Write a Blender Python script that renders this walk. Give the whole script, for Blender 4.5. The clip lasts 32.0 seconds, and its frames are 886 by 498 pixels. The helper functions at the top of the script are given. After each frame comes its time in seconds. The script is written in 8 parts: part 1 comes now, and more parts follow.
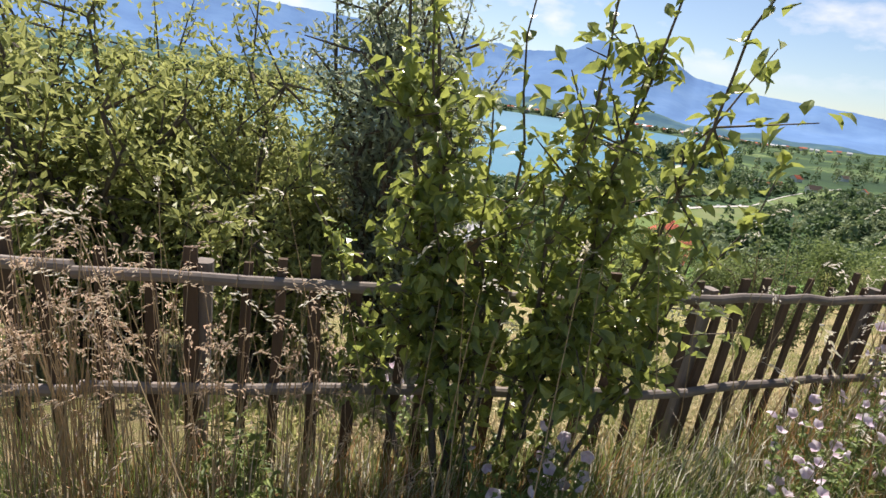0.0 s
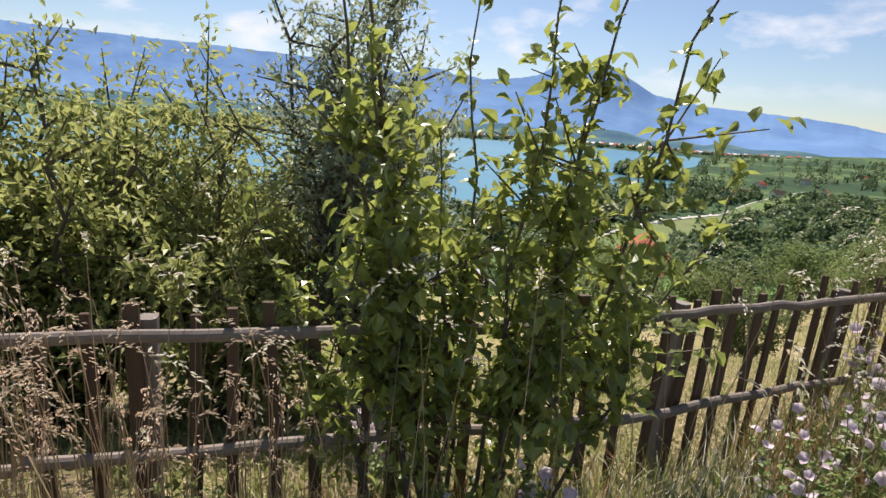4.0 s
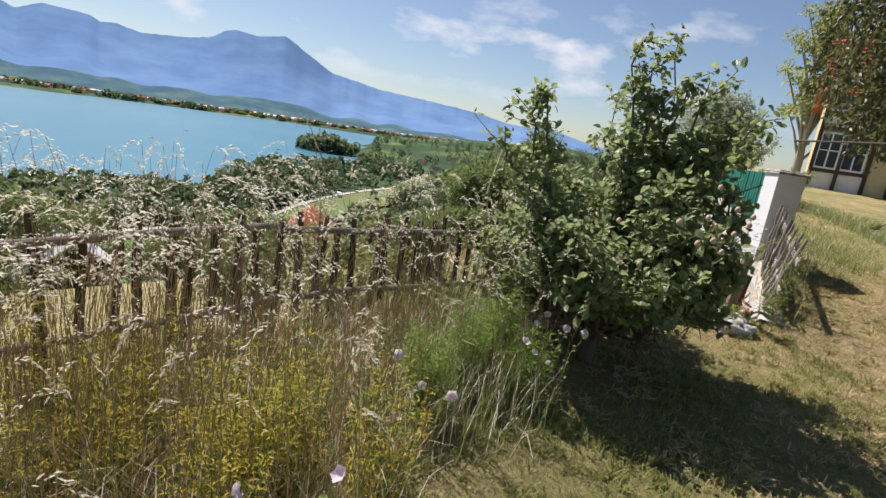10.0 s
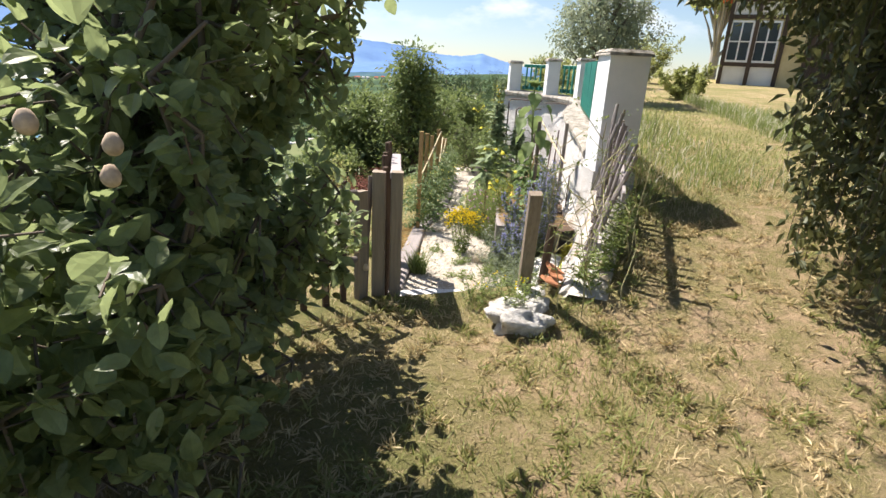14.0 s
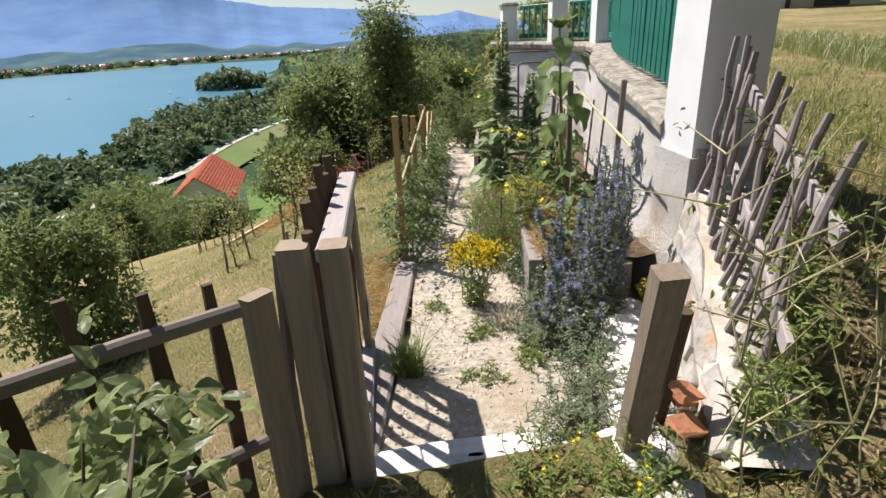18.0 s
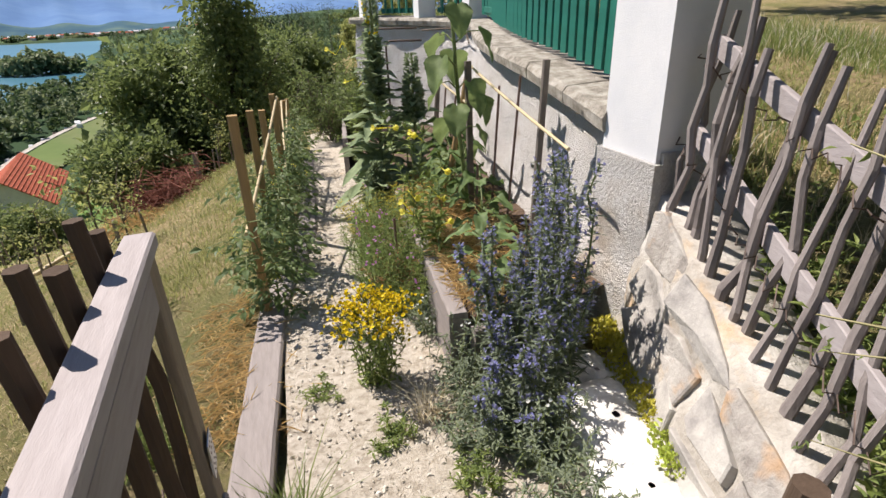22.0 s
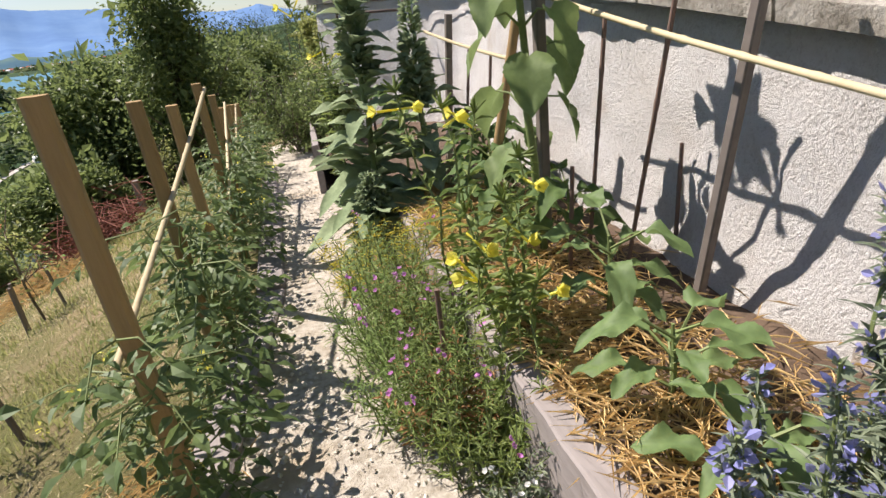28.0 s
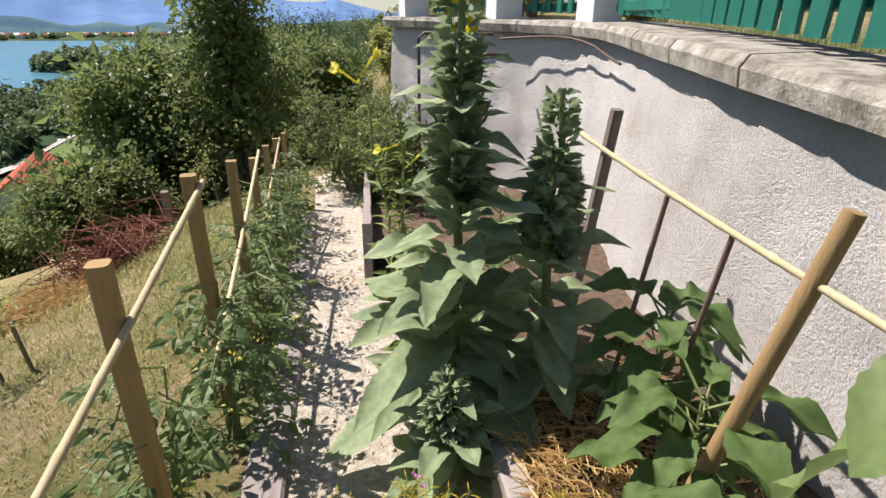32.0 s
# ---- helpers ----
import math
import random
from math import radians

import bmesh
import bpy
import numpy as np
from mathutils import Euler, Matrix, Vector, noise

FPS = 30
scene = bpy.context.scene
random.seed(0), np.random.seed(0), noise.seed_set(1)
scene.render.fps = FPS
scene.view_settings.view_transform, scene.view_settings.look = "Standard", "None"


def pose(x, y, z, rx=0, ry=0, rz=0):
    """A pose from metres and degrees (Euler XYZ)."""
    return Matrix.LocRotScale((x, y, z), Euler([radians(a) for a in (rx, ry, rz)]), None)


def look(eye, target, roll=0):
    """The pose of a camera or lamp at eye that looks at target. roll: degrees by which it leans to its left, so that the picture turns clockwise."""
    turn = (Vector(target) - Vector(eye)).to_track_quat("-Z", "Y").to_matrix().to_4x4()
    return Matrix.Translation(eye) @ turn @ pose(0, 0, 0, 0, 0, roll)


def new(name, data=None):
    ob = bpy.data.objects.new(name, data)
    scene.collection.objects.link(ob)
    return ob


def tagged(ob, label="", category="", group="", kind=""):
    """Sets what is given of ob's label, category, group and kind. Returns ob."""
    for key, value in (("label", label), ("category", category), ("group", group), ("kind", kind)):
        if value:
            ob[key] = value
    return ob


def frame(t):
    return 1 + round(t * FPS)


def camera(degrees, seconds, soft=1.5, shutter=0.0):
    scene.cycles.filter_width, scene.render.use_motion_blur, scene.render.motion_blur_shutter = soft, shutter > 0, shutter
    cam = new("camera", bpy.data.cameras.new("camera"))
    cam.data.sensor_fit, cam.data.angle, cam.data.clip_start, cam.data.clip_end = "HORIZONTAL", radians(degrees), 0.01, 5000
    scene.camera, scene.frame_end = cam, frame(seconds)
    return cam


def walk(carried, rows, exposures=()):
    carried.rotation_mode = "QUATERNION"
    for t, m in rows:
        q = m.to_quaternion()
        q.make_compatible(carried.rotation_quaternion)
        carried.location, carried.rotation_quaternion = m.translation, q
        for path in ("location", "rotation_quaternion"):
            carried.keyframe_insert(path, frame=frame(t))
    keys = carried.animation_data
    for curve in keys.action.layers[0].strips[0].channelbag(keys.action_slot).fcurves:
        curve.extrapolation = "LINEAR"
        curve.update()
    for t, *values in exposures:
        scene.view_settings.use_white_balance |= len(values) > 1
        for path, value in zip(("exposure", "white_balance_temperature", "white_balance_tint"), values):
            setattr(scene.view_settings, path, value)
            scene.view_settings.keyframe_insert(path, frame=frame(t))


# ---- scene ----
# ---- camera ----
cam = camera(79.9, 32.0)
PATH = [  # seconds, x, y, z, heading to the left of +y, pitch, roll
    (0.0, -4.834, -7.915, 1.850, 38.09, -17.21, 8.52),
    (0.5, -4.834, -7.915, 1.850, 38.61, -16.18, 7.67),
    (1.0, -4.834, -7.905, 1.850, 38.57, -15.24, 7.35),
    (1.5, -4.834, -7.895, 1.850, 38.78, -14.91, 7.91),
    (2.0, -4.834, -7.885, 1.850, 38.40, -14.62, 7.09),
    (2.5, -4.834, -7.865, 1.850, 38.04, -14.28, 6.34),
    (4.5, -4.814, -7.785, 1.850, 35.55, -13.32, 4.20),
    (5.0, -4.764, -7.735, 1.850, 34.89, -11.33, 2.55),
    (5.5, -4.604, -7.614, 1.856, 26.89, -11.20, 2.46),
    (6.0, -4.395, -7.590, 1.858, 15.48, -11.90, 5.38),
    (6.5, -4.221, -7.570, 1.848, 3.81, -9.34, 3.13),
    (7.0, -4.047, -7.385, 1.853, -5.44, -7.84, 1.45),
    (7.5, -3.700, -7.030, 1.819, -9.81, -9.40, 1.67),
    (8.0, -3.415, -6.797, 1.780, -8.73, -9.78, 3.68),
    (8.5, -3.170, -6.557, 1.782, -6.03, -12.09, 3.42),
    (9.0, -2.967, -6.246, 1.772, -2.33, -11.90, 8.01),
    (9.5, -2.759, -6.010, 1.778, 0.52, -13.57, 7.75),
    (10.0, -2.438, -5.720, 1.838, 2.61, -12.49, 9.02),
    (10.5, -2.122, -5.388, 1.850, 2.48, -12.90, 8.78),
    (11.0, -1.746, -4.839, 1.826, 2.95, -13.94, 6.92),
    (11.5, -1.418, -4.566, 1.833, 3.42, -12.27, 5.07),
    (12.0, -1.120, -4.307, 1.839, 2.85, -11.54, 1.59),
    (12.5, -0.877, -4.132, 1.833, 1.76, -13.14, 0.14),
    (13.0, -0.617, -3.819, 1.788, -1.49, -14.62, 0.81),
    (13.5, -0.413, -3.556, 1.772, -3.53, -17.40, 4.76),
    (14.0, -0.321, -3.316, 1.754, -3.36, -18.46, 3.20),
    (14.5, -0.277, -3.057, 1.784, -2.29, -18.69, 1.25),
    (15.0, -0.191, -2.771, 1.806, -0.45, -18.58, 0.26),
    (15.5, -0.135, -2.506, 1.815, -0.02, -19.25, 0.70),
    (17.5, -0.144, -1.626, 1.720, -2.02, -21.60, -0.61),
    (18.0, -0.224, -1.371, 1.662, -3.52, -22.21, -2.94),
    (18.5, -0.191, -1.107, 1.617, -5.71, -22.53, -4.72),
    (19.0, -0.129, -0.965, 1.617, -9.74, -23.59, -6.27),
    (19.5, -0.106, -0.840, 1.604, -15.60, -25.07, -7.87),
    (20.0, -0.173, -0.615, 1.605, -19.74, -26.95, -6.32),
    (20.5, -0.110, -0.505, 1.564, -20.14, -26.81, -6.71),
    (21.0, -0.112, -0.462, 1.564, -19.62, -26.09, -6.34),
    (21.5, -0.148, -0.414, 1.582, -19.76, -25.33, -4.22),
    (22.0, -0.174, -0.401, 1.582, -18.61, -24.57, -2.04),
    (22.5, -0.218, -0.375, 1.614, -16.91, -23.56, -0.39),
    (23.0, -0.251, -0.361, 1.628, -15.53, -23.33, -0.20),
    (23.5, -0.291, -0.328, 1.642, -14.39, -23.28, -0.12),
    (24.0, -0.226, -0.220, 1.668, -13.92, -23.14, -0.07),
    (24.5, -0.151, -0.097, 1.683, -13.29, -22.28, -0.52),
    (25.0, -0.095, 0.045, 1.653, -13.22, -22.63, -1.91),
    (25.5, -0.106, 0.280, 1.638, -13.86, -22.39, -2.69),
    (27.5, -0.102, 0.820, 1.290, -19.66, -22.98, -4.10),
    (28.0, 0.017, 1.010, 1.237, -21.03, -24.49, -6.38),
    (28.5, 0.029, 1.138, 1.166, -23.34, -26.49, -5.00),
    (29.0, 0.048, 1.237, 1.326, -20.02, -27.49, -8.16),
    (29.5, -0.040, 1.466, 1.474, -19.92, -24.88, -4.75),
    (30.0, 0.028, 1.657, 1.542, -17.46, -21.13, -2.25),
    (30.5, 0.114, 1.805, 1.539, -15.63, -19.10, -1.69),
    (31.0, 0.217, 1.970, 1.487, -15.75, -18.99, -2.18),
    (31.5, 0.238, 2.181, 1.490, -16.97, -21.31, 0.54),
    (32.0, 0.251, 2.305, 1.444, -16.80, -23.25, 0.35),
]
walk(cam, [(t, pose(x, y, z, 90 + p, 0, h) @ pose(0, 0, 0, 0, 0, r)) for t, x, y, z, h, p, r in PATH],
     exposures=[(0.0, 0.93, 6500, 15), (2.5, 0.86, 6500, 15), (5.0, 0.75, 6500, 15), (7.0, 0.66, 6500, 15), (12.0, 0.64, 6500, 15), (13.0, 0.80, 6500, 15), (14.0, 1.18, 6500, 15), (15.5, 1.18, 6500, 15), (18.0, 0.70, 6500, 15), (21.0, 0.60, 6500, 16), (25.0, 0.57, 6500, 17), (28.0, 0.82, 6500, 17), (30.0, 0.82, 6500, 17), (32.0, 0.78, 6500, 17)])

# ---- sky and sun ----
SUN_FROM = Vector((-0.50, 0.55, 1.0)).normalized()
world = bpy.data.worlds.new("sky")
scene.world = world
world.use_nodes = True
wt = world.node_tree
sky = wt.nodes.new("ShaderNodeTexSky")
sky.sky_type = 'NISHITA'
sky.sun_disc = False
sky.sun_elevation = math.asin(SUN_FROM.z)
sky.sun_rotation = math.atan2(SUN_FROM.x, SUN_FROM.y)
sky.air_density, sky.dust_density, sky.ozone_density = 1.0, 0.4, 2.5
wbg = wt.nodes["Background"]
wbg.inputs["Strength"].default_value = 0.062
wtc = wt.nodes.new("ShaderNodeTexCoord")
wmap = wt.nodes.new("ShaderNodeMapping")
wmap.inputs["Scale"].default_value = (3.0, 3.0, 7.0)
wno = wt.nodes.new("ShaderNodeTexNoise")
wno.inputs["Scale"].default_value = 2.1
wno.inputs["Detail"].default_value = 7.0
wno.inputs["Roughness"].default_value = 0.55
wramp = wt.nodes.new("ShaderNodeValToRGB")
wramp.color_ramp.elements[0].position, wramp.color_ramp.elements[1].position = 0.50, 0.68
wmix = wt.nodes.new("ShaderNodeMixRGB")
wmix.inputs[2].default_value = (9.0, 9.2, 9.6, 1)
wt.links.new(wtc.outputs["Generated"], wmap.inputs["Vector"])
wt.links.new(wmap.outputs["Vector"], wno.inputs["Vector"])
wt.links.new(wno.outputs["Fac"], wramp.inputs["Fac"])
wsep = wt.nodes.new("ShaderNodeSeparateXYZ")
wband = wt.nodes.new("ShaderNodeValToRGB")  # fair-weather clouds keep low over the mountains
for k, (p, c) in enumerate(((0.06, 0.0), (0.11, 1.0), (0.19, 0.85), (0.30, 0.08))):
    e = wband.color_ramp.elements[k] if k < 2 else wband.color_ramp.elements.new(p)
    e.position, e.color = p, (c, c, c, 1)
wmul = wt.nodes.new("ShaderNodeMath")
wmul.operation = 'MULTIPLY'
wt.links.new(wtc.outputs["Generated"], wsep.inputs[0])
wt.links.new(wsep.outputs["Z"], wband.inputs["Fac"])
wt.links.new(wramp.outputs["Color"], wmul.inputs[0])
wt.links.new(wband.outputs["Color"], wmul.inputs[1])
wt.links.new(wmul.outputs[0], wmix.inputs[0])
wt.links.new(sky.outputs["Color"], wmix.inputs[1])
wt.links.new(wmix.outputs["Color"], wbg.inputs["Color"])
sun = new("sun", bpy.data.lights.new("sun", 'SUN'))
sun.data.energy, sun.data.angle, sun.data.color = 5.0, radians(0.55), (1.0, 0.94, 0.84)
sun.matrix_world = look(SUN_FROM * 50, (0, 0, 0))

# ---- materials ----
def material(name, rough=0.8, metal=0.0, spec=0.3):
    m = bpy.data.materials.new(name)
    m.use_nodes = True
    b = m.node_tree.nodes["Principled BSDF"]
    b.inputs["Roughness"].default_value = rough
    b.inputs["Metallic"].default_value = metal
    b.inputs["Specular IOR Level"].default_value = spec
    return m, m.node_tree, b


def coords(nt, scale=(1, 1, 1), kind="Object"):
    tc = nt.nodes.new("ShaderNodeTexCoord")
    mp = nt.nodes.new("ShaderNodeMapping")
    mp.inputs["Scale"].default_value = scale
    nt.links.new(tc.outputs[kind], mp.inputs["Vector"])
    return mp.outputs["Vector"]


def noise_fac(nt, vec, scale, detail=5.0, rough=0.6):
    n = nt.nodes.new("ShaderNodeTexNoise")
    n.inputs["Scale"].default_value = scale
    n.inputs["Detail"].default_value = detail
    n.inputs["Roughness"].default_value = rough
    nt.links.new(vec, n.inputs["Vector"])
    return n.outputs["Fac"]


def ramp(nt, fac, stops):
    r = nt.nodes.new("ShaderNodeValToRGB")
    e = r.color_ramp.elements
    while len(e) < len(stops):
        e.new(0.5)
    for k, (p, c) in enumerate(stops):
        e[k].position, e[k].color = p, (*c, 1)
    nt.links.new(fac, r.inputs["Fac"])
    return r.outputs["Color"]


def mix(nt, fac, a, b, mode='MIX'):
    m = nt.nodes.new("ShaderNodeMixRGB")
    m.blend_type = mode
    for k, v in ((0, fac), (1, a), (2, b)):
        if isinstance(v, (int, float)):
            m.inputs[k].default_value = v
        elif isinstance(v, tuple):
            m.inputs[k].default_value = (*v, 1)
        else:
            nt.links.new(v, m.inputs[k])
    return m.outputs["Color"]


def bump(nt, b, fac, strength, dist=0.01):
    n = nt.nodes.new("ShaderNodeBump")
    n.inputs["Strength"].default_value = strength
    n.inputs["Distance"].default_value = dist
    nt.links.new(fac, n.inputs["Height"])
    nt.links.new(n.outputs["Normal"], b.inputs["Normal"])


def island(nt):
    return nt.nodes.new("ShaderNodeNewGeometry").outputs["Random Per Island"]


def leaf_mat(name, dark, mid, light, rough=0.5, trans=0.35, spec=0.35):
    """A leaf: colour varies from leaf to leaf, part of the light passes through."""
    m, nt, b = material(name, rough, spec=spec)
    c = ramp(nt, island(nt), [(0.0, dark), (0.55, mid), (1.0, light)])
    nv = noise_fac(nt, coords(nt), 35.0, 3.0)
    c = mix(nt, 0.35, c, ramp(nt, nv, [(0.3, tuple(0.55 * v for v in mid)), (0.75, tuple(min(1, 1.35 * v) for v in light))]))
    nt.links.new(c, b.inputs["Base Color"])
    tr = nt.nodes.new("ShaderNodeBsdfTranslucent")
    nt.links.new(mix(nt, 0.5, c, tuple(min(1, 1.9 * v) for v in light)), tr.inputs["Color"])
    ms = nt.nodes.new("ShaderNodeMixShader")
    ms.inputs[0].default_value = trans
    nt.links.new(b.outputs[0], ms.inputs[1])
    nt.links.new(tr.outputs[0], ms.inputs[2])
    nt.links.new(ms.outputs[0], nt.nodes["Material Output"].inputs["Surface"])
    return m


def wood_mat(name, dark, light, stretch=(40, 40, 3), rough=0.85, tint=None):
    m, nt, b = material(name, rough, spec=0.15)
    v = coords(nt, stretch)
    g = noise_fac(nt, v, 1.6, 6.0, 0.7)
    c = ramp(nt, g, [(0.28, dark), (0.5, tuple((p + q) / 2 for p, q in zip(dark, light))), (0.75, light)])
    big = noise_fac(nt, coords(nt), 3.0, 3.0)
    c = mix(nt, 0.4, c, ramp(nt, big, [(0.3, tuple(0.6 * p for p in light)), (0.7, tuple(min(1, 1.15 * p) for p in light))]), 'MULTIPLY') if tint is None else mix(nt, ramp(nt, big, [(0.42, (0, 0, 0)), (0.62, (1, 1, 1))]), c, tint)
    oi = nt.nodes.new("ShaderNodeObjectInfo")
    c = mix(nt, 0.5, c, ramp(nt, oi.outputs["Random"], [(0, tuple(0.7 * p for p in light)), (1, tuple(min(1, 1.1 * p) for p in light))]))
    nt.links.new(c, b.inputs["Base Color"])
    bump(nt, b, g, 0.55, 0.006)
    return m


def spot_mat(name, stops, scale=8.0, rough=0.9, bscale=60.0, bstr=0.5, bdist=0.01, spec=0.2, second=None):
    m, nt, b = material(name, rough, spec=spec)
    v = coords(nt)
    c = ramp(nt, noise_fac(nt, v, scale, 6.0, 0.65), stops)
    if second:
        c = mix(nt, ramp(nt, noise_fac(nt, v, second[0], 4.0), [(second[1], (0, 0, 0)), (second[2], (1, 1, 1))]), c, second[3])
    nt.links.new(c, b.inputs["Base Color"])
    bump(nt, b, noise_fac(nt, v, bscale, 5.0, 0.7), bstr, bdist)
    return m


def plain(name, c, rough=0.6, metal=0.0, spec=0.3, var=0.25, scale=20):
    m, nt, b = material(name, rough, metal, spec)
    f = noise_fac(nt, coords(nt), scale, 4.0)
    nt.links.new(ramp(nt, f, [(0.3, tuple((1 - var) * v for v in c)), (0.7, tuple(min(1, (1 + var) * v) for v in c))]), b.inputs["Base Color"])
    return m


M = {}
M["ground"], nt, b = material("meadow_ground", 0.95, spec=0.1)
v = coords(nt)
near_c = mix(nt, ramp(nt, noise_fac(nt, v, 0.8, 5.0), [(0.42, (0, 0, 0)), (0.60, (1, 1, 1))]), (0.20, 0.215, 0.075), (0.60, 0.43, 0.27))
near_c = mix(nt, ramp(nt, noise_fac(nt, v, 6.0, 6.0, 0.75), [(0.40, (0, 0, 0)), (0.58, (1, 1, 1))]), near_c, (0.31, 0.28, 0.115))
# fine dark specks: small soil shadows painted into the ground colour
near_c = mix(nt, ramp(nt, noise_fac(nt, v, 45.0, 6.0, 0.8), [(0.34, (0.85, 0.85, 0.85)), (0.50, (0, 0, 0))]), near_c, (0.17, 0.14, 0.075))
near_c = mix(nt, ramp(nt, noise_fac(nt, v, 85.0, 4.0, 0.8), [(0.55, (0, 0, 0)), (0.68, (0.8, 0.8, 0.8))]), near_c, (0.54, 0.43, 0.27))
far_c = ramp(nt, noise_fac(nt, v, 0.006, 6.0, 0.62), [(0.36, (0.022, 0.045, 0.022)), (0.5, (0.04, 0.075, 0.03)), (0.56, (0.10, 0.15, 0.05)), (0.66, (0.16, 0.20, 0.08))])
far_c = mix(nt, ramp(nt, noise_fac(nt, v, 0.05, 4.0), [(0.45, (0, 0, 0)), (0.6, (1, 1, 1))]), far_c, (0.03, 0.06, 0.025))
geo = nt.nodes.new("ShaderNodeNewGeometry")
sep = nt.nodes.new("ShaderNodeSeparateXYZ")
nt.links.new(geo.outputs["Position"], sep.inputs[0])
ln = nt.nodes.new("ShaderNodeVectorMath")
ln.operation = 'LENGTH'
nt.links.new(geo.outputs["Position"], ln.inputs[0])
mr = nt.nodes.new("ShaderNodeMapRange")
mr.inputs["From Min"].default_value, mr.inputs["From Max"].default_value = 190, 230
nt.links.new(ln.outputs["Value"], mr.inputs["Value"])
mid_c = mix(nt, ramp(nt, noise_fac(nt, v, 0.25, 5.0), [(0.4, (0, 0, 0)), (0.6, (1, 1, 1))]), (0.14, 0.155, 0.05), (0.27, 0.20, 0.10))
mr2 = nt.nodes.new("ShaderNodeMapRange")
mr2.inputs["From Min"].default_value, mr2.inputs["From Max"].default_value = 25, 70
nt.links.new(ln.outputs["Value"], mr2.inputs["Value"])
gc = mix(nt, mr2.outputs[0], mix(nt, 0.15, near_c, mid_c), (0.10, 0.17, 0.045))
gc = mix(nt, mr.outputs[0], gc, far_c)
nt.links.new(gc, b.inputs["Base Color"])
bump(nt, b, noise_fac(nt, v, 38.0, 6.0, 0.8), 1.0, 0.05)

M["gravel"] = spot_mat("limestone_gravel", [(0.3, (0.28, 0.24, 0.185)), (0.5, (0.47, 0.42, 0.345)), (0.72, (0.62, 0.575, 0.50))], 30, 0.95, 110, 0.9, 0.012, second=(2.2, 0.55, 0.72, (0.42, 0.34, 0.24)))
M["stonechip"] = spot_mat("limestone_chips", [(0.3, (0.44, 0.39, 0.31)), (0.7, (0.71, 0.67, 0.59))], 9, 0.9, 80, 0.4)
M["plaster"], nt, b = material("rough_plaster", 0.95, spec=0.1)
v = coords(nt)
c = ramp(nt, noise_fac(nt, v, 2.2, 6.0, 0.65), [(0.28, (0.66, 0.61, 0.55)), (0.45, (0.78, 0.75, 0.71)), (0.7, (0.86, 0.845, 0.82))])
grit = noise_fac(nt, v, 70.0, 5.0, 0.75)
c = mix(nt, ramp(nt, grit, [(0.34, (0.55, 0.55, 0.55)), (0.5, (0, 0, 0))]), c, (0.56, 0.52, 0.47))
c = mix(nt, ramp(nt, noise_fac(nt, v, 1.3, 4.0), [(0.60, (0, 0, 0)), (0.72, (0.55, 0.55, 0.55))]), c, (0.50, 0.37, 0.22))
nt.links.new(c, b.inputs["Base Color"])
bump(nt, b, grit, 1.0, 0.04)
M["mortar"], nt, b = material("stained_lime_mortar", 0.92, spec=0.12)
v = coords(nt)
c = ramp(nt, noise_fac(nt, v, 5.0, 6.0, 0.65), [(0.32, (0.32, 0.29, 0.245)), (0.50, (0.46, 0.43, 0.38)), (0.72, (0.64, 0.62, 0.57))])
c = mix(nt, ramp(nt, noise_fac(nt, v, 3.4, 5.0, 0.6), [(0.56, (0, 0, 0)), (0.70, (0.75, 0.75, 0.75))]), c, (0.52, 0.35, 0.18))
nt.links.new(c, b.inputs["Base Color"])
bump(nt, b, noise_fac(nt, v, 38.0, 5.0, 0.65), 0.7, 0.015)
M["coping"] = spot_mat("old_concrete_coping", [(0.3, (0.16, 0.14, 0.11)), (0.5, (0.36, 0.33, 0.28)), (0.7, (0.55, 0.52, 0.46))], 14, 0.95, 70, 0.9, 0.015)
M["white"] = spot_mat("white_lime_paint", [(0.3, (0.68, 0.69, 0.70)), (0.7, (0.77, 0.77, 0.765))], 5, 0.8, 90, 0.25, 0.004, second=(2.0, 0.66, 0.8, (0.55, 0.54, 0.5)))
M["stone"] = spot_mat("grey_field_stone", [(0.3, (0.22, 0.21, 0.20)), (0.5, (0.40, 0.38, 0.35)), (0.75, (0.55, 0.53, 0.48))], 7, 0.9, 40, 0.6, 0.01)
M["stone_warm"] = spot_mat("stained_split_stone", [(0.3, (0.22, 0.20, 0.18)), (0.5, (0.38, 0.355, 0.32)), (0.75, (0.52, 0.50, 0.46))], 9, 0.9, 45, 0.7, 0.012, second=(4.0, 0.54, 0.68, (0.50, 0.31, 0.16)))
M["chalk"] = spot_mat("white_limestone", [(0.3, (0.45, 0.43, 0.40)), (0.5, (0.72, 0.70, 0.66)), (0.75, (0.84, 0.83, 0.80))], 9, 0.9, 40, 0.6, 0.012)
M["chalk_rough"] = spot_mat("pitted_limestone", [(0.3, (0.20, 0.18, 0.16)), (0.45, (0.50, 0.48, 0.44)), (0.7, (0.72, 0.70, 0.66))], 16, 0.95, 30, 1.0, 0.03)
M["tilebit"] = spot_mat("broken_clay_tile", [(0.3, (0.40, 0.16, 0.08)), (0.7, (0.58, 0.28, 0.15))], 12)
M["green"] = spot_mat("green_painted_wood", [(0.3, (0.012, 0.12, 0.085)), (0.7, (0.022, 0.19, 0.135))], 6, 0.45, 60, 0.2, 0.003, spec=0.4)
M["wood_old"] = wood_mat("weathered_grey_wood", (0.07, 0.055, 0.045), (0.30, 0.26, 0.23))
M["wood_twig"] = wood_mat("silvered_twig_wood", (0.075, 0.06, 0.055), (0.36, 0.32, 0.30), (50, 50, 4))
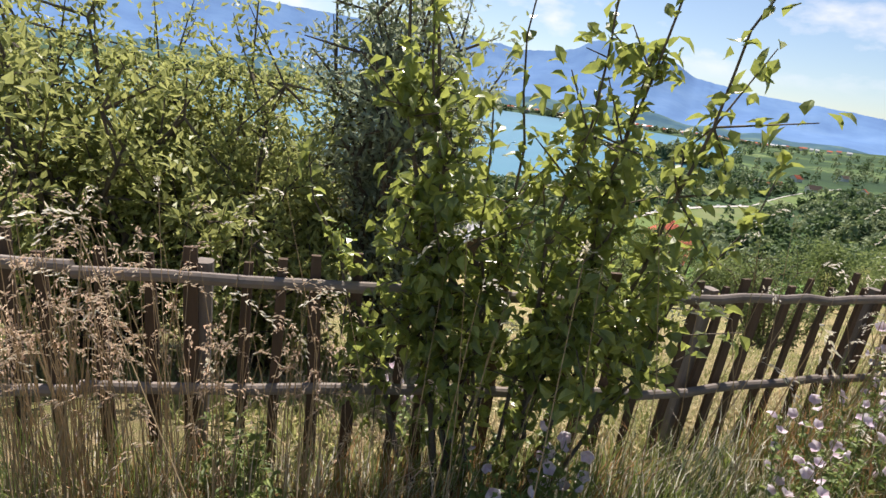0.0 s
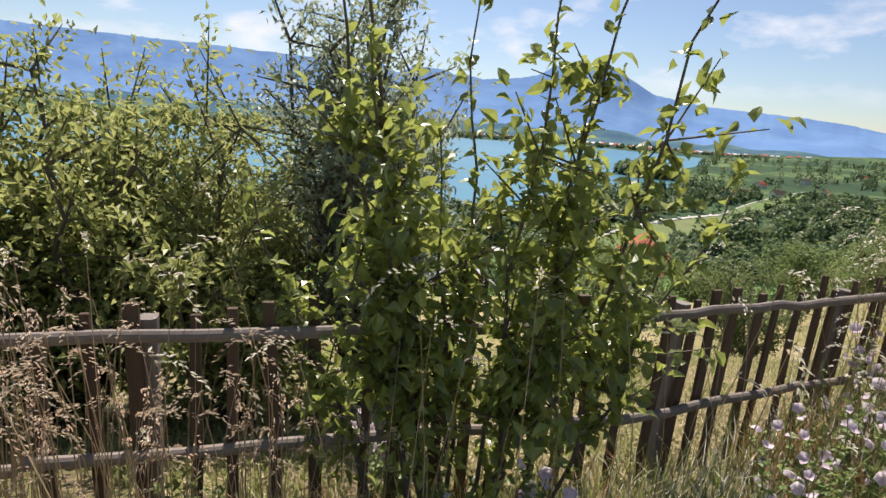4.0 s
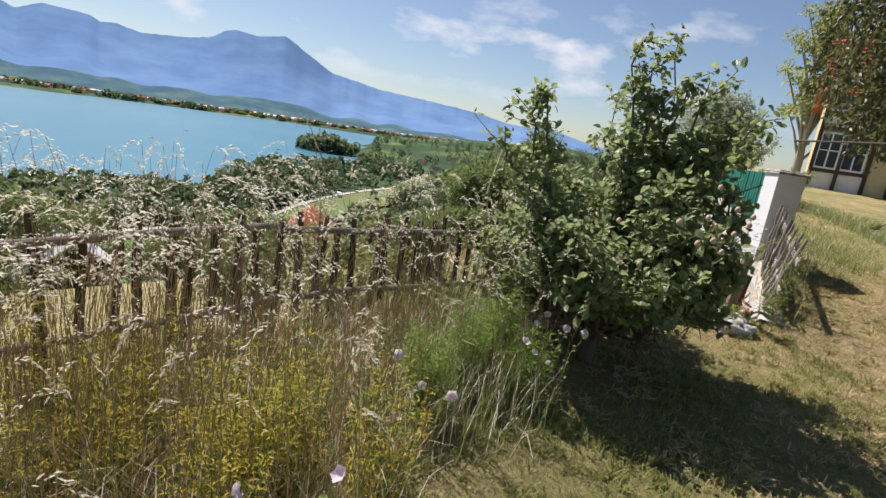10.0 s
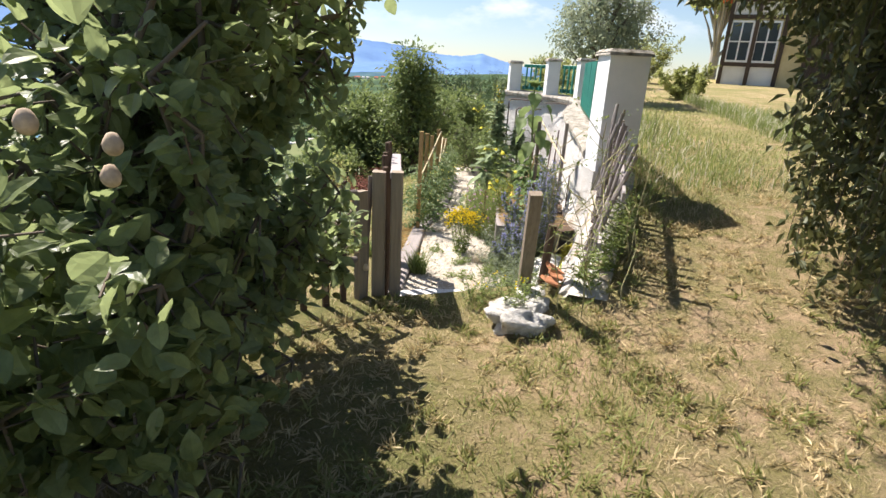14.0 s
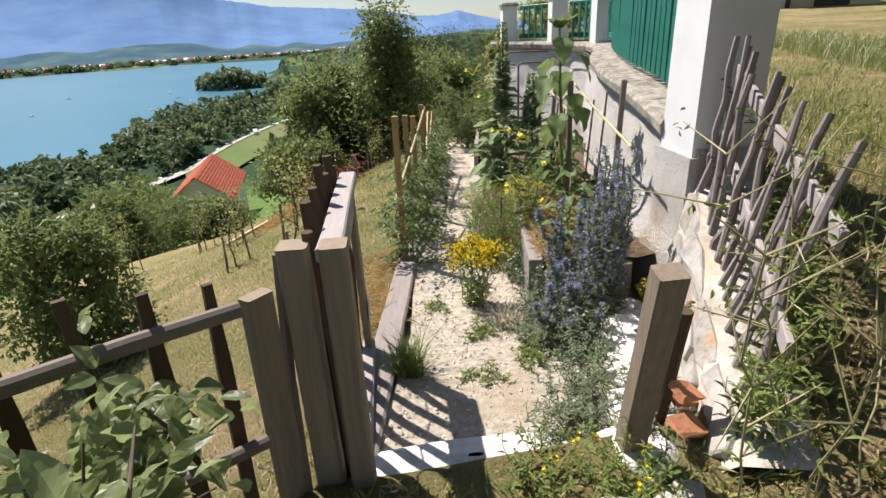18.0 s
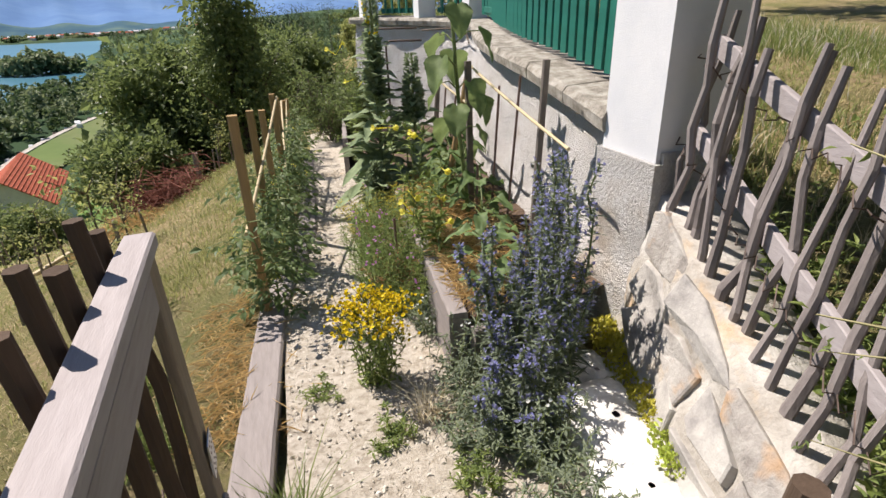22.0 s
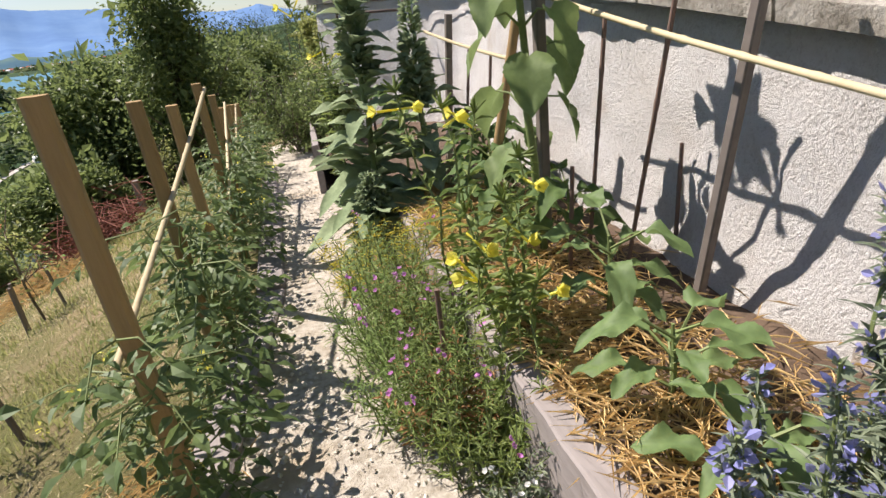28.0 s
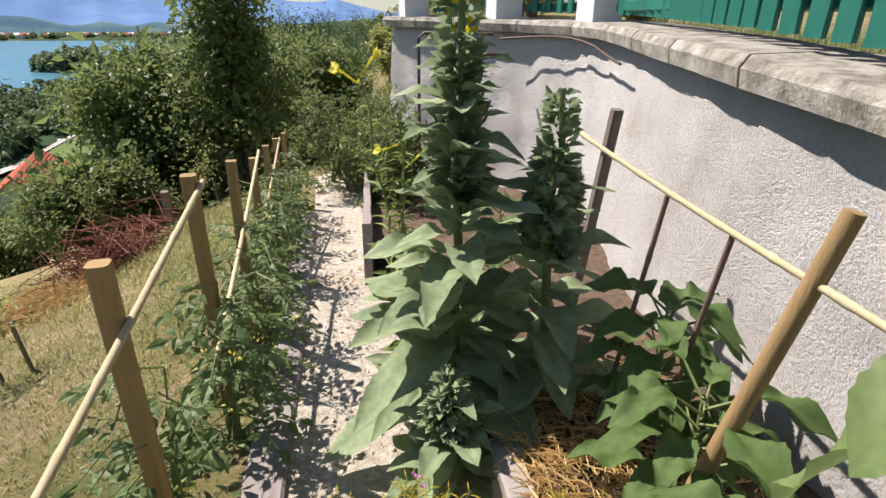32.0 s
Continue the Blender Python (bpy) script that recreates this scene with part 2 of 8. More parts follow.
M["wood_dark"] = wood_mat("dark_weathered_wood", (0.030, 0.020, 0.014), (0.15, 0.105, 0.075))
M["wood_rail"] = wood_mat("silvered_rail_wood", (0.075, 0.06, 0.05), (0.29, 0.25, 0.22), (6, 6, 6))
M["wood_plank"] = wood_mat("pale_grey_plank", (0.25, 0.215, 0.20), (0.50, 0.46, 0.455), (30, 4, 30))
M["wood_post"] = wood_mat("brown_gate_post", (0.10, 0.07, 0.05), (0.42, 0.35, 0.27))
M["wood_board"] = wood_mat("grey_bed_board", (0.14, 0.12, 0.11), (0.40, 0.36, 0.34), (30, 4, 30))
M["wood_stake"] = wood_mat("tan_stake_wood", (0.22, 0.14, 0.065), (0.46, 0.32, 0.16), (50, 50, 4))
M["bamboo"] = wood_mat("dry_bamboo", (0.42, 0.32, 0.17), (0.68, 0.58, 0.38), (20, 20, 6), 0.6)
M["cane"] = wood_mat("dark_cane", (0.10, 0.06, 0.05), (0.28, 0.19, 0.15), (30, 30, 6), 0.7)
M["bark"] = wood_mat("bark", (0.05, 0.04, 0.03), (0.20, 0.165, 0.13), (14, 14, 5))
M["bark_pale"] = wood_mat("pale_bark", (0.16, 0.14, 0.12), (0.50, 0.46, 0.40), (10, 10, 20))
M["wire"] = plain("rusty_wire", (0.12, 0.09, 0.075), 0.6, 0.6)
M["steel"] = plain("galvanised_steel", (0.55, 0.56, 0.57), 0.4, 0.8)
M["iron"] = plain("dark_iron_pipe", (0.10, 0.075, 0.06), 0.6, 0.5)
M["straw"] = leaf_mat("straw", (0.40, 0.23, 0.085), (0.62, 0.41, 0.17), (0.80, 0.62, 0.33), 0.75, 0.12)
M["soil"] = spot_mat("dark_soil", [(0.3, (0.05, 0.035, 0.025)), (0.7, (0.16, 0.11, 0.075))], 20)
M["lawn"] = leaf_mat("lawn_grass", (0.14, 0.175, 0.05), (0.22, 0.26, 0.075), (0.38, 0.37, 0.15), 0.6, 0.3)
M["drylawn"] = leaf_mat("dry_lawn_grass", (0.30, 0.22, 0.11), (0.48, 0.37, 0.20), (0.64, 0.52, 0.31), 0.7, 0.25)
M["hay"] = leaf_mat("dry_tall_grass", (0.50, 0.38, 0.22), (0.66, 0.54, 0.35), (0.82, 0.74, 0.55), 0.7, 0.5)
M["pinkhay"] = leaf_mat("pinkish_dry_grass", (0.42, 0.24, 0.15), (0.60, 0.40, 0.27), (0.76, 0.58, 0.42), 0.7, 0.3)
M["redhay"] = leaf_mat("reddish_dry_stems", (0.22, 0.09, 0.04), (0.38, 0.18, 0.08), (0.50, 0.30, 0.14), 0.7, 0.25)
M["blade"] = leaf_mat("green_tall_grass", (0.06, 0.10, 0.03), (0.12, 0.18, 0.05), (0.24, 0.28, 0.08), 0.55, 0.35)
M["goldweed"] = leaf_mat("yellow_green_weed", (0.18, 0.18, 0.03), (0.36, 0.33, 0.05), (0.62, 0.48, 0.07), 0.6, 0.4)
M["fennel"] = leaf_mat("feathery_green", (0.08, 0.15, 0.03), (0.16, 0.26, 0.05), (0.30, 0.40, 0.08), 0.6, 0.4)
M["quince"] = leaf_mat("quince_leaf", (0.045, 0.07, 0.028), (0.11, 0.155, 0.055), (0.28, 0.33, 0.15), 0.42, 0.45, 0.4)
M["pear"] = leaf_mat("pear_leaf", (0.04, 0.07, 0.02), (0.10, 0.15, 0.035), (0.34, 0.37, 0.09), 0.35, 0.38, 0.6)
M["bushleaf"] = leaf_mat("shrub_leaf", (0.12, 0.155, 0.055), (0.22, 0.26, 0.08), (0.40, 0.41, 0.15), 0.5, 0.35)
M["willow"] = leaf_mat("grey_green_leaf", (0.14, 0.17, 0.115), (0.23, 0.27, 0.18), (0.36, 0.40, 0.27), 0.5, 0.3)
M["weeping"] = leaf_mat("weeping_tree_leaf", (0.03, 0.045, 0.018), (0.07, 0.09, 0.032), (0.18, 0.18, 0.07), 0.5, 0.25)
M["orchard"] = leaf_mat("orchard_leaf", (0.04, 0.065, 0.024), (0.085, 0.13, 0.042), (0.22, 0.27, 0.095), 0.5, 0.34)
M["conifer"] = leaf_mat("conifer_needle", (0.022, 0.045, 0.022), (0.045, 0.08, 0.035), (0.09, 0.14, 0.06), 0.6, 0.1)
M["farwood_light"] = leaf_mat("far_light_woodland", (0.12, 0.165, 0.085), (0.18, 0.23, 0.11), (0.26, 0.30, 0.15), 0.7, 0.2)
M["farwood"] = leaf_mat("far_woodland", (0.032, 0.062, 0.03), (0.065, 0.108, 0.045), (0.13, 0.185, 0.07), 0.7, 0.2)
M["mullein"] = leaf_mat("woolly_mullein_leaf", (0.13, 0.18, 0.10), (0.21, 0.27, 0.15), (0.34, 0.40, 0.24), 0.8, 0.2, 0.1)
M["sunflower"] = leaf_mat("sunflower_leaf", (0.08, 0.125, 0.045), (0.13, 0.19, 0.065), (0.21, 0.27, 0.10), 0.65, 0.3)
M["aubergine"] = leaf_mat("aubergine_leaf", (0.07, 0.12, 0.045), (0.12, 0.19, 0.07), (0.21, 0.29, 0.11), 0.6, 0.35)
M["chard"] = leaf_mat("broad_green_leaf", (0.04, 0.075, 0.025), (0.075, 0.125, 0.04), (0.13, 0.195, 0.06), 0.68, 0.25, 0.2)
M["tomato"] = leaf_mat("tomato_leaf", (0.05, 0.085, 0.035), (0.095, 0.15, 0.055), (0.18, 0.24, 0.085), 0.55, 0.3)
M["herb"] = leaf_mat("herb_leaf", (0.06, 0.10, 0.03), (0.13, 0.19, 0.05), (0.27, 0.32, 0.09), 0.55, 0.35)
M["finegreen"] = leaf_mat("fine_herb_leaf", (0.09, 0.15, 0.045), (0.16, 0.25, 0.07), (0.30, 0.38, 0.13), 0.55, 0.35)
M["greyherb"] = leaf_mat("grey_green_herb", (0.09, 0.12, 0.085), (0.16, 0.20, 0.13), (0.27, 0.31, 0.20), 0.7, 0.25)
M["sedum"] = leaf_mat("yellow_stonecrop", (0.26, 0.26, 0.03), (0.45, 0.40, 0.05), (0.60, 0.55, 0.10), 0.5, 0.3)
M["lime"] = leaf_mat("lime_stonecrop", (0.22, 0.31, 0.04), (0.36, 0.45, 0.07), (0.50, 0.57, 0.12), 0.5, 0.3)
M["stem"] = plain("green_stem", (0.16, 0.20, 0.07), 0.6)
M["palestem"] = plain("pale_green_stem", (0.34, 0.31, 0.16), 0.7)
M["drystem"] = plain("dry_stem", (0.36, 0.26, 0.15), 0.8)
M["pink"] = leaf_mat("mallow_petal", (0.60, 0.40, 0.52), (0.74, 0.56, 0.67), (0.84, 0.72, 0.78), 0.6, 0.4)
M["magenta"] = leaf_mat("magenta_petal", (0.45, 0.12, 0.40), (0.55, 0.20, 0.52), (0.66, 0.34, 0.62), 0.6, 0.4)
M["yellow"] = leaf_mat("yellow_petal", (0.75, 0.48, 0.01), (0.85, 0.60, 0.015), (0.92, 0.74, 0.03), 0.6, 0.35)
M["primrose"] = leaf_mat("pale_yellow_petal", (0.80, 0.66, 0.03), (0.90, 0.78, 0.06), (0.95, 0.86, 0.18), 0.6, 0.45)
M["blue"] = leaf_mat("violet_blue_petal", (0.16, 0.17, 0.46), (0.24, 0.25, 0.56), (0.40, 0.40, 0.66), 0.6, 0.35)
M["whitefl"] = leaf_mat("white_petal", (0.62, 0.63, 0.58), (0.74, 0.75, 0.70), (0.82, 0.82, 0.80), 0.6, 0.35)
M["fruit"] = plain("downy_quince_skin", (0.46, 0.35, 0.25), 0.85, var=0.3, scale=40)
M["rooftile"] = spot_mat("red_roof_tiles", [(0.3, (0.30, 0.07, 0.035)), (0.7, (0.46, 0.13, 0.07))], 1.2, 0.85, 6, 0.4, 0.03)
M["greyroof"] = spot_mat("grey_metal_roof", [(0.3, (0.42, 0.41, 0.43)), (0.7, (0.56, 0.55, 0.57))], 0.6, 0.5, 10, 0.1)
M["render"] = spot_mat("pale_house_render", [(0.3, (0.62, 0.60, 0.55)), (0.7, (0.74, 0.72, 0.67))], 1.5, 0.9, 30, 0.2)
M["ochre"] = spot_mat("ochre_house_render", [(0.3, (0.50, 0.40, 0.20)), (0.7, (0.62, 0.52, 0.30))], 1.5, 0.9, 30, 0.2)
M["timber"] = wood_mat("dark_house_timber", (0.03, 0.022, 0.018), (0.12, 0.09, 0.07))
M["glass"] = plain("window_glass", (0.04, 0.055, 0.07), 0.08, spec=0.8, var=0.1)
M["road"] = plain("pale_road", (0.42, 0.39, 0.35), 0.9, scale=0.3)
M["field"] = spot_mat("mown_field", [(0.3, (0.085, 0.13, 0.035)), (0.7, (0.12, 0.17, 0.05))], 0.05, 0.95, 2, 0.2, second=(0.02, 0.5, 0.7, (0.15, 0.165, 0.07)))
M["lorry"] = plain("white_lorry_paint", (0.72, 0.74, 0.76), 0.5, scale=1)
M["sail"] = plain("white_hull", (0.85, 0.86, 0.86), 0.5, scale=1)

M["water"], nt, b = material("lake_water", 0.3, spec=0.22)
v = coords(nt)
c = ramp(nt, noise_fac(nt, v, 0.003, 5.0), [(0.3, (0.045, 0.155, 0.22)), (0.5, (0.055, 0.18, 0.245)), (0.7, (0.07, 0.205, 0.265))])
nt.links.new(c, b.inputs["Base Color"])
bump(nt, b, noise_fac(nt, coords(nt, (1, 1, 1)), 0.6, 3.0), 0.25, 0.3)

# the blue is distance haze painted into the mountains' base colour
M["mountain"], nt, b = material("haze_tinted_mountain", 1.0, spec=0.0)
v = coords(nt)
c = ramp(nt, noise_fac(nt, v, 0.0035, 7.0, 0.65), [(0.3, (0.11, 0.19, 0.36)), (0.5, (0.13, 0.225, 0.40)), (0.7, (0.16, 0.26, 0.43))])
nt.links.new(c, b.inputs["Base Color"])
# foothill greens shifted to blue: haze put into the colour here too
M["hills"], nt, b = material("haze_tinted_hills", 1.0, spec=0.0)
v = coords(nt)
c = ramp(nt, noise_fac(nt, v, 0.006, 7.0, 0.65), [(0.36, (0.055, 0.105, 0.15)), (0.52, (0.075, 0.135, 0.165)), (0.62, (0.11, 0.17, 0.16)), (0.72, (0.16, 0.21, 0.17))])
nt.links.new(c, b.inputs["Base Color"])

# ---- builders ----
rng = np.random.default_rng(7)


class Buf:
    """Collects vertices and faces, with a material slot for each face."""

    def __init__(self):
        self.v, self.f, self.n = [], [], 0

    def add(self, verts, faces, slot=0):
        verts = np.asarray(verts, float).reshape(-1, 3)
        faces = np.asarray(faces, int)
        if len(verts) == 0 or len(faces) == 0:
            return
        self.v.append(verts)
        self.f.append((faces + self.n, slot))
        self.n += len(verts)

    def mesh(self, name, mats, smooth=False):
        me = bpy.data.meshes.new(name)
        v = np.concatenate(self.v) if self.v else np.zeros((0, 3))
        me.vertices.add(len(v))
        me.vertices.foreach_set("co", v.astype(np.float32).ravel())
        idx = np.concatenate([f.ravel() for f, _ in self.f])
        size = np.concatenate([np.full(len(f), f.shape[1]) for f, _ in self.f])
        slot = np.concatenate([np.full(len(f), s) for f, s in self.f])
        me.loops.add(len(idx))
        me.loops.foreach_set("vertex_index", idx.astype(np.int32))
        me.polygons.add(len(size))
        me.polygons.foreach_set("loop_start", (np.cumsum(size) - size).astype(np.int32))
        me.polygons.foreach_set("material_index", slot.astype(np.int32))
        me.polygons.foreach_set("use_smooth", np.full(len(size), smooth))
        for m in mats:
            me.materials.append(M[m])
        me.update(calc_edges=True)
        me.validate()
        return me


def part(name, buf, mats, parent=None, label="", smooth=False):
    """One mesh object out of a Buf, under a thing or part if one is given."""
    ob = new(name, buf.mesh(name, mats if isinstance(mats, (list, tuple)) else [mats], smooth))
    if parent is not None:
        ob.parent = parent
    if label:
        ob["label"] = label
    if name in ("foliage", "blossom", "curtain_foliage", "crown", "needles"):
        tagged(ob, kind="stuff")
    return ob


def thing(name, at, label, category, group="", rz=0.0):
    """An Empty at the base of a thing; its parts are in the thing's own space."""
    ob = new(name)
    ob.empty_display_size = 0.1
    ob.matrix_basis = pose(*at, 0, 0, rz)
    return tagged(ob, label, category, group)


def unit(a):
    a = np.asarray(a, float)
    return a / np.maximum(np.linalg.norm(a, axis=-1, keepdims=True), 1e-9)


def rand_dirs(n, up=0.0):
    d = rng.normal(size=(n, 3))
    d[:, 2] += up
    return unit(d)


BOXF = [(0, 1, 3, 2), (4, 6, 7, 5), (0, 4, 5, 1), (2, 3, 7, 6), (0, 2, 6, 4), (1, 5, 7, 3)]


def box(buf, lo, hi, slot=0, m=None, rough=0.0, taper=0.0):
    c = np.array([(x, y, z) for x in (lo[0], hi[0]) for y in (lo[1], hi[1]) for z in (lo[2], hi[2])], float)
    if taper:
        mid = (np.array(lo) + np.array(hi)) / 2
        top = c[:, 2] > mid[2]
        c[top, :2] = mid[:2] + (c[top, :2] - mid[:2]) * (1 - taper)
    if rough:
        c += rng.normal(size=c.shape) * rough
    if m is not None:
        c = np.array([tuple(m @ Vector(p)) for p in c])
    buf.add(c, BOXF, slot)


def bar(buf, a, b, w, h, slot=0, up=(0, 0, 1), rough=0.0, chamfer=0.15, segs=1, sag=0.0):
    """A sawn timber from a to b, w wide and h high, with chamfered edges."""
    a, b = np.array(a, float), np.array(b, float)
    d = unit(b - a)
    s = unit(np.cross(d, up))
    u = np.cross(s, d)
    k = chamfer * min(w, h)
    ring = [(w / 2 - k, -h / 2), (w / 2, -h / 2 + k), (w / 2, h / 2 - k), (w / 2 - k, h / 2), (-w / 2 + k, h / 2), (-w / 2, h / 2 - k), (-w / 2, -h / 2 + k), (-w / 2 + k, -h / 2)]
    V = []
    for i in range(segs + 1):
        t = i / segs
        p = a + (b - a) * t - u * sag * math.sin(math.pi * t)
        off = rng.normal(size=2) * rough
        V += [p + s * (q[0] + off[0]) + u * (q[1] + off[1]) for q in ring]
    F = [(i * 8 + j, i * 8 + (j + 1) % 8, i * 8 + 8 + (j + 1) % 8, i * 8 + 8 + j) for i in range(segs) for j in range(8)]
    buf.add(V, F, slot)
    n = segs * 8
    buf.add(np.array(V[:8]), [tuple(range(7, -1, -1))], slot)
    buf.add(np.array(V[n:]), [tuple(range(8))], slot)


def tube(buf, pts, radii, sides=6, slot=0, cap=True):
    pts = np.asarray(pts, float)
    n = len(pts)
    r = np.broadcast_to(np.asarray(radii, float), (n,)) if np.ndim(radii) else np.full(n, radii)
    t = unit(np.gradient(pts, axis=0))
    ref = np.array([0.31, 0.17, 0.93]) if abs(t[0, 2]) < 0.9 else np.array([0.95, 0.2, 0.1])
    s = unit(np.cross(t, ref))
    u = np.cross(s, t)
    a = np.linspace(0, 2 * np.pi, sides, endpoint=False)
    V = pts[:, None] + r[:, None, None] * (np.cos(a)[None, :, None] * s[:, None] + np.sin(a)[None, :, None] * u[:, None])
    F = [(i * sides + j, i * sides + (j + 1) % sides, (i + 1) * sides + (j + 1) % sides, (i + 1) * sides + j) for i in range(n - 1) for j in range(sides)]
    buf.add(V.reshape(-1, 3), F, slot)
    if cap:
        buf.add(V[-1], [tuple(range(sides))], slot)
        buf.add(V[0], [tuple(range(sides - 1, -1, -1))], slot)


def wobble(a, b, n=6, amp=0.02):
    a, b = np.array(a, float), np.array(b, float)
    p = a + (b - a) * np.linspace(0, 1, n)[:, None]
    p[1:-1] += rng.normal(size=(n - 2, 3)) * amp
    return p


def leaves(buf, pos, d, up, length, width, slot=0, fold=0.25, curl=0.25, fine=False):
    """Small leaves, all at once: two folded halves each, curling at the tip."""
    pos, d = np.asarray(pos, float), unit(d)
    n = len(pos)
    if n == 0:
        return
    L = np.broadcast_to(np.asarray(length, float), (n,))[:, None]
    Wd = np.broadcast_to(np.asarray(width, float), (n,))[:, None]
    s = unit(np.cross(d, np.broadcast_to(np.asarray(up, float), (n, 3))) + 1e-6)
    nn = np.cross(s, d)
    tip = pos + d * L - nn * curl * L
    lf = pos + d * L * 0.42 - s * Wd * 0.5 + nn * fold * Wd
    rt = pos + d * L * 0.42 + s * Wd * 0.5 + nn * fold * Wd
    k = np.arange(n)[:, None]
    if fine:
        V = np.stack([pos, rt, tip, lf], 1).reshape(-1, 3)
        buf.add(V, np.concatenate([k * 4 + [0, 1, 2], k * 4 + [0, 2, 3]]), slot)
    else:
        lf2 = pos + d * L * 0.75 - s * Wd * 0.34 + nn * (fold * Wd * 0.7 - curl * L * 0.45)
        rt2 = pos + d * L * 0.75 + s * Wd * 0.34 + nn * (fold * Wd * 0.7 - curl * L * 0.45)
        mid = pos + d * L * 0.6 - nn * curl * L * 0.25
        V = np.stack([pos, rt, rt2, tip, lf2, lf, mid], 1).reshape(-1, 3)
        buf.add(V, np.concatenate([k * 7 + [0, 1, 6], k * 7 + [1, 2, 6], k * 7 + [2, 3, 6], k * 7 + [3, 4, 6], k * 7 + [4, 5, 6], k * 7 + [5, 0, 6]]), slot)


def broad(buf, pos, d, up, length, width, slot=0, shape="oval", curl=0.35, fold=0.12, wave=0.05, detail=False):
    """Broad leaves with a curved blade, a midrib groove and a wavy edge."""
    pos, d = np.atleast_2d(np.asarray(pos, float)), unit(np.atleast_2d(d))
    n = len(pos)
    L = np.broadcast_to(np.asarray(length, float), (n,))
    Wd = np.broadcast_to(np.asarray(width, float), (n,))
    s = unit(np.cross(d, np.broadcast_to(np.asarray(up, float), (n, 3))) + 1e-6)
    nn = np.cross(s, d)
    us = np.array([0, 0.08, 0.22, 0.4, 0.58, 0.75, 0.9, 1.0])
    prof = {"oval": [0.05, 0.45, 0.85, 1.0, 0.95, 0.72, 0.38, 0.02], "heart": [0.30, 0.92, 1.0, 0.92, 0.74, 0.5, 0.25, 0.02],
            "lance": [0.12, 0.4, 0.7, 0.95, 1.0, 0.8, 0.45, 0.02], "lobed": [0.08, 0.55, 0.95, 0.78, 1.0, 0.62, 0.5, 0.02]}[shape]
    vs = np.array([-1, -0.55, 0, 0.55, 1])
    if detail:
        knots, us = us, np.linspace(0, 1, 19) ** 0.9
        prof = np.interp(us, knots, prof)
        prof[1:-1] = 0.25 * prof[:-2] + 0.5 * prof[1:-1] + 0.25 * prof[2:]
        prof[1:-1] *= 1 + 0.035 * np.where(np.arange(len(us) - 2) % 2, 1, -1)
        vs = np.array([-1, -0.78, -0.5, -0.22, 0, 0.22, 0.5, 0.78, 1])
    nu, nv = len(us), len(vs)
    ph = rng.uniform(0, 6.28, (n, 1, 1))
    U, Vv = np.meshgrid(us, vs, indexing="ij")
    P = np.array(prof)[:, None]
    along = U[None] * L[:, None, None] + (np.abs(Vv) * (-0.10 if shape == "heart" else 0.0) * (U < 0.1))[None] * L[:, None, None]
    side = (Vv * P)[None] * 0.5 * Wd[:, None, None]
    crl = curl * rng.uniform(0.4, 1.5, (n, 1, 1))
    high = (np.abs(Vv) * fold * P)[None] * Wd[:, None, None] - crl * (U ** 2)[None] * L[:, None, None] \
        + wave * np.sin(9 * U[None] + 2.5 * Vv[None] + ph) * (np.abs(Vv) * P)[None] * Wd[:, None, None]
    X = pos[:, None, None] + d[:, None, None] * along[..., None] + s[:, None, None] * side[..., None] + nn[:, None, None] * high[..., None]
    F = np.array([(i * nv + j, i * nv + j + 1, i * nv + j + nv + 1, i * nv + j + nv) for i in range(nu - 1) for j in range(nv - 1)])
    buf.add(X.reshape(-1, 3), (np.arange(n)[:, None, None] * (nu * nv) + F[None]).reshape(-1, 4), slot)


def blades(buf, pos, height, width, lean=0.3, slot=0, droop=0.25):
    """Grass blades, all at once."""
    pos = np.asarray(pos, float)
    n = len(pos)
    h = np.broadcast_to(np.asarray(height, float), (n,))[:, None]
    w = np.broadcast_to(np.asarray(width, float), (n,))[:, None]
    a = rng.uniform(0, 2 * np.pi, n)
    side = np.stack([np.cos(a), np.sin(a), 0 * a], 1)
    b = a + np.pi / 2 + rng.normal(size=n) * 0.6
    fw = np.stack([np.cos(b), np.sin(b), 0 * b], 1) * (lean * rng.uniform(0.1, 1.6, n))[:, None]
    up = np.array([0, 0, 1.0])
    m = pos + h * (0.55 * up + 0.35 * fw)
    t = pos + h * ((1 - droop * rng.uniform(0, 1, (n, 1))) * up + fw)
    V = np.stack([pos - side * w / 2, pos + side * w / 2, m - side * w * 0.4, m + side * w * 0.4, t], 1).reshape(-1, 3)
    k = np.arange(n)[:, None]
    buf.add(V, k * 5 + [0, 1, 3, 2], slot)
    buf.f.append((k * 5 + [2, 3, 4] + (buf.n - len(V)), slot))
    return t


def rock(buf, c, size, slot=0, rough=0.18, n=10):
    """A lump of stone, flattened and broken by noise."""
    c, size = np.array(c, float), np.array(size, float)
    ths, phs = np.linspace(0.02, np.pi - 0.02, n), np.linspace(0, 2 * np.pi, 2 * n, endpoint=False)
    o = rng.uniform(0, 50, 3)
    V = []
    for th in ths:
        for ph in phs:
            q = Vector((math.sin(th) * math.cos(ph), math.sin(th) * math.sin(ph), math.cos(th)))
            k = 1 + rough * noise.noise(q * 1.7 + Vector(o)) * 2 + rough * 0.6 * noise.noise(q * 4.5 + Vector(o))
            e = 0.7
            q = Vector([math.copysign(abs(t) ** e, t) for t in q])
            V.append(c + np.array(q) * k * size)
    m = 2 * n
    F = [(i * m + j, (i + 1) * m + j, (i + 1) * m + (j + 1) % m, i * m + (j + 1) % m) for i in range(n - 1) for j in range(m)]
    buf.add(V, F, slot)


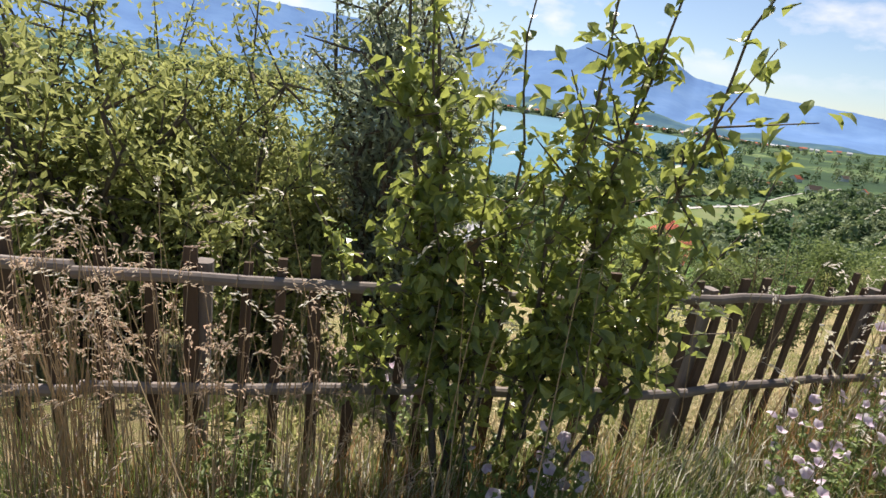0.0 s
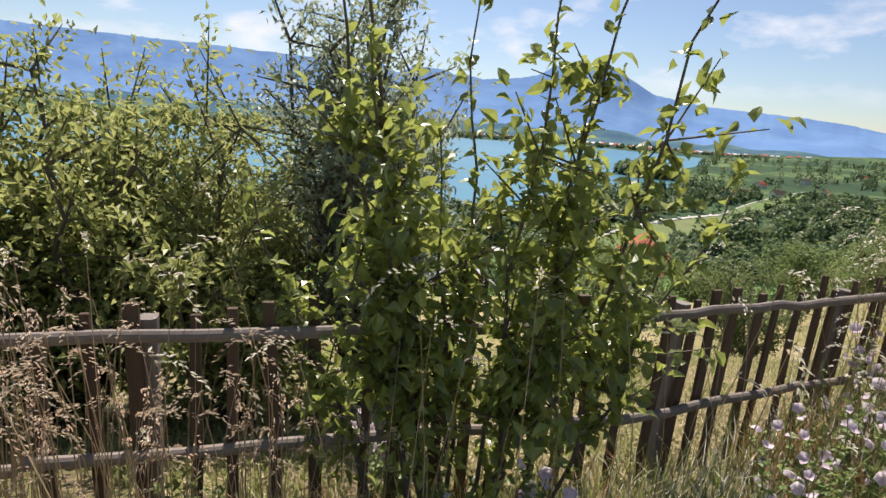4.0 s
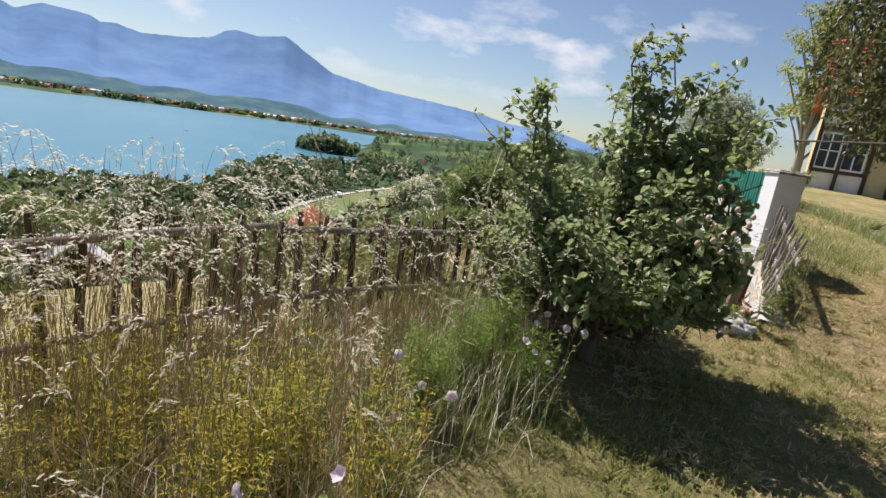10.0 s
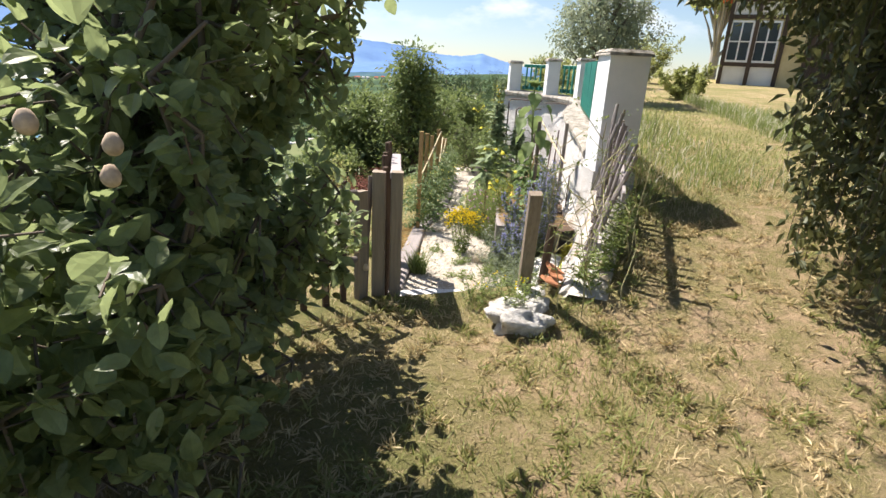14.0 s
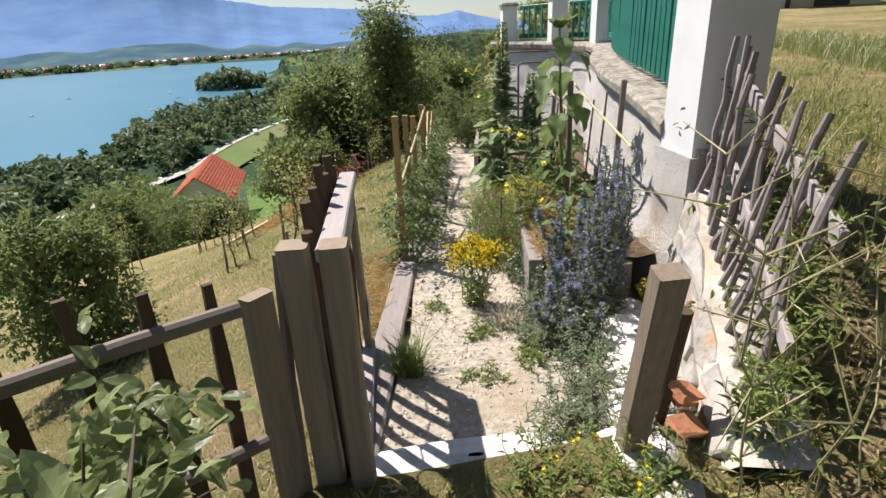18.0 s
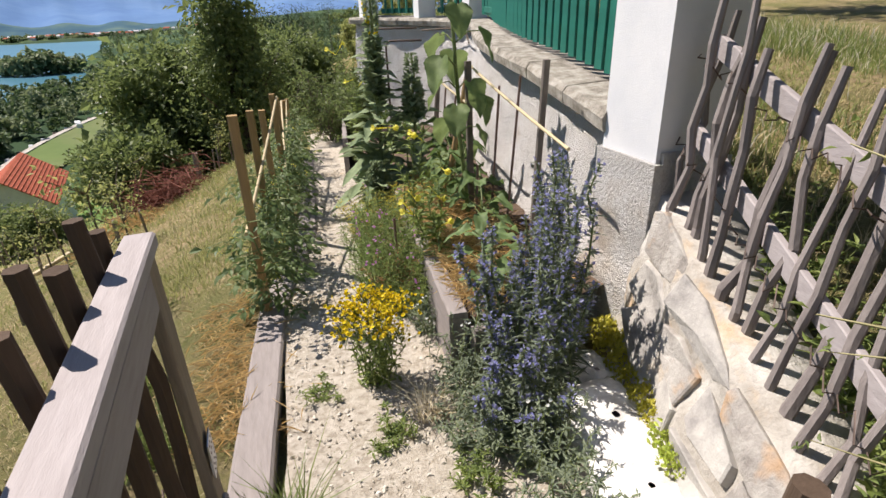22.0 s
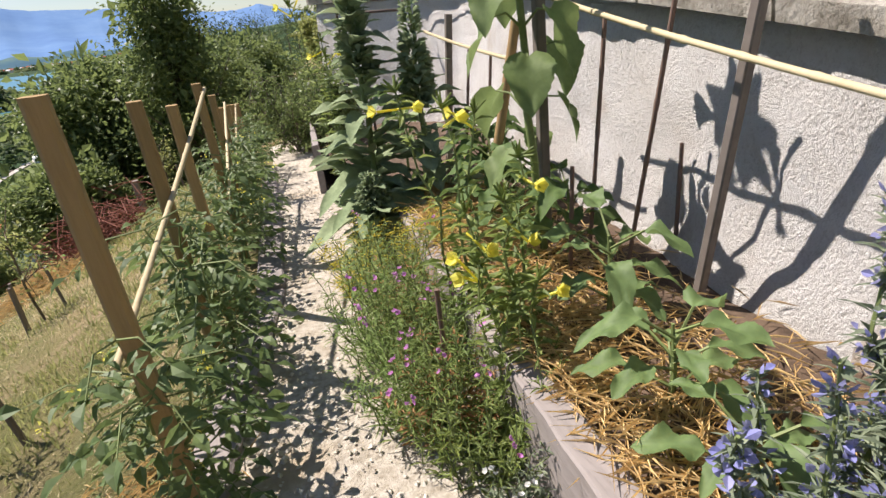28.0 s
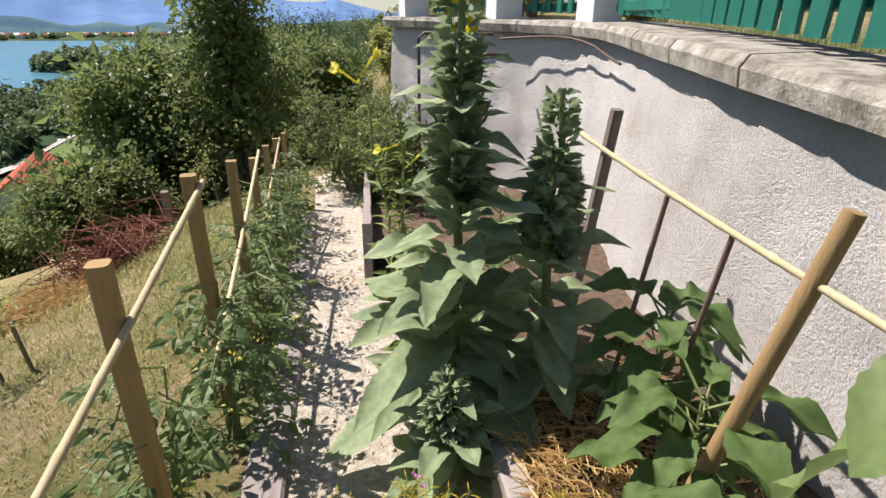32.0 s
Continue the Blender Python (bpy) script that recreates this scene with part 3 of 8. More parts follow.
# ---- the lie of the land ----
EDGE = np.array([(-30, -60), (-12, -17), (-7.4, -8.25), (-6.72, -7.4), (-5.4, -5.7), (-4.82, -4.7), (-3.6, -2.65), (-2.25, -1.3), (-0.62, -0.05), (-0.44, 1.1), (-0.38, 2.3),
                 (-0.19, 2.9), (-0.07, 3.5), (0.01, 4.2), (0.08, 4.9), (0.28, 7.0), (0.40, 8.8), (1.3, 9.6), (3.0, 11), (6, 16), (12, 28), (30, 60), (90, 140)], float)


def edge_dist(x, y):
    """Distance from the brow of the slope, positive on the lake's side."""
    x, y = np.broadcast_arrays(np.asarray(x, float), np.asarray(y, float))
    best = np.full(x.shape, 1e9)
    sg = np.ones(x.shape)
    for (ax, ay), (bx, by) in zip(EDGE[:-1], EDGE[1:]):
        dx, dy = bx - ax, by - ay
        t = np.clip(((x - ax) * dx + (y - ay) * dy) / (dx * dx + dy * dy), 0, 1)
        px, py = x - ax - t * dx, y - ay - t * dy
        d = np.hypot(px, py)
        c = dx * py - dy * px
        m = d < best
        best, sg = np.where(m, d, best), np.where(m, np.sign(c), sg)
    return best * sg


WALL = np.array([(1.2, 1.24), (1.45, 1.27), (1.85, 1.34), (2.4, 1.42), (3.1, 1.51), (3.8, 1.66), (4.3, 1.83), (4.8, 2.04), (5.3, 2.21), (5.75, 2.26), (6.2, 2.15), (6.7, 1.92), (7.2, 1.62), (7.65, 1.36)])


def wall_x(y):
    """The face of the retaining wall."""
    return np.interp(y, WALL[:, 0], WALL[:, 1])


def cope_z(y):
    return np.interp(y, [1.3, 2.5, 3.9, 5.4, 7.7], [1.14, 1.27, 1.38, 1.44, 1.49])


def path_z(y):
    return np.interp(y, [-0.4, 0.0, 1.0, 2.3, 5.0, 9.0, 20, 60], [0.30, 0.24, 0.15, 0.09, -0.04, -0.35, -1.0, -5])


def high_z(x, y):
    t = np.clip(((y + 1.2) * 0.8 + (x - 0.6) * 0.45) / 3.0, 0, 1)
    return 0.30 + 0.58 * t * t * (3 - 2 * t) + 0.045 * np.clip(y - 2.5, 0, 22) + 0.02 * np.clip(x - 2, 0, 40) - 0.10 * np.clip(y - 30, 0, 60)


def brow_right(y):
    """The right border of the garden path: the stone bank, then the wall."""
    return np.where(y < 1.2, 0.50 + 0.70 * np.clip((y + 0.15) / 1.35, 0, 1), wall_x(y))


def lake_at(az, d):
    near = np.interp(az, [8, 10.5, 12.5, 13.5, 19, 22.5, 25, 30, 40, 60, 90, 120], [2300, 2050, 760, 500, 480, 440, 375, 312, 300, 295, 290, 290])
    far = np.interp(az, [8, 10.5, 20, 30, 40, 60, 90, 120], [2200, 2120, 2080, 1950, 1800, 1600, 1500, 1500])
    head = (az > 13.2) & (az < 19.3) & (d > 815) & (d < 890)
    return (d > near) & (d < far) & ~head


def ground_z(x, y):
    x, y = np.broadcast_arrays(np.asarray(x, float), np.asarray(y, float))
    d = edge_dist(x, y)
    az = np.degrees(np.arctan2(-x, y))
    r = np.hypot(x, y)
    # the terrace and the garden path
    up = high_z(x, y)
    on_path = (y > -0.05) & (x < brow_right(y) + 0.12)
    k = np.clip((y + 0.05) / 0.15, 0, 1) * np.clip((brow_right(y) + 0.16 - x) / 0.12, 0, 1)
    k = np.maximum(k, np.clip((y - 7.75) / 0.4, 0, 1) * np.clip((2.9 - x) / 1.6, 0, 1))
    flat = up * (1 - k) + path_z(y) * k
    # the brow and the slope below it
    q = np.clip((x - 1.3) / 1.6, 0, 1) * np.clip((y - 7.5) / 1.0, 0, 1)
    base = np.where(y > -0.05, path_z(y) * (1 - q) + high_z(x, y) * q, high_z(np.minimum(x, 0), y))
    s = np.clip(d, 0, None)
    drop = 0.06 * np.clip(s, 0, 0.5) + 0.41 * np.clip(s - 0.25, 0, 6) + 0.30 * np.clip(s - 6.25, 0, 24) + 0.26 * np.clip(s - 30, 0, 80) + 0.13 * np.clip(s - 110, 0, 100)
    z = np.where(d > 0, base - drop, flat)
    # far away everything settles on the valley floor
    far = np.clip((r - 90) / 150, 0, 1)
    valley = -51 + 9 * np.clip((8 - az) / 30, 0, 1) + np.clip((r - 600) / 3400, 0, 1) * np.clip((10 - az) / 20, 0, 1) * 75
    right = np.clip((-8 - az) / 12, 0, 1) * (np.abs(az) < 120)
    z = z * (1 - far * (1 - right)) + np.maximum(valley, -56) * far * (1 - right)
    z = np.where(lake_at(az, r), -63, z)
    return z


def gz(x, y):
    return float(ground_z(x, y))

# ---- land, water and distance ----
def axis(lo, hi, fine_lo, fine_hi, step, grow=1.22):
    a = list(np.arange(fine_lo, fine_hi, step))
    s, p = step, fine_lo
    left = []
    while p > lo:
        s *= grow
        p -= s
        left.append(p)
    s, p = step, a[-1]
    while p < hi:
        s *= grow
        p += s
        a.append(p)
    return np.array(left[::-1] + a)


xs = np.unique(np.concatenate([axis(-4700, 4700, -7, 4.0, 0.16, 1.12), np.arange(-0.8, 1.9, 0.05)]))
ys = np.unique(np.concatenate([axis(-300, 4700, -9, 9.0, 0.16, 1.12), np.arange(-0.3, 0.4, 0.05)]))
X, Y = np.meshgrid(xs, ys, indexing="ij")
Z = ground_z(X, Y)
near = np.hypot(X, Y) < 60
Z = Z + np.where(near, 0.018 * np.sin(3.1 * X + 1.3 * Y) * np.cos(2.3 * Y - 0.7 * X), 0)
g = Buf()
nx, ny = len(xs), len(ys)
ii, jj = np.meshgrid(np.arange(nx - 1), np.arange(ny - 1), indexing="ij")
k0 = (ii * ny + jj).ravel()
g.add(np.stack([X, Y, Z], -1).reshape(-1, 3), np.stack([k0, k0 + ny, k0 + ny + 1, k0 + 1], 1))
tagged(part("ground", g, "ground", smooth=True), "dry grassy hillside falling to a lakeside valley", "ground", kind="structure")

# the lake
w = Buf()
az = np.radians(np.arange(4, 130, 2.0))
P0 = np.stack([-np.sin(az) * 262, np.cos(az) * 262, 0 * az - 58], 1)
P1 = np.stack([-np.sin(az) * 2600, np.cos(az) * 2600, 0 * az - 58], 1)
n = len(az)
w.add(np.concatenate([P0, P1]), [(i, i + 1, n + i + 1, n + i) for i in range(n - 1)])
tagged(part("water", w, "water"), "turquoise lake far below the garden", "lake", kind="structure")

# mountains across the lake: a ridge line given by bearing and height angle
RIDGE = [(130, 4.0), (95, 4.4), (75, 4.8), (60, 5.0), (50, 4.9), (44, 4.9), (42.5, 4.2), (40.8, 5.0), (38.9, 4.95), (37.4, 4.85), (36.8, 4.5), (35.6, 4.65), (33.7, 4.25), (31, 4.55), (29.4, 4.75), (27.8, 5.2), (26.7, 5.95), (25.8, 6.15), (24, 6.0),
         (22.6, 6.2), (21.4, 6.5), (20.2, 5.85), (18.2, 4.7), (16.6, 3.85), (13.4, 3.35), (11.7, 3.05), (7.6, 2.8), (4, 2.55), (1, 2.25), (-2, 1.7), (-4, 1.65), (-5.4, 1.8), (-6.2, 2.0), (-7.2, 1.7), (-8.4, 1.4), (-11, 0.85), (-14, 0.6), (-20, 0.4), (-60, 0.3)]
m = Buf()
azs = np.arange(-60, 130, 0.25)
el = np.interp(azs, [a for a, _ in RIDGE][::-1], [e for _, e in RIDGE][::-1])
el = el + np.array([0.05 * noise.noise(Vector((a * 0.9, 0, 3))) + 0.06 * noise.noise(Vector((a * 2.6, 5, 0))) for a in azs])
rows = []
steps = np.linspace(0, 1, 14)
for s in steps:
    d = 2500 + 1700 * s
    top = 4200 * np.tan(np.radians(el)) + 2
    zz = -64 + (top + 64) * (0.10 * s + 0.90 * s ** 1.7)
    zz = zz + np.array([60 * s * (1 - s) * noise.noise(Vector((a * 0.35, s * 4, 1))) * 2 for a in azs])
    rows.append(np.stack([-np.sin(np.radians(azs)) * d, np.cos(np.radians(azs)) * d, zz], 1))
V = np.stack(rows)
na = len(azs)
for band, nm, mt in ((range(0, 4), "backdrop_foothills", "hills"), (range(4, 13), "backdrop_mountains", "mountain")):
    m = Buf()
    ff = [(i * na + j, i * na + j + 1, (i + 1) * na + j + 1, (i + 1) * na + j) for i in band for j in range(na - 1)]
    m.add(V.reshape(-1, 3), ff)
    tagged(part(nm, m, mt, smooth=True), "mountains beyond the lake, tinted blue for haze" if mt == "mountain" else "wooded foothills and meadows along the far shore, tinted for haze", "mountains", kind="structure")


def polar(az, d, z=None):
    x, y = -math.sin(radians(az)) * d, math.cos(radians(az)) * d
    return (x, y, gz(x, y) if z is None else z)


# far woods: many small ragged crowns in one sheet of stuff
def crowns(buf, centres, radius, height, cards=46, slot=0, cone=0.0):
    for (x, y, z), r, h in zip(centres, radius, height):
        t = rng.uniform(0, 1, cards) ** 0.8
        a = rng.uniform(0, 2 * np.pi, cards)
        prof = (1 - cone) * np.sqrt(np.clip(1 - (2 * t - 0.9) ** 2 * 0.8, 0.05, 1)) + cone * (1.05 - t)
        rr = r * prof * rng.uniform(0.55, 1.1, cards)
        p = np.stack([x + rr * np.cos(a), y + rr * np.sin(a), z + h * (0.08 + 0.92 * t)], 1)
        dd = unit(np.stack([np.cos(a), np.sin(a), rng.normal(0.1, 0.7, cards)], 1))
        s = r * 0.75
        leaves(buf, p - dd * s * 0.4, dd, rand_dirs(cards, 1.2), s * rng.uniform(0.7, 1.4, cards), s * 0.8, slot, 0.2, 0.3)


fw = Buf()
C, R, H = [], [], []
while len(C) < 2100:
    a = rng.uniform(-14, 75)
    d = rng.uniform(200, 620) if rng.uniform() < 0.7 else rng.uniform(600, 2000)
    x, y, z = polar(a, d)
    if z < -57:
        continue
    shore = any(lake_at(np.array(a + q), np.array(d + s)) for q, s in ((0, 35), (1.0, 0), (0, 75)))
    road = abs(d - np.interp(a, [2, 9.5, 22, 30, 40], [780, 425, 258, 215, 190])) < 10
    field = np.interp(a, [2, 9.5, 22], [0.78, 0.80, 0.82]) < d / np.interp(a, [2, 9.5, 22, 30, 40], [780, 425, 258, 215, 190]) < 1.04 and a < 24
    front = d < np.interp(a, [2, 9.5, 22, 30, 40], [780, 425, 258, 215, 190]) and 14 < a < 27
    if road or field or front or (not shore and rng.uniform() < (0.75 if a > 3 else 0.3)):
        continue
    C.append((x, y, z)); R.append(rng.uniform(2.4, 5.0)); H.append(rng.uniform(5, 16) * (0.62 if a > 26 else 1.0) * (0.55 if d < 300 and a < 14 else 1.0) if d < 620 else rng.uniform(8, 16))
for a in np.arange(13.8, 19.2, 0.16):
    d = rng.uniform(825, 880)
    x, y, z = polar(a, d)
    C.append((x, y, -58)); R.append(rng.uniform(6, 10)); H.append(rng.uniform(15, 28) * np.interp(a, [13.5, 16, 17.5, 19.3], [0.6, 1, 1.1, 0.55]))
for _ in range(420):
    a = rng.uniform(2, 66)
    d = float(np.interp(a, [2, 10, 20, 40, 62], [2250, 2200, 2140, 1860, 1640])) + rng.uniform(-10, 130)
    C.append((-math.sin(radians(a)) * d, math.cos(radians(a)) * d, -57.0)); R.append(rng.uniform(7, 15)); H.append(rng.uniform(9, 20))
pick = rng.uniform(size=len(C)) < 0.6
for s in (0, 1):
    q = [i for i in range(len(C)) if pick[i] == (s == 0)]
    crowns(fw, [C[i] for i in q], [R[i] for i in q], [H[i] for i in q], slot=s)
tagged(part("lakeside_woods", fw, ["farwood", "farwood_light"]), "dense green trees along the lake shore and valley", "woods", kind="stuff")
# mown field and road along the shore
def strip(name, rows, mat, label, cat):
    b = Buf()
    V = []
    for a, d0, d1 in rows:
        for d in (d0, d1):
            x, y, z = polar(a, d)
            V.append((x, y, max(z, gz(*polar(a, (d0 + d1) / 2)[:2])) + (1.5 if name == "road" else 1.2)))
    b.add(V, [(2 * i, 2 * i + 1, 2 * i + 3, 2 * i + 2) for i in range(len(rows) - 1)])
    return tagged(part(name, b, mat), label, cat, kind="structure")


rd = [(a, float(np.interp(a, [2, 9.5, 22, 30, 40], [780, 425, 258, 215, 190]))) for a in np.arange(3, 40, 0.75)]
strip("road", [(a, d - 4, d + 4) for a, d in rd], "road", "pale lakeside road with parked cars", "road")
strip("field", [(a, d * 0.79, d - 5.5) for a, d in rd if a < 23], "field", "bright mown meadow beside the lakeside road", "field")

# ---- garden structure ----
# gravel path
pb = Buf()
yy = np.arange(-0.12, 9.5, 0.12)
uu = np.linspace(0, 1, 12)
V = []
for y in yy:
    lx = float(np.interp(y, EDGE[:, 1], EDGE[:, 0])) + 0.17
    rx = float(np.interp(y, [-0.12, 0.3, 1.2, 1.7, 2.6, 4, 6, 9.5], [0.42, 0.66, 0.98, 0.56, 0.68, 0.86, 0.9, 1.1]))
    for u in uu:
        x = lx + (rx - lx) * u
        V.append((x, y, float(path_z(y)) + 0.02 + 0.012 * noise.noise(Vector((x * 4, y * 4, 0)))))
n = len(uu)
pb.add(V, [(i * n + j, i * n + j + 1, (i + 1) * n + j + 1, (i + 1) * n + j) for i in range(len(yy) - 1) for j in range(n - 1)])
tagged(part("garden_path", pb, "gravel", smooth=True), "pale crushed limestone path between tomato row and wall", "path", kind="structure")
# loose chips on it
cb = Buf()
for _ in range(3600):
    y = rng.uniform(-0.1, 5.5)
    lx = float(np.interp(y, EDGE[:, 1], EDGE[:, 0])) + 0.18
    x = lx + rng.uniform(0, 1) * (0.85 if y > 1.2 else 1.0)
    s = rng.uniform(0.004, 0.011)
    z = float(path_z(y)) + 0.022
    q = rng.normal(size=(6, 3)) * 0.25 + np.array([(1, 0, 0), (-1, 0, 0), (0, 1, 0), (0, -1, 0), (0, 0, 0.8), (0, 0, -0.6)])
    cb.add(np.array([x, y, z]) + q * s, [(0, 2, 4), (2, 1, 4), (1, 3, 4), (3, 0, 4), (2, 0, 5), (1, 2, 5), (3, 1, 5), (0, 3, 5)])
tagged(part("gravel_chips", cb, "stonechip"), "loose pale limestone chips on the path", "gravel", kind="stuff")

# retaining wall with rough plaster, coping, pillars and green fence panels
wall = thing("wall_garden", (0, 0, 0), "curved retaining wall of rough grey-white plaster", "wall")
wall["kind"] = "structure"
wb = Buf()
ya = np.arange(1.16, 7.68, 0.05)
nz = 26
V = []
for y in ya:
    z0, z1 = float(path_z(y)) - 0.25, float(cope_z(y)) - 0.085
    for k in range(nz):
        z = z0 + (z1 - z0) * k / (nz - 1)
        d = 0.022 * noise.noise(Vector((y * 5, z * 5, 0))) + 0.012 * noise.noise(Vector((y * 17, z * 17, 3))) + 0.05 * noise.noise(Vector((y * 0.9, z * 0.9, 8)))
        V.append((float(wall_x(y)) + d - (0.05 + 0.08 * float(np.clip((y - 1.2) / 0.6, 0, 1))) * (1 - (z - z0) / (z1 - z0)) - 0.16 * float(np.clip((y - 1.2) / 0.6, 0, 1)) * float(np.clip(1 - (z - z0 - 0.25) / 0.45, 0, 1)) * float(np.clip((2.9 - y) / 1.2, 0, 1)), y, z))
    V.append((float(wall_x(y)) + 0.30, y, z1))
    V.append((float(wall_x(y)) + 0.30, y, z0))
n = nz + 2
wb.add(V, [(i * n + j, (i + 1) * n + j, (i + 1) * n + j + 1, i * n + j + 1) for i in range(len(ya) - 1) for j in range(n - 1)])
wb.add(V[:n], [tuple(range(n))])
wb.add(V[-n:], [tuple(range(n - 1, -1, -1))])
part("wall_face", wb, "plaster", wall, smooth=True)
yc = [1.50, 1.95, 2.5, 3.05, 3.6, 4.1, 4.65, 5.2, 5.75, 6.3, 6.85, 7.3, 7.75]
for a, b2 in zip(yc[:-1], yc[1:]):
    cbuf = Buf()
    N = 7
    V = []
    for i in range(N):
        y = a + 0.006 + (b2 - a - 0.012) * i / (N - 1)
        x, z = float(wall_x(y)), float(cope_z(y))
        j = lambda q: 0.012 * noise.noise(Vector((y * 9, q * 3.3, 2)))
        V += [(x - 0.075 + j(0), y, z - 0.085), (x - 0.085 + j(1), y, z - 0.03), (x - 0.06 + j(2), y, z + j(3)), (x + 0.34, y, z + 0.015), (x + 0.34, y, z - 0.085)]
    cbuf.add(V, [(i * 5 + k, i * 5 + (k + 1) % 5, i * 5 + 5 + (k + 1) % 5, i * 5 + 5 + k) for i in range(N - 1) for k in range(5)])
    cbuf.add(V[:5], [(4, 3, 2, 1, 0)])
    cbuf.add(V[-5:], [(0, 1, 2, 3, 4)])
    part("coping_slab", cbuf, "coping", wall, "mossy worn concrete coping" if a == 1.5 else "")


def pillar(x, y, z0, z1, w, label, deep=0.04):
    p = thing("pillar", (x, y, z0), label, "pillar", "white wall pillars")
    b = Buf()
    box(b, (-w / 2, -w / 2, -deep), (w / 2, w / 2, z1 - z0), rough=0.002)
    part("shaft", b, "white", p)
    b = Buf()
    for k in range(3):
        o = 0.02 * math.sin(k * 1.2)
        box(b, (-w / 2 - 0.025 + o * 0.2, -w / 2 - 0.025, z1 - z0 + 0.012 * k), (w / 2 + 0.025 - o * 0.2, w / 2 + 0.025, z1 - z0 + 0.012 * (k + 1) + 0.014), taper=0.05 * (k + 1))
    part("cap", b, "coping", p, "thin weathered cap slab")
    return p


corner = pillar(1.385, 1.345, 1.03, 1.96, 0.33, "white limewashed corner pillar at the twig fence", 0.02)
pb2 = Buf()
V = []
for k in range(9):
    z = -0.75 + 0.735 * k / 8
    o = 0.185 + 0.012 * noise.noise(Vector((z * 6, 3, 1))) + (0.03 if k < 3 else 0.0)
    V += [(-o, -o, z), (o, -o, z), (o, o, z), (-o, o, z)]
pb2.add(V, [(i * 4 + j, i * 4 + (j + 1) % 4, i * 4 + 4 + (j + 1) % 4, i * 4 + 4 + j) for i in range(8) for j in range(4)])
pb2.add(V[-4:], [(0, 1, 2, 3)])
part("plinth", pb2, "plaster", corner, "rough grey plaster plinth")
PY = [1.345, 5.75, 6.65, 7.55]
for y, lab in zip(PY[1:], ("white limewashed pillar between green fence panels",) * 2 + ("white limewashed pillar at the far end of the wall",)):
    pillar(float(wall_x(y)) + 0.12, y, float(cope_z(y)), 1.99 if y > 7 else 2.04, 0.22, lab)
for k, (a, b2) in enumerate(zip(PY[:-1], PY[1:])):
    a2, b3 = a + (0.18 if k == 0 else 0.15), b2 - 0.15
    f = thing("slat_fence", (0, 0, 0), "green painted wooden slat fence on the wall coping", "fence", "green fence panels")
    for zr in (0.22, 0.62):
        rb = Buf()
        pts = np.linspace(a2, b3, 5)
        for u, v2 in zip(pts[:-1], pts[1:]):
            bar(rb, (float(wall_x(u)) + 0.19, u, float(cope_z(u)) * 0.35 + 1.46 * 0.65 - 0.13 + zr), (float(wall_x(v2)) + 0.19, v2, float(cope_z(v2)) * 0.35 + 1.46 * 0.65 - 0.13 + zr), 0.035, 0.06)
        part("rail", rb, "green", f)
    y = a2 + 0.05
    while y < b3:
        sb = Buf()
        z0 = float(cope_z(y)) + 0.05
        bar(sb, (0, 0, 0), (rng.normal() * 0.004, rng.normal() * 0.006, 1.96 - z0), 0.022, 0.068, up=(0, 1, 0), chamfer=0.2)
        s = part("slat", sb, "green", f)
        s.location = (float(wall_x(y)) + 0.155, y, z0)
        y += 0.112

# low stone bank under the twig fence, between the right gate post and the pillar
bank = thing("stone_bank", (0, 0, 0), "low sloping bank of mortared field stones below the twig fence", "stone wall")
bank["kind"] = "structure"
bb = Buf()
V = []
ta = np.linspace(0, 1, 26)
for t in ta:
    y = -0.18 + 1.42 * t
    fx = 0.52 + 0.62 * t
    z0, z1 = float(path_z(y)) - 0.1, float(np.interp(t, [0, 0.35, 1], [0.46, 0.62, 0.92]))
    for k in range(14):
        s = k / 13
        d = 0.05 * noise.noise(Vector((t * 5, s * 4, 4))) + 0.02 * noise.noise(Vector((t * 16, s * 12, 1)))
        V.append((fx - 0.02 + 0.17 * s ** 1.2 + d, y - 0.16 * (s - 0.5) * (1 - t), z0 + (z1 - z0) * s + d * 0.4))
    V.append((fx + 0.40, y - 0.1, z1 - 0.03))
    V.append((fx + 0.40, y - 0.1, z0))
n = 16
bb.add(V, [(i * n + j, (i + 1) * n + j, (i + 1) * n + j + 1, i * n + j + 1) for i in range(len(ta) - 1) for j in range(n - 1)])
part("bank_face", bb, "mortar", bank, smooth=True)


def on_bank(t, s):
    """A point of the bank's face, t along it and s up it."""
    y = -0.18 + 1.42 * t
    z0, z1 = float(path_z(y)) - 0.1, float(np.interp(t, [0, 0.35, 1], [0.46, 0.62, 0.92]))
    d = 0.05 * noise.noise(Vector((t * 5, s * 4, 4))) + 0.02 * noise.noise(Vector((t * 16, s * 12, 1)))
    return np.array([0.52 + 0.62 * t - 0.02 + 0.17 * s ** 1.2 + d, y - 0.16 * (s - 0.5) * (1 - t), z0 + (z1 - z0) * s + d * 0.4])


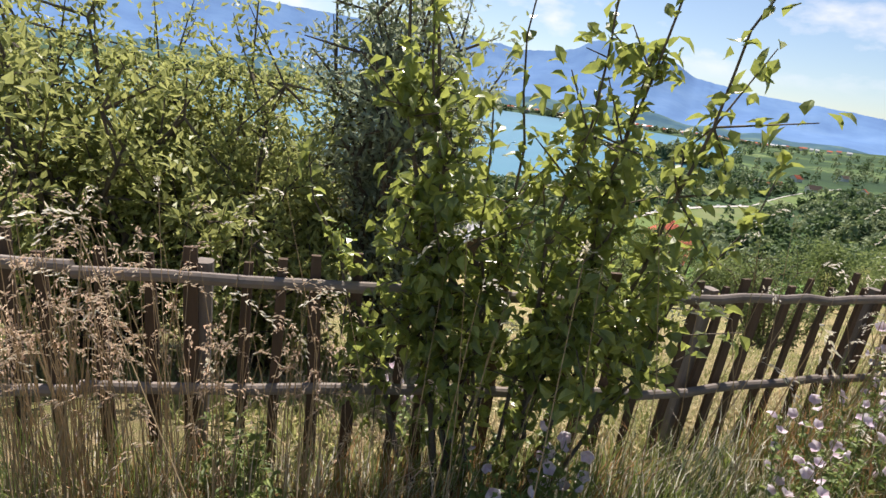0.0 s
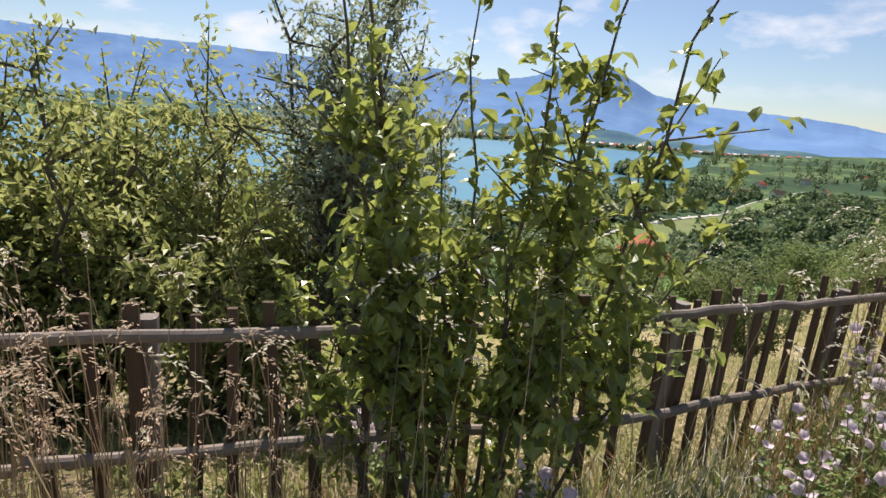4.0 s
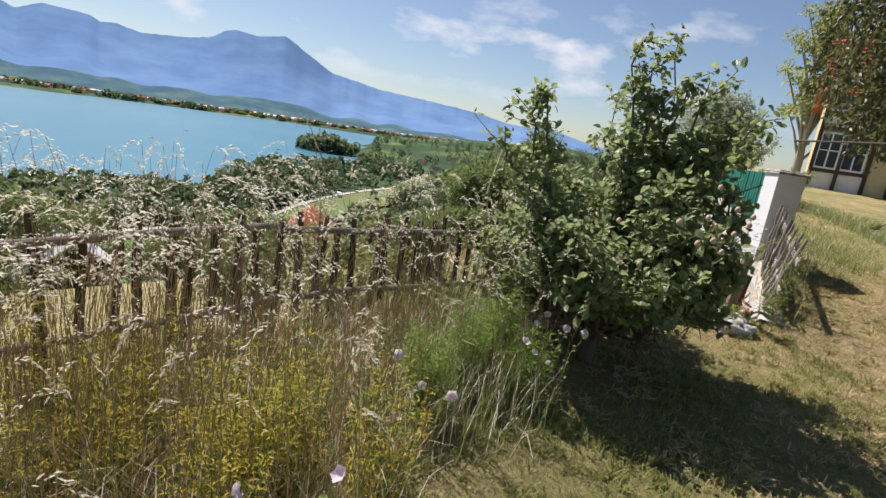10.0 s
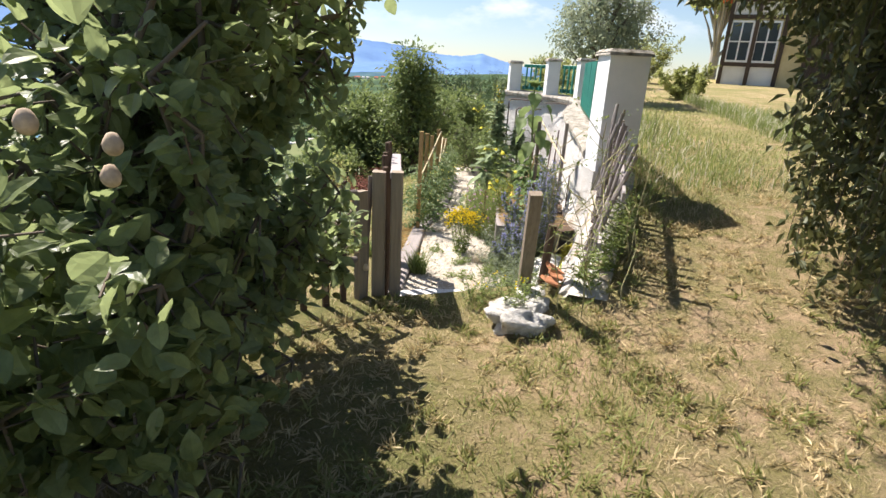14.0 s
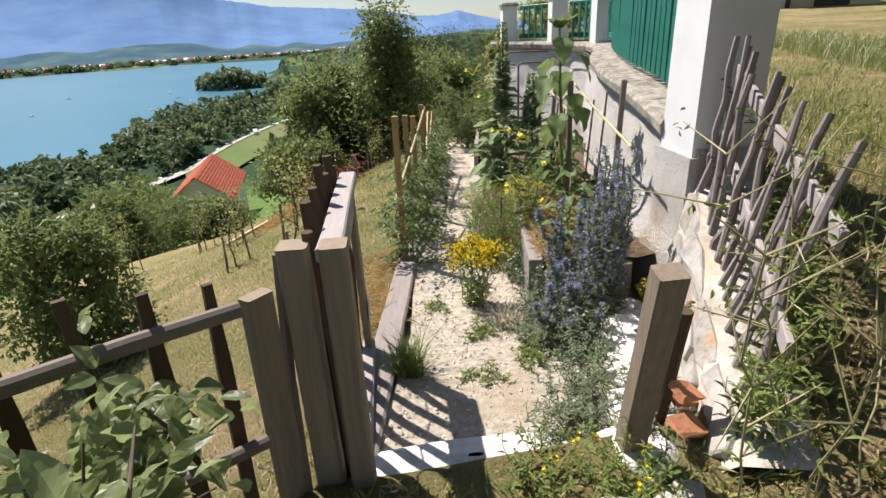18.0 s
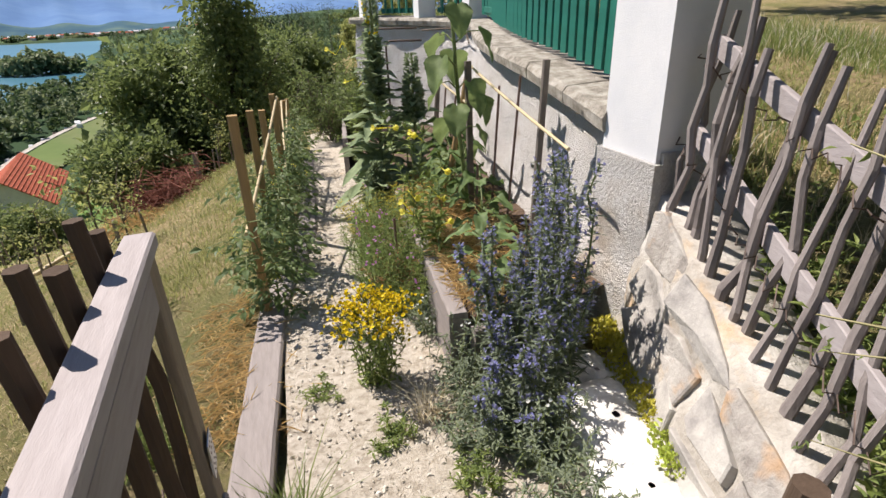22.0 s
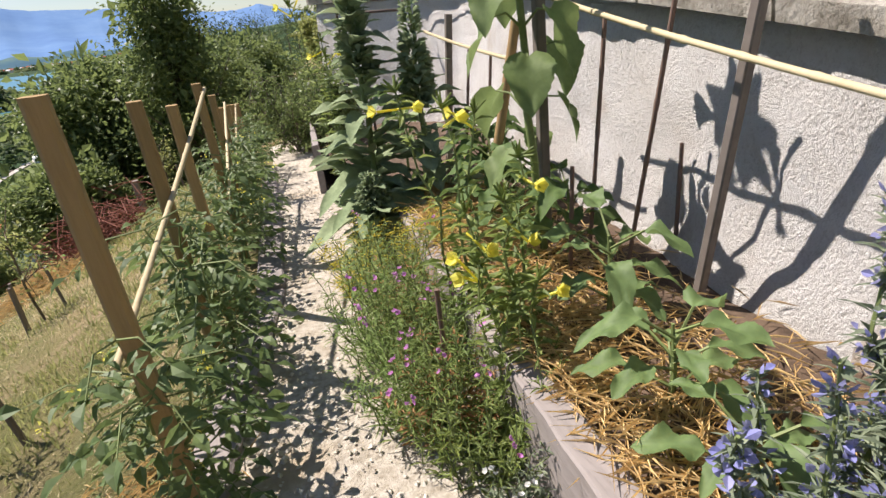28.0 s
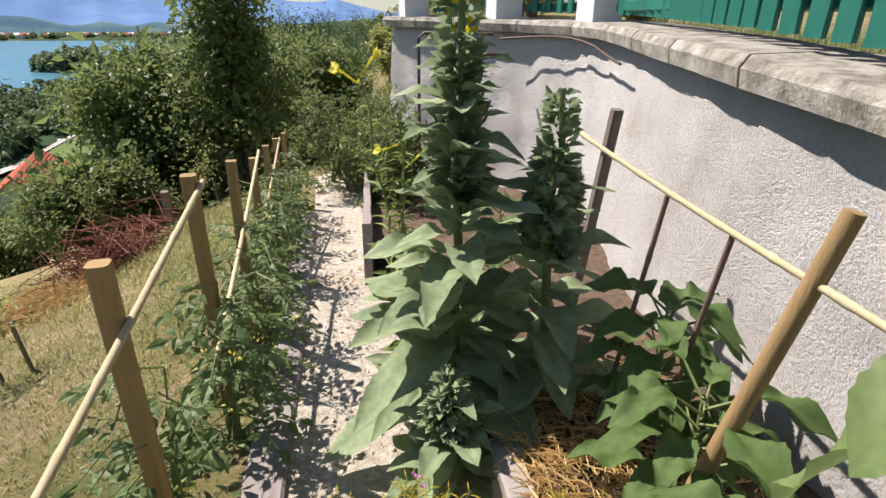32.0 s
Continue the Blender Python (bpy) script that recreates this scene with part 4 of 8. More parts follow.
# flat split stones bedded in the mortar with narrow open joints
for r in range(4):
    cells = (5, 4, 5, 4)[r]
    cuts = np.linspace(0.02, 0.92, cells + 1) + np.concatenate([[0], rng.uniform(-0.05, 0.05, cells - 1), [0]])
    for c0, c1 in zip(cuts[:-1], cuts[1:]):
        s0, s1 = 0.12 + 0.215 * r, 0.12 + 0.215 * (r + 1)
        tc, sc = (c0 + c1) / 2, (s0 + s1) / 2 + rng.uniform(-0.025, 0.025)
        n = int(rng.integers(5, 8))
        a = (np.arange(n) + rng.uniform(-0.28, 0.28, n)) * 2 * np.pi / n + rng.uniform(0, 1)
        q = rng.uniform(0.95, 1.12, n)
        pu = np.sign(np.cos(a)) * np.abs(np.cos(a)) ** 0.55 * (c1 - c0) * 0.48 * q
        pv = np.sign(np.sin(a)) * np.abs(np.sin(a)) ** 0.55 * (s1 - s0) * 0.48 * q
        e = 0.02
        nrm = np.cross(on_bank(tc, sc + e) - on_bank(tc, sc - e), on_bank(tc + e, sc) - on_bank(tc - e, sc))
        nrm = nrm / np.linalg.norm(nrm)
        nrm = nrm if nrm[0] < 0 else -nrm
        out, tilt = rng.uniform(0.010, 0.020), rng.normal() * 0.010
        V = []
        for scale, h in ((1.0, -0.03), (1.0, out * 0.7), (0.95, out)):
            V += [on_bank(min(1, tc + u * scale), sc + w2 * scale) + nrm * (h + tilt * math.cos(k0)) for k0, u, w2 in zip(a, pu, pv)]
        V.append(on_bank(tc, sc) + nrm * (out + 0.002))
        sb = Buf()
        sb.add(V, [(k * n + i, k * n + (i + 1) % n, (k + 1) * n + (i + 1) % n, (k + 1) * n + i) for k in range(2) for i in range(n)])
        sb.add(V, [(2 * n + i, 2 * n + (i + 1) % n, 3 * n) for i in range(n)])
        part("stone", sb, ("stone", "stone_warm", "stone")[int(rng.integers(0, 3))], bank)
for t, s in ((0.12, 0.85), (0.17, 0.6), (0.05, 0.7)):
    tb = Buf()
    y = -0.18 + 1.42 * t
    box(tb, (-0.07, -0.035, -0.012), (0.07, 0.035, 0.012), m=pose(0.55 + 0.68 * t, y, 0.28 + 0.3 * s, 18, 24, 40 * s), rough=0.006)
    part("tile_piece", tb, "tilebit", bank, "broken orange clay tile")


# ---- fences ----
def picket_fence():
    f = thing("picket_fence", (0, 0, 0), "weathered grey-brown picket fence along the slope", "fence")
    line = EDGE[2:9].copy()
    line[-1] = (-0.70, -0.10)
    for p, q in zip(line[:-1], line[1:]):
        za, zb = (gz(*e) + 0.02 - 0.10 * float(np.clip((e[1] + 2.2) / 2.1, 0, 1)) for e in (p, q))
        L = np.hypot(*(q - p))
        d = (q - p) / L
        nrm = np.array([d[1], -d[0]])
        for h, ww in ((0.80, 0.062), (0.36, 0.06)):
            rb = Buf()
            a = np.array([*(p + nrm * 0.03), za + h + rng.normal() * 0.01])
            b2 = np.array([*(q + nrm * 0.03), zb + h + rng.normal() * 0.01])
            pts = wobble(a, b2, 9, 0.006)
            V = []
            for pt in pts:
                for ang in (0, 0.6, 1.2, np.pi / 2 + 0.4, np.pi, 1.3 * np.pi, 1.7 * np.pi):
                    V.append(pt + np.array([*(nrm * math.cos(ang) * 0.02), math.sin(ang) * ww * 0.36]))
            rb.add(V, [(i * 7 + j, i * 7 + (j + 1) % 7, i * 7 + 7 + (j + 1) % 7, i * 7 + 7 + j) for i in range(8) for j in range(7)])
            rb.add(V[:7], [tuple(range(6, -1, -1))]); rb.add(V[-7:], [tuple(range(7))])
            part("rail", rb, "wood_rail", f, "split rail silvered by the sun", smooth=False)
        n = max(2, int(L / 0.135))
        for i in range(n):
            c = p + d * (L * (i + 0.5 + rng.normal() * 0.12) / n) - nrm * 0.025
            z = za + (zb - za) * i / n
            h = 0.88 + rng.normal() * 0.025
            k = Buf()
            top = np.array([d[0] * rng.normal() * 0.03, d[1] * rng.normal() * 0.03, h])
            pts = wobble((0, 0, -0.15), top, 5, 0.004)
            V = []
            wd, th = rng.uniform(0.034, 0.05), rng.uniform(0.014, 0.02)
            for m2, pt in enumerate(pts):
                s = 1.0 if m2 < 4 else rng.uniform(0.6, 1.0)
                V += [pt + np.array([*(d * a * wd / 2 * s + nrm * e * th / 2), 0]) for a, e in ((-1, -1), (1, -1), (1, 1), (-1, 1))]
            k.add(V, [(i2 * 4 + j, i2 * 4 + (j + 1) % 4, i2 * 4 + 4 + (j + 1) % 4, i2 * 4 + 4 + j) for i2 in range(4) for j in range(4)])
            k.add(V[-4:], [(0, 1, 2, 3)])
            o = part("picket", k, "wood_dark", f)
            o.location = (*c, z)
        k = Buf()
        lean = 0.10 if p is line[2] or rng.uniform() < 0.3 else 0.02
        bar(k, (0, 0, -0.2), (*(d * lean), 0.84), 0.06, 0.06, up=(*d, 0), chamfer=0.2)
        o = part("post", k, "wood_old", f, "leaning square fence post")
        o.location = (*(p + d * 0.35 + nrm * (0.09 if p is line[2] else -0.08)), gz(*(p + d * 0.35)))
    return f


fence = picket_fence()
pc = Buf()
bar(pc, (-0.66, -0.06, 0.1), (-0.665, -0.03, 1.02), 0.05, 0.085, up=(0.6, 0.8, 0), chamfer=0.1)
part("end_post", pc, "wood_post", fence, "broad brown end post of the fence")
hb = Buf()
tube(hb, [(-0.64, 0.02, 0.15), (-0.63, 0.03, 0.7), (-0.61, 0.06, 1.10)], 0.018, 6)
tagged(part("thin_post", hb, "wood_old"), "thin grey stake beside the gate", "stake")

# gate: posts and the open leaf
gp = Buf()
bar(gp, (-0.55, 0.02, -0.05), (-0.555, 0.02, 1.14), 0.085, 0.085, up=(0, 1, 0), chamfer=0.08)
tagged(part("gate_post", gp, "wood_post"), "square brown wooden gate post with hinges", "post", "gate posts")
gp = Buf()
bar(gp, (0.43, -0.01, 0.05), (0.395, -0.25, 1.10), 0.078, 0.066, up=(0, 1, 0), chamfer=0.08)
tagged(part("gate_post", gp, "wood_post"), "leaning square brown gate post on the stone bank", "post", "gate posts")
gp = Buf()
tube(gp, wobble((0.56, 0.04, 0.2), (0.59, 0.0, 0.84), 5, 0.006), [0.03, 0.03, 0.03, 0.03, 0.03], 8)
tagged(part("log_post", gp, "wood_dark"), "dark round log post behind the gate post", "post")
gate = thing("garden_gate", (-0.468, -0.02, 0.0), "open wooden garden gate of rough pickets under a pale plank", "gate", rz=1.0)
b = Buf(); bar(b, (0.03, 0.0, 0.10), (0.03, 0.0, 1.15), 0.075, 0.085, up=(0, 1, 0), chamfer=0.1)
part("hinge_stile", b, "wood_post", gate)
b = Buf(); bar(b, (0.012, 0.90, 0.14), (0.0, 0.93, 1.085), 0.03, 0.10, up=(0, 1, 0), chamfer=0.1)
part("end_stile", b, "wood_post", gate)
b = Buf(); bar(b, (0.02, -0.03, 1.13), (0.0, 0.95, 1.10), 0.07, 0.04, chamfer=0.14, segs=7, rough=0.0012)
part("top_plank", b, "wood_plank", gate, "pale silvery plank with knots")
b = Buf(); bar(b, (0.02, 0.04, 1.02), (0.0, 0.93, 0.995), 0.028, 0.10)
part("top_rail", b, "wood_plank", gate)
b = Buf(); bar(b, (0.02, 0.0, 0.27), (0.01, 0.93, 0.25), 0.06, 0.05)
part("bottom_rail", b, "wood_plank", gate)
b = Buf()
rk = Buf()
for z0, z1 in ((0.40, 0.455), (0.46, 0.515)):
    box(b, (0.029, 0.865, z0), (0.034, 0.945, z1), rough=0.001)
    for u in range(3):
        for v2 in range(2):
            box(rk, (0.034, 0.88 + 0.022 * u, z0 + 0.014 + 0.022 * v2), (0.0355, 0.886 + 0.022 * u, z0 + 0.020 + 0.022 * v2))
br = part("bracket", b, "steel", gate, "galvanised perforated bracket")
part("screw_hole", rk, "iron", br)
for i in range(7):
    y = 0.10 + i * 0.128
    b = Buf()
    pts = wobble((-0.03, y, 0.14), (-0.055 + rng.normal() * 0.008, y - 0.03 + rng.normal() * 0.015, 1.20 + rng.normal() * 0.02 + 0.02 * (i % 2)), 6, 0.006)
    tube(b, pts, rng.uniform(0.019, 0.024) * np.array([1, 1.05, 0.95, 1.0, 0.95, 0.9]), 6)
    part("picket", b, "wood_dark", gate)
b = Buf()
for ph in (0, math.pi):
    tube(b, [(-0.075 + 0.004 * math.cos(9.0 * k + ph), 0.03 + 0.0225 * k, 0.93 - 0.035 * abs(math.sin(0.9 * 0.225 * k)) + 0.004 * math.sin(9.0 * k + ph)) for k in range(38)], 0.0028, 4)
    tube(b, [(-0.065 + 0.004 * math.cos(9.0 * k + ph), 0.03 + 0.0225 * k, 0.52 - 0.03 * abs(math.sin(0.9 * 0.225 * k)) + 0.004 * math.sin(9.0 * k + ph)) for k in range(38)], 0.0024, 4)
part("wire", b, "wire", gate, "twisted rusty wire")

# twig fence on the bank
twig = thing("twig_fence", (0, 0, 0), "old grey twig fence wired to pale planks", "fence")
def twig_foot(t):
    return np.array([0.76 + 0.54 * t, -0.06 + 1.26 * t, float(np.interp(t, [0, 0.35, 1], [0.45, 0.60, 0.90]))])


def twig_top(t):
    return np.array([1.06 + 0.25 * t, 0.06 + 1.06 * t, float(np.interp(t, [0, 0.4, 1], [1.22, 1.44, 1.60]))])


for i in range(16):
    t = (i + 0.3) / 16
    a, c = twig_foot(t), twig_top(t)
    c = c + rng.normal(size=3) * np.array([0.035, 0.035, 0.05])
    b = Buf()
    pts = wobble((0, 0, -0.1), tuple(c - a), 7, 0.011)
    r = rng.uniform(0.011, 0.019)
    tube(b, pts, r * np.array([1.05, 1.15, 0.95, 1.05, 0.9, 0.95, 0.8]), 7)
    o = part("twig", b, "wood_twig", twig)
    o.location = tuple(a)
for s in (0.36, 0.78):
    b = Buf()
    p, q = (twig_foot(t) * (1 - s) + twig_top(t) * s for t in (-0.05, 0.97))
    bar(b, p + np.array([0.035, -0.02, 0]), q + np.array([0.035, -0.02, 0]), 0.022, 0.07)
    part("plank_rail", b, "wood_plank", twig, "pale split plank rail")
b = Buf()
for s in (0.3, 0.72):
    P = []
    for i in range(45):
        t = i / 44
        P.append(twig_foot(t) * (1 - s) + twig_top(t) * s + np.array([0.024 * (-1) ** i - 0.005, 0.01 * (-1) ** i, 0.012 * rng.normal()]))
    tube(b, P, 0.0025, 4)
part("wire", b, "wire", twig, "twisted fence wire")

# step, rock and white stones by the gate
b = Buf()
rock(b, (-0.06, 0.04, 0.235), (0.40, 0.13, 0.075), rough=0.06, n=10)
tagged(part("step_stone", b, "chalk", smooth=True), "flat worn limestone step at the gate", "step")
b = Buf()
rock(b, (0.33, -0.44, 0.35), (0.19, 0.15, 0.11), rough=0.3, n=18)
tagged(part("boulder", b, "chalk_rough", smooth=True), "rough white limestone boulder beside the step", "rock")
for x, y, z, s in ((0.81, 0.74, 0.21, 0.18), (0.73, 0.46, 0.23, 0.14), (0.93, 1.02, 0.19, 0.14), (0.56, 0.10, 0.32, 0.12), (0.46, -0.1, 0.38, 0.1), (0.66, 0.20, 0.33, 0.10)):
    b = Buf()
    rock(b, (x, y, z), (s, s * 1.2, s * 0.5), rough=0.25, n=9)
    tagged(part("limestone_block", b, "chalk", smooth=True), "bright white limestone block at the foot of the bank", "rock", "white stones by the path")

# sleepers along the left edge, boards of the raised bed
def timber(name, a, b2, w, h, mat, label, cat, group=""):
    k = Buf()
    bar(k, a, b2, w, h, chamfer=0.08, segs=8, rough=0.002)
    return tagged(part(name, k, mat), label, cat, group)


for (y0, y1) in ((0.10, 2.25), (2.28, 3.45), (3.48, 4.9), (4.93, 7.0)):
    xa, xb = (float(np.interp(v2, EDGE[:, 1], EDGE[:, 0])) + 0.12 for v2 in (y0, y1))
    timber("sleeper", (xa, y0, float(path_z(y0)) - 0.02), (xb, y1, float(path_z(y1)) - 0.02), 0.14, 0.13, "wood_board", "grey cracked timber sleeper edging the path", "sleeper", "path edging")
timber("timber_block", (-0.52, 2.02, 0.0), (-0.49, 2.42, -0.02), 0.09, 0.10, "wood_board", "short grey timber block in the straw", "timber")
BOARD = [(0.47, 1.33), (0.56, 2.0), (0.66, 2.75), (0.78, 3.5)]
for (p, q) in zip(BOARD[:-1], BOARD[1:]):
    timber("bed_board", (*p, float(path_z(p[1])) + 0.15), (q[0], q[1] - 0.01, float(path_z(q[1])) + 0.15), 0.08, 0.32, "wood_board", "grey upright board of the raised bed", "board", "raised bed boards")
timber("bed_board", (0.51, 1.29, 0.25), (1.02, 1.33, 0.25), 0.05, 0.28, "wood_board", "short end board of the raised bed", "board", "raised bed boards")
timber("bed_board", (0.78, 3.5, 0.2), (0.95, 4.6, 0.12), 0.05, 0.28, "wood_board", "grey upright board of the raised bed", "board", "raised bed boards")
for (p, q) in (((0.66, 5.2), (0.82, 6.2)), ((0.82, 6.2), (0.98, 7.2))):
    timber("bed_board", (*p, float(path_z(p[1])) + 0.2), (*q, float(path_z(q[1])) + 0.2), 0.05, 0.42, "wood_board", "tall grey board of the far raised bed", "board", "raised bed boards")
sb = Buf()
V = []
ya = np.arange(1.34, 6.9, 0.1)
for y in ya:
    x0 = float(np.interp(y, [1.33, 2.0, 2.75, 3.5, 4.6, 5.2, 7.2], [0.50, 0.58, 0.68, 0.80, 0.97, 0.70, 1.0]))
    x1 = float(wall_x(y)) + 0.02
    for u in np.linspace(0, 1, 8):
        x = x0 + (x1 - x0) * u
        V.append((x, y, float(path_z(y)) + 0.27 + 0.03 * noise.noise(Vector((x * 6, y * 6, 1))) + 0.03 * u))
sb.add(V, [(i * 8 + j, i * 8 + j + 1, (i + 1) * 8 + j + 1, (i + 1) * 8 + j) for i in range(len(ya) - 1) for j in range(7)])
tagged(part("bed_soil", sb, "soil", smooth=True), "dark soil of the raised bed along the wall", "soil", kind="structure")

# ---- trees and shrubs ----
def cluster_leaves(buf, centres, spread, per, length, width, slot=0, droop=0.2, fine=False):
    c = np.repeat(np.asarray(centres, float), per, axis=0)
    n = len(c)
    off = rng.normal(size=(n, 3)) * spread
    d = unit(off + rng.normal(size=(n, 3)) * spread * 0.8 + np.array([0, 0, -droop * spread]))
    leaves(buf, c + off, d, rand_dirs(n, 1.5), length * rng.uniform(0.65, 1.25, n), width * rng.uniform(0.7, 1.2, n), slot, 0.18, 0.22, fine)


def tree(name, at, height, radius, leaf, bark="bark", nclump=70, per=60, size=0.07, trunk_h=0.35, label="", category="tree", group="", lean=(0, 0), squash=0.8, fine=True, spire=False):
    """A tapered trunk with limbs, and a ragged crown of leaf clumps on the limbs' ends."""
    t = thing(name, at, label, category, group)
    tb, cb2 = Buf(), Buf()
    top = np.array([lean[0], lean[1], height * 0.72])
    pts = wobble((0, 0, -0.15), top, 7, 0.03 * height / 4)
    r0 = 0.028 * height
    tube(tb, pts, np.linspace(r0, r0 * 0.3, 7), 8)
    ends = []
    for i in range(nclump):
        a = rng.uniform(0, 2 * np.pi)
        zz = rng.uniform(trunk_h, 1.0) ** 0.9
        prof = math.sqrt(max(0.05, 1 - ((zz - trunk_h - 0.35 * (1 - trunk_h)) / (1.02 - trunk_h)) ** 2 * 1.6))
        if spire:
            prof = (1.05 - zz) ** 0.75 * (0.75 + 0.45 * math.sin(15 * zz + 3 * a) ** 2)
        lobe = 0.66 + 0.80 * (0.5 + noise.noise(Vector((2.6 * math.cos(a), 2.6 * math.sin(a), 5.0 * zz + at[0]))))
        rr = radius * prof * rng.uniform(0.35, 1.08) * lobe
        ends.append((lean[0] * zz + rr * math.cos(a), lean[1] * zz + rr * math.sin(a), height * zz + rng.normal() * 0.05 * height * squash))
    ends = np.array(ends)
    for e in ends[::3]:
        k = int(np.clip(e[2] / height * 6 - 1.2, 1, 5))
        mid = (pts[k] + e) / 2 + np.array([0, 0, 0.06 * height]) * rng.uniform(0, 1)
        tube(tb, [pts[k], mid, e], [r0 * 0.35, r0 * 0.2, r0 * 0.07], 5, cap=False)
    cluster_leaves(cb2, ends, radius * 0.105, per, size, size * 0.6, fine=fine)
    inner = ends * np.array([0.62, 0.62, 1.0]) + np.array([lean[0] * 0.2, lean[1] * 0.2, -0.03 * height])
    cluster_leaves(cb2, inner, radius * 0.16, max(4, per // 8), size * 2.2, size * 1.5, fine=fine)
    part("trunk", tb, bark, t, smooth=True)
    part("crown", cb2, leaf, t)
    return t


def P2(az, d):
    x, y = -math.sin(radians(az)) * d, 2 + math.cos(radians(az)) * d
    return (x, y, gz(x, y))


def below(az, d, h, base):
    """A height that keeps a tree under the view on the road and the field."""
    el = float(np.interp(az, [-12, 0, 9, 12, 14, 23, 26, 29, 33, 42, 46, 60], [-5, -8.5, -10.5, -13.5, -17.0, -17.0, -15.5, -12, -14, -16.5, -12, -11]))
    return min(h, max(1.6, 1.5 + d * math.tan(radians(el)) - base))


ORCH = "old leafy fruit tree on the grassy slope"
tree("fruit_tree", (-3.0, 11.7, gz(-3.0, 11.7)), -0.75 - gz(-3.0, 11.7), 0.98, "orchard", nclump=120, per=120, size=0.085, trunk_h=0.36, label=ORCH, group="orchard trees", lean=(0.4, 0))
tree("fruit_tree", P2(24, 23), below(24, 23, 3.2, P2(24, 23)[2]) + 0.0, 1.3, "orchard", nclump=120, per=100, size=0.12, trunk_h=0.24, label=ORCH, group="orchard trees")
tree("garden_tree", (-3.3, 3.1, gz(-3.3, 3.1)), 1.45, 0.52, "orchard", nclump=90, per=80, size=0.05, trunk_h=0.12, label="small leafy tree on the slope below the fence", group="slope trees")
big = P2(2.6, 10.5)
tree("walnut_tree", big, 2.15 - big[2], 1.55, "orchard", nclump=150, per=80, size=0.085, trunk_h=0.14, label="tall leafy green tree with an uneven spire below the path", group="big trees", spire=True)
for a, d, top, r in ((10.5, 12.0, 0.75, 1.5), (-3.5, 15.5, 0.6, 1.9), (0.0, 19, 0.9, 2.0), (8.0, 18.5, -1.7, 1.3)):
    p = P2(a, d)
    tree("walnut_tree", p, top - p[2], r, "orchard", nclump=170, per=110, size=0.12, trunk_h=0.15, label="round dense green tree below the end of the path", group="big trees")
tree("garden_tree", P2(34, 24), below(34, 24, 4.0, P2(34, 24)[2]) + 0.0, 1.9, "orchard", nclump=120, per=100, size=0.13, trunk_h=0.15, label="leafy green tree below the fence", group="slope trees")
tree("garden_tree", P2(40, 33), below(40, 33, 4.4, P2(40, 33)[2]) + 0.0, 2.2, "orchard", nclump=110, per=90, size=0.16, trunk_h=0.15, label="leafy green tree below the fence", group="slope trees")
for a, d, h, r in ((30, 50, 7, 3.5), (27, 44, 5.5, 3.0), (37, 62, 9, 4), (43, 55, 8, 4), (47, 48, 7, 3.5), (52, 42, 7, 3.2), (26.5, 62, 7, 3.5), (8, 40, 6.5, 3.2), (33, 80, 11, 4.5), (6, 58, 8, 4.0), (3, 34, 6.0, 2.8), (27, 84, 9, 4.5), (0.5, 45, 8, 4.0)):
    h = below(a, d, h, P2(a, d)[2])
    tree("valley_tree", P2(a, d), h, min(r, h * 0.6), "farwood" if d > 50 else "orchard", nclump=80, per=60, size=0.32 * h / 7, trunk_h=0.10, label="broad green tree in the valley below", group="valley trees")


for a, d, h, r in ((26.5, 74, 6.5, 3.0), (28.5, 92, 9.0, 3.6), (24.8, 98, 6.5, 3.2), (30.5, 110, 10, 4.2), (27, 118, 11, 4.4), (24.2, 62, 3.4, 2.2)):
    tree("valley_tree", P2(a, d), h, r, "orchard", nclump=80, per=60, size=0.32 * h / 7, trunk_h=0.10, label="broad green tree in the valley below", group="valley trees")


def conifer(at, h, r):
    t = thing("conifer", at, "dark pointed conifer below the slope", "conifer", "conifers")
    tb, cb2 = Buf(), Buf()
    tube(tb, [(0, 0, -0.2), (0, 0, h * 0.5), (0, 0, h)], [h * 0.022, h * 0.013, h * 0.002], 6)
    C = []
    for z in np.arange(0.06, 0.99, 0.028):
        for _ in range(6):
            a = rng.uniform(0, 6.28)
            rr = r * (1 - z) * rng.uniform(0.2, 1.05)
            C.append((rr * math.cos(a), rr * math.sin(a), h * z - rr * 0.25))
    cluster_leaves(cb2, C, r * 0.11, 22, 0.16 * h / 7, 0.06 * h / 7, droop=1.0, fine=True)
    part("trunk", tb, "bark", t)
    part("needles", cb2, "conifer", t)


for a, d, h, r in ((-4.5, 27, 2.0, 2.4), (-7, 24, 1.7, 2.3), (-5.8, 32, 2.1, 2.6), (-8.5, 36, 2.2, 2.8), (-2.6, 26, 1.9, 2.3), (-1.0, 30, 1.8, 2.3), (1.5, 26, 0.4, 1.7), (-9.5, 30, 1.1, 2.0), (31.5, 58, -9.0, 3.0), (29, 66, -11.0, 2.4)):
    p = P2(a, d)
    conifer(p, min(13, max(2.2, h - 0.4 - p[2])), r)


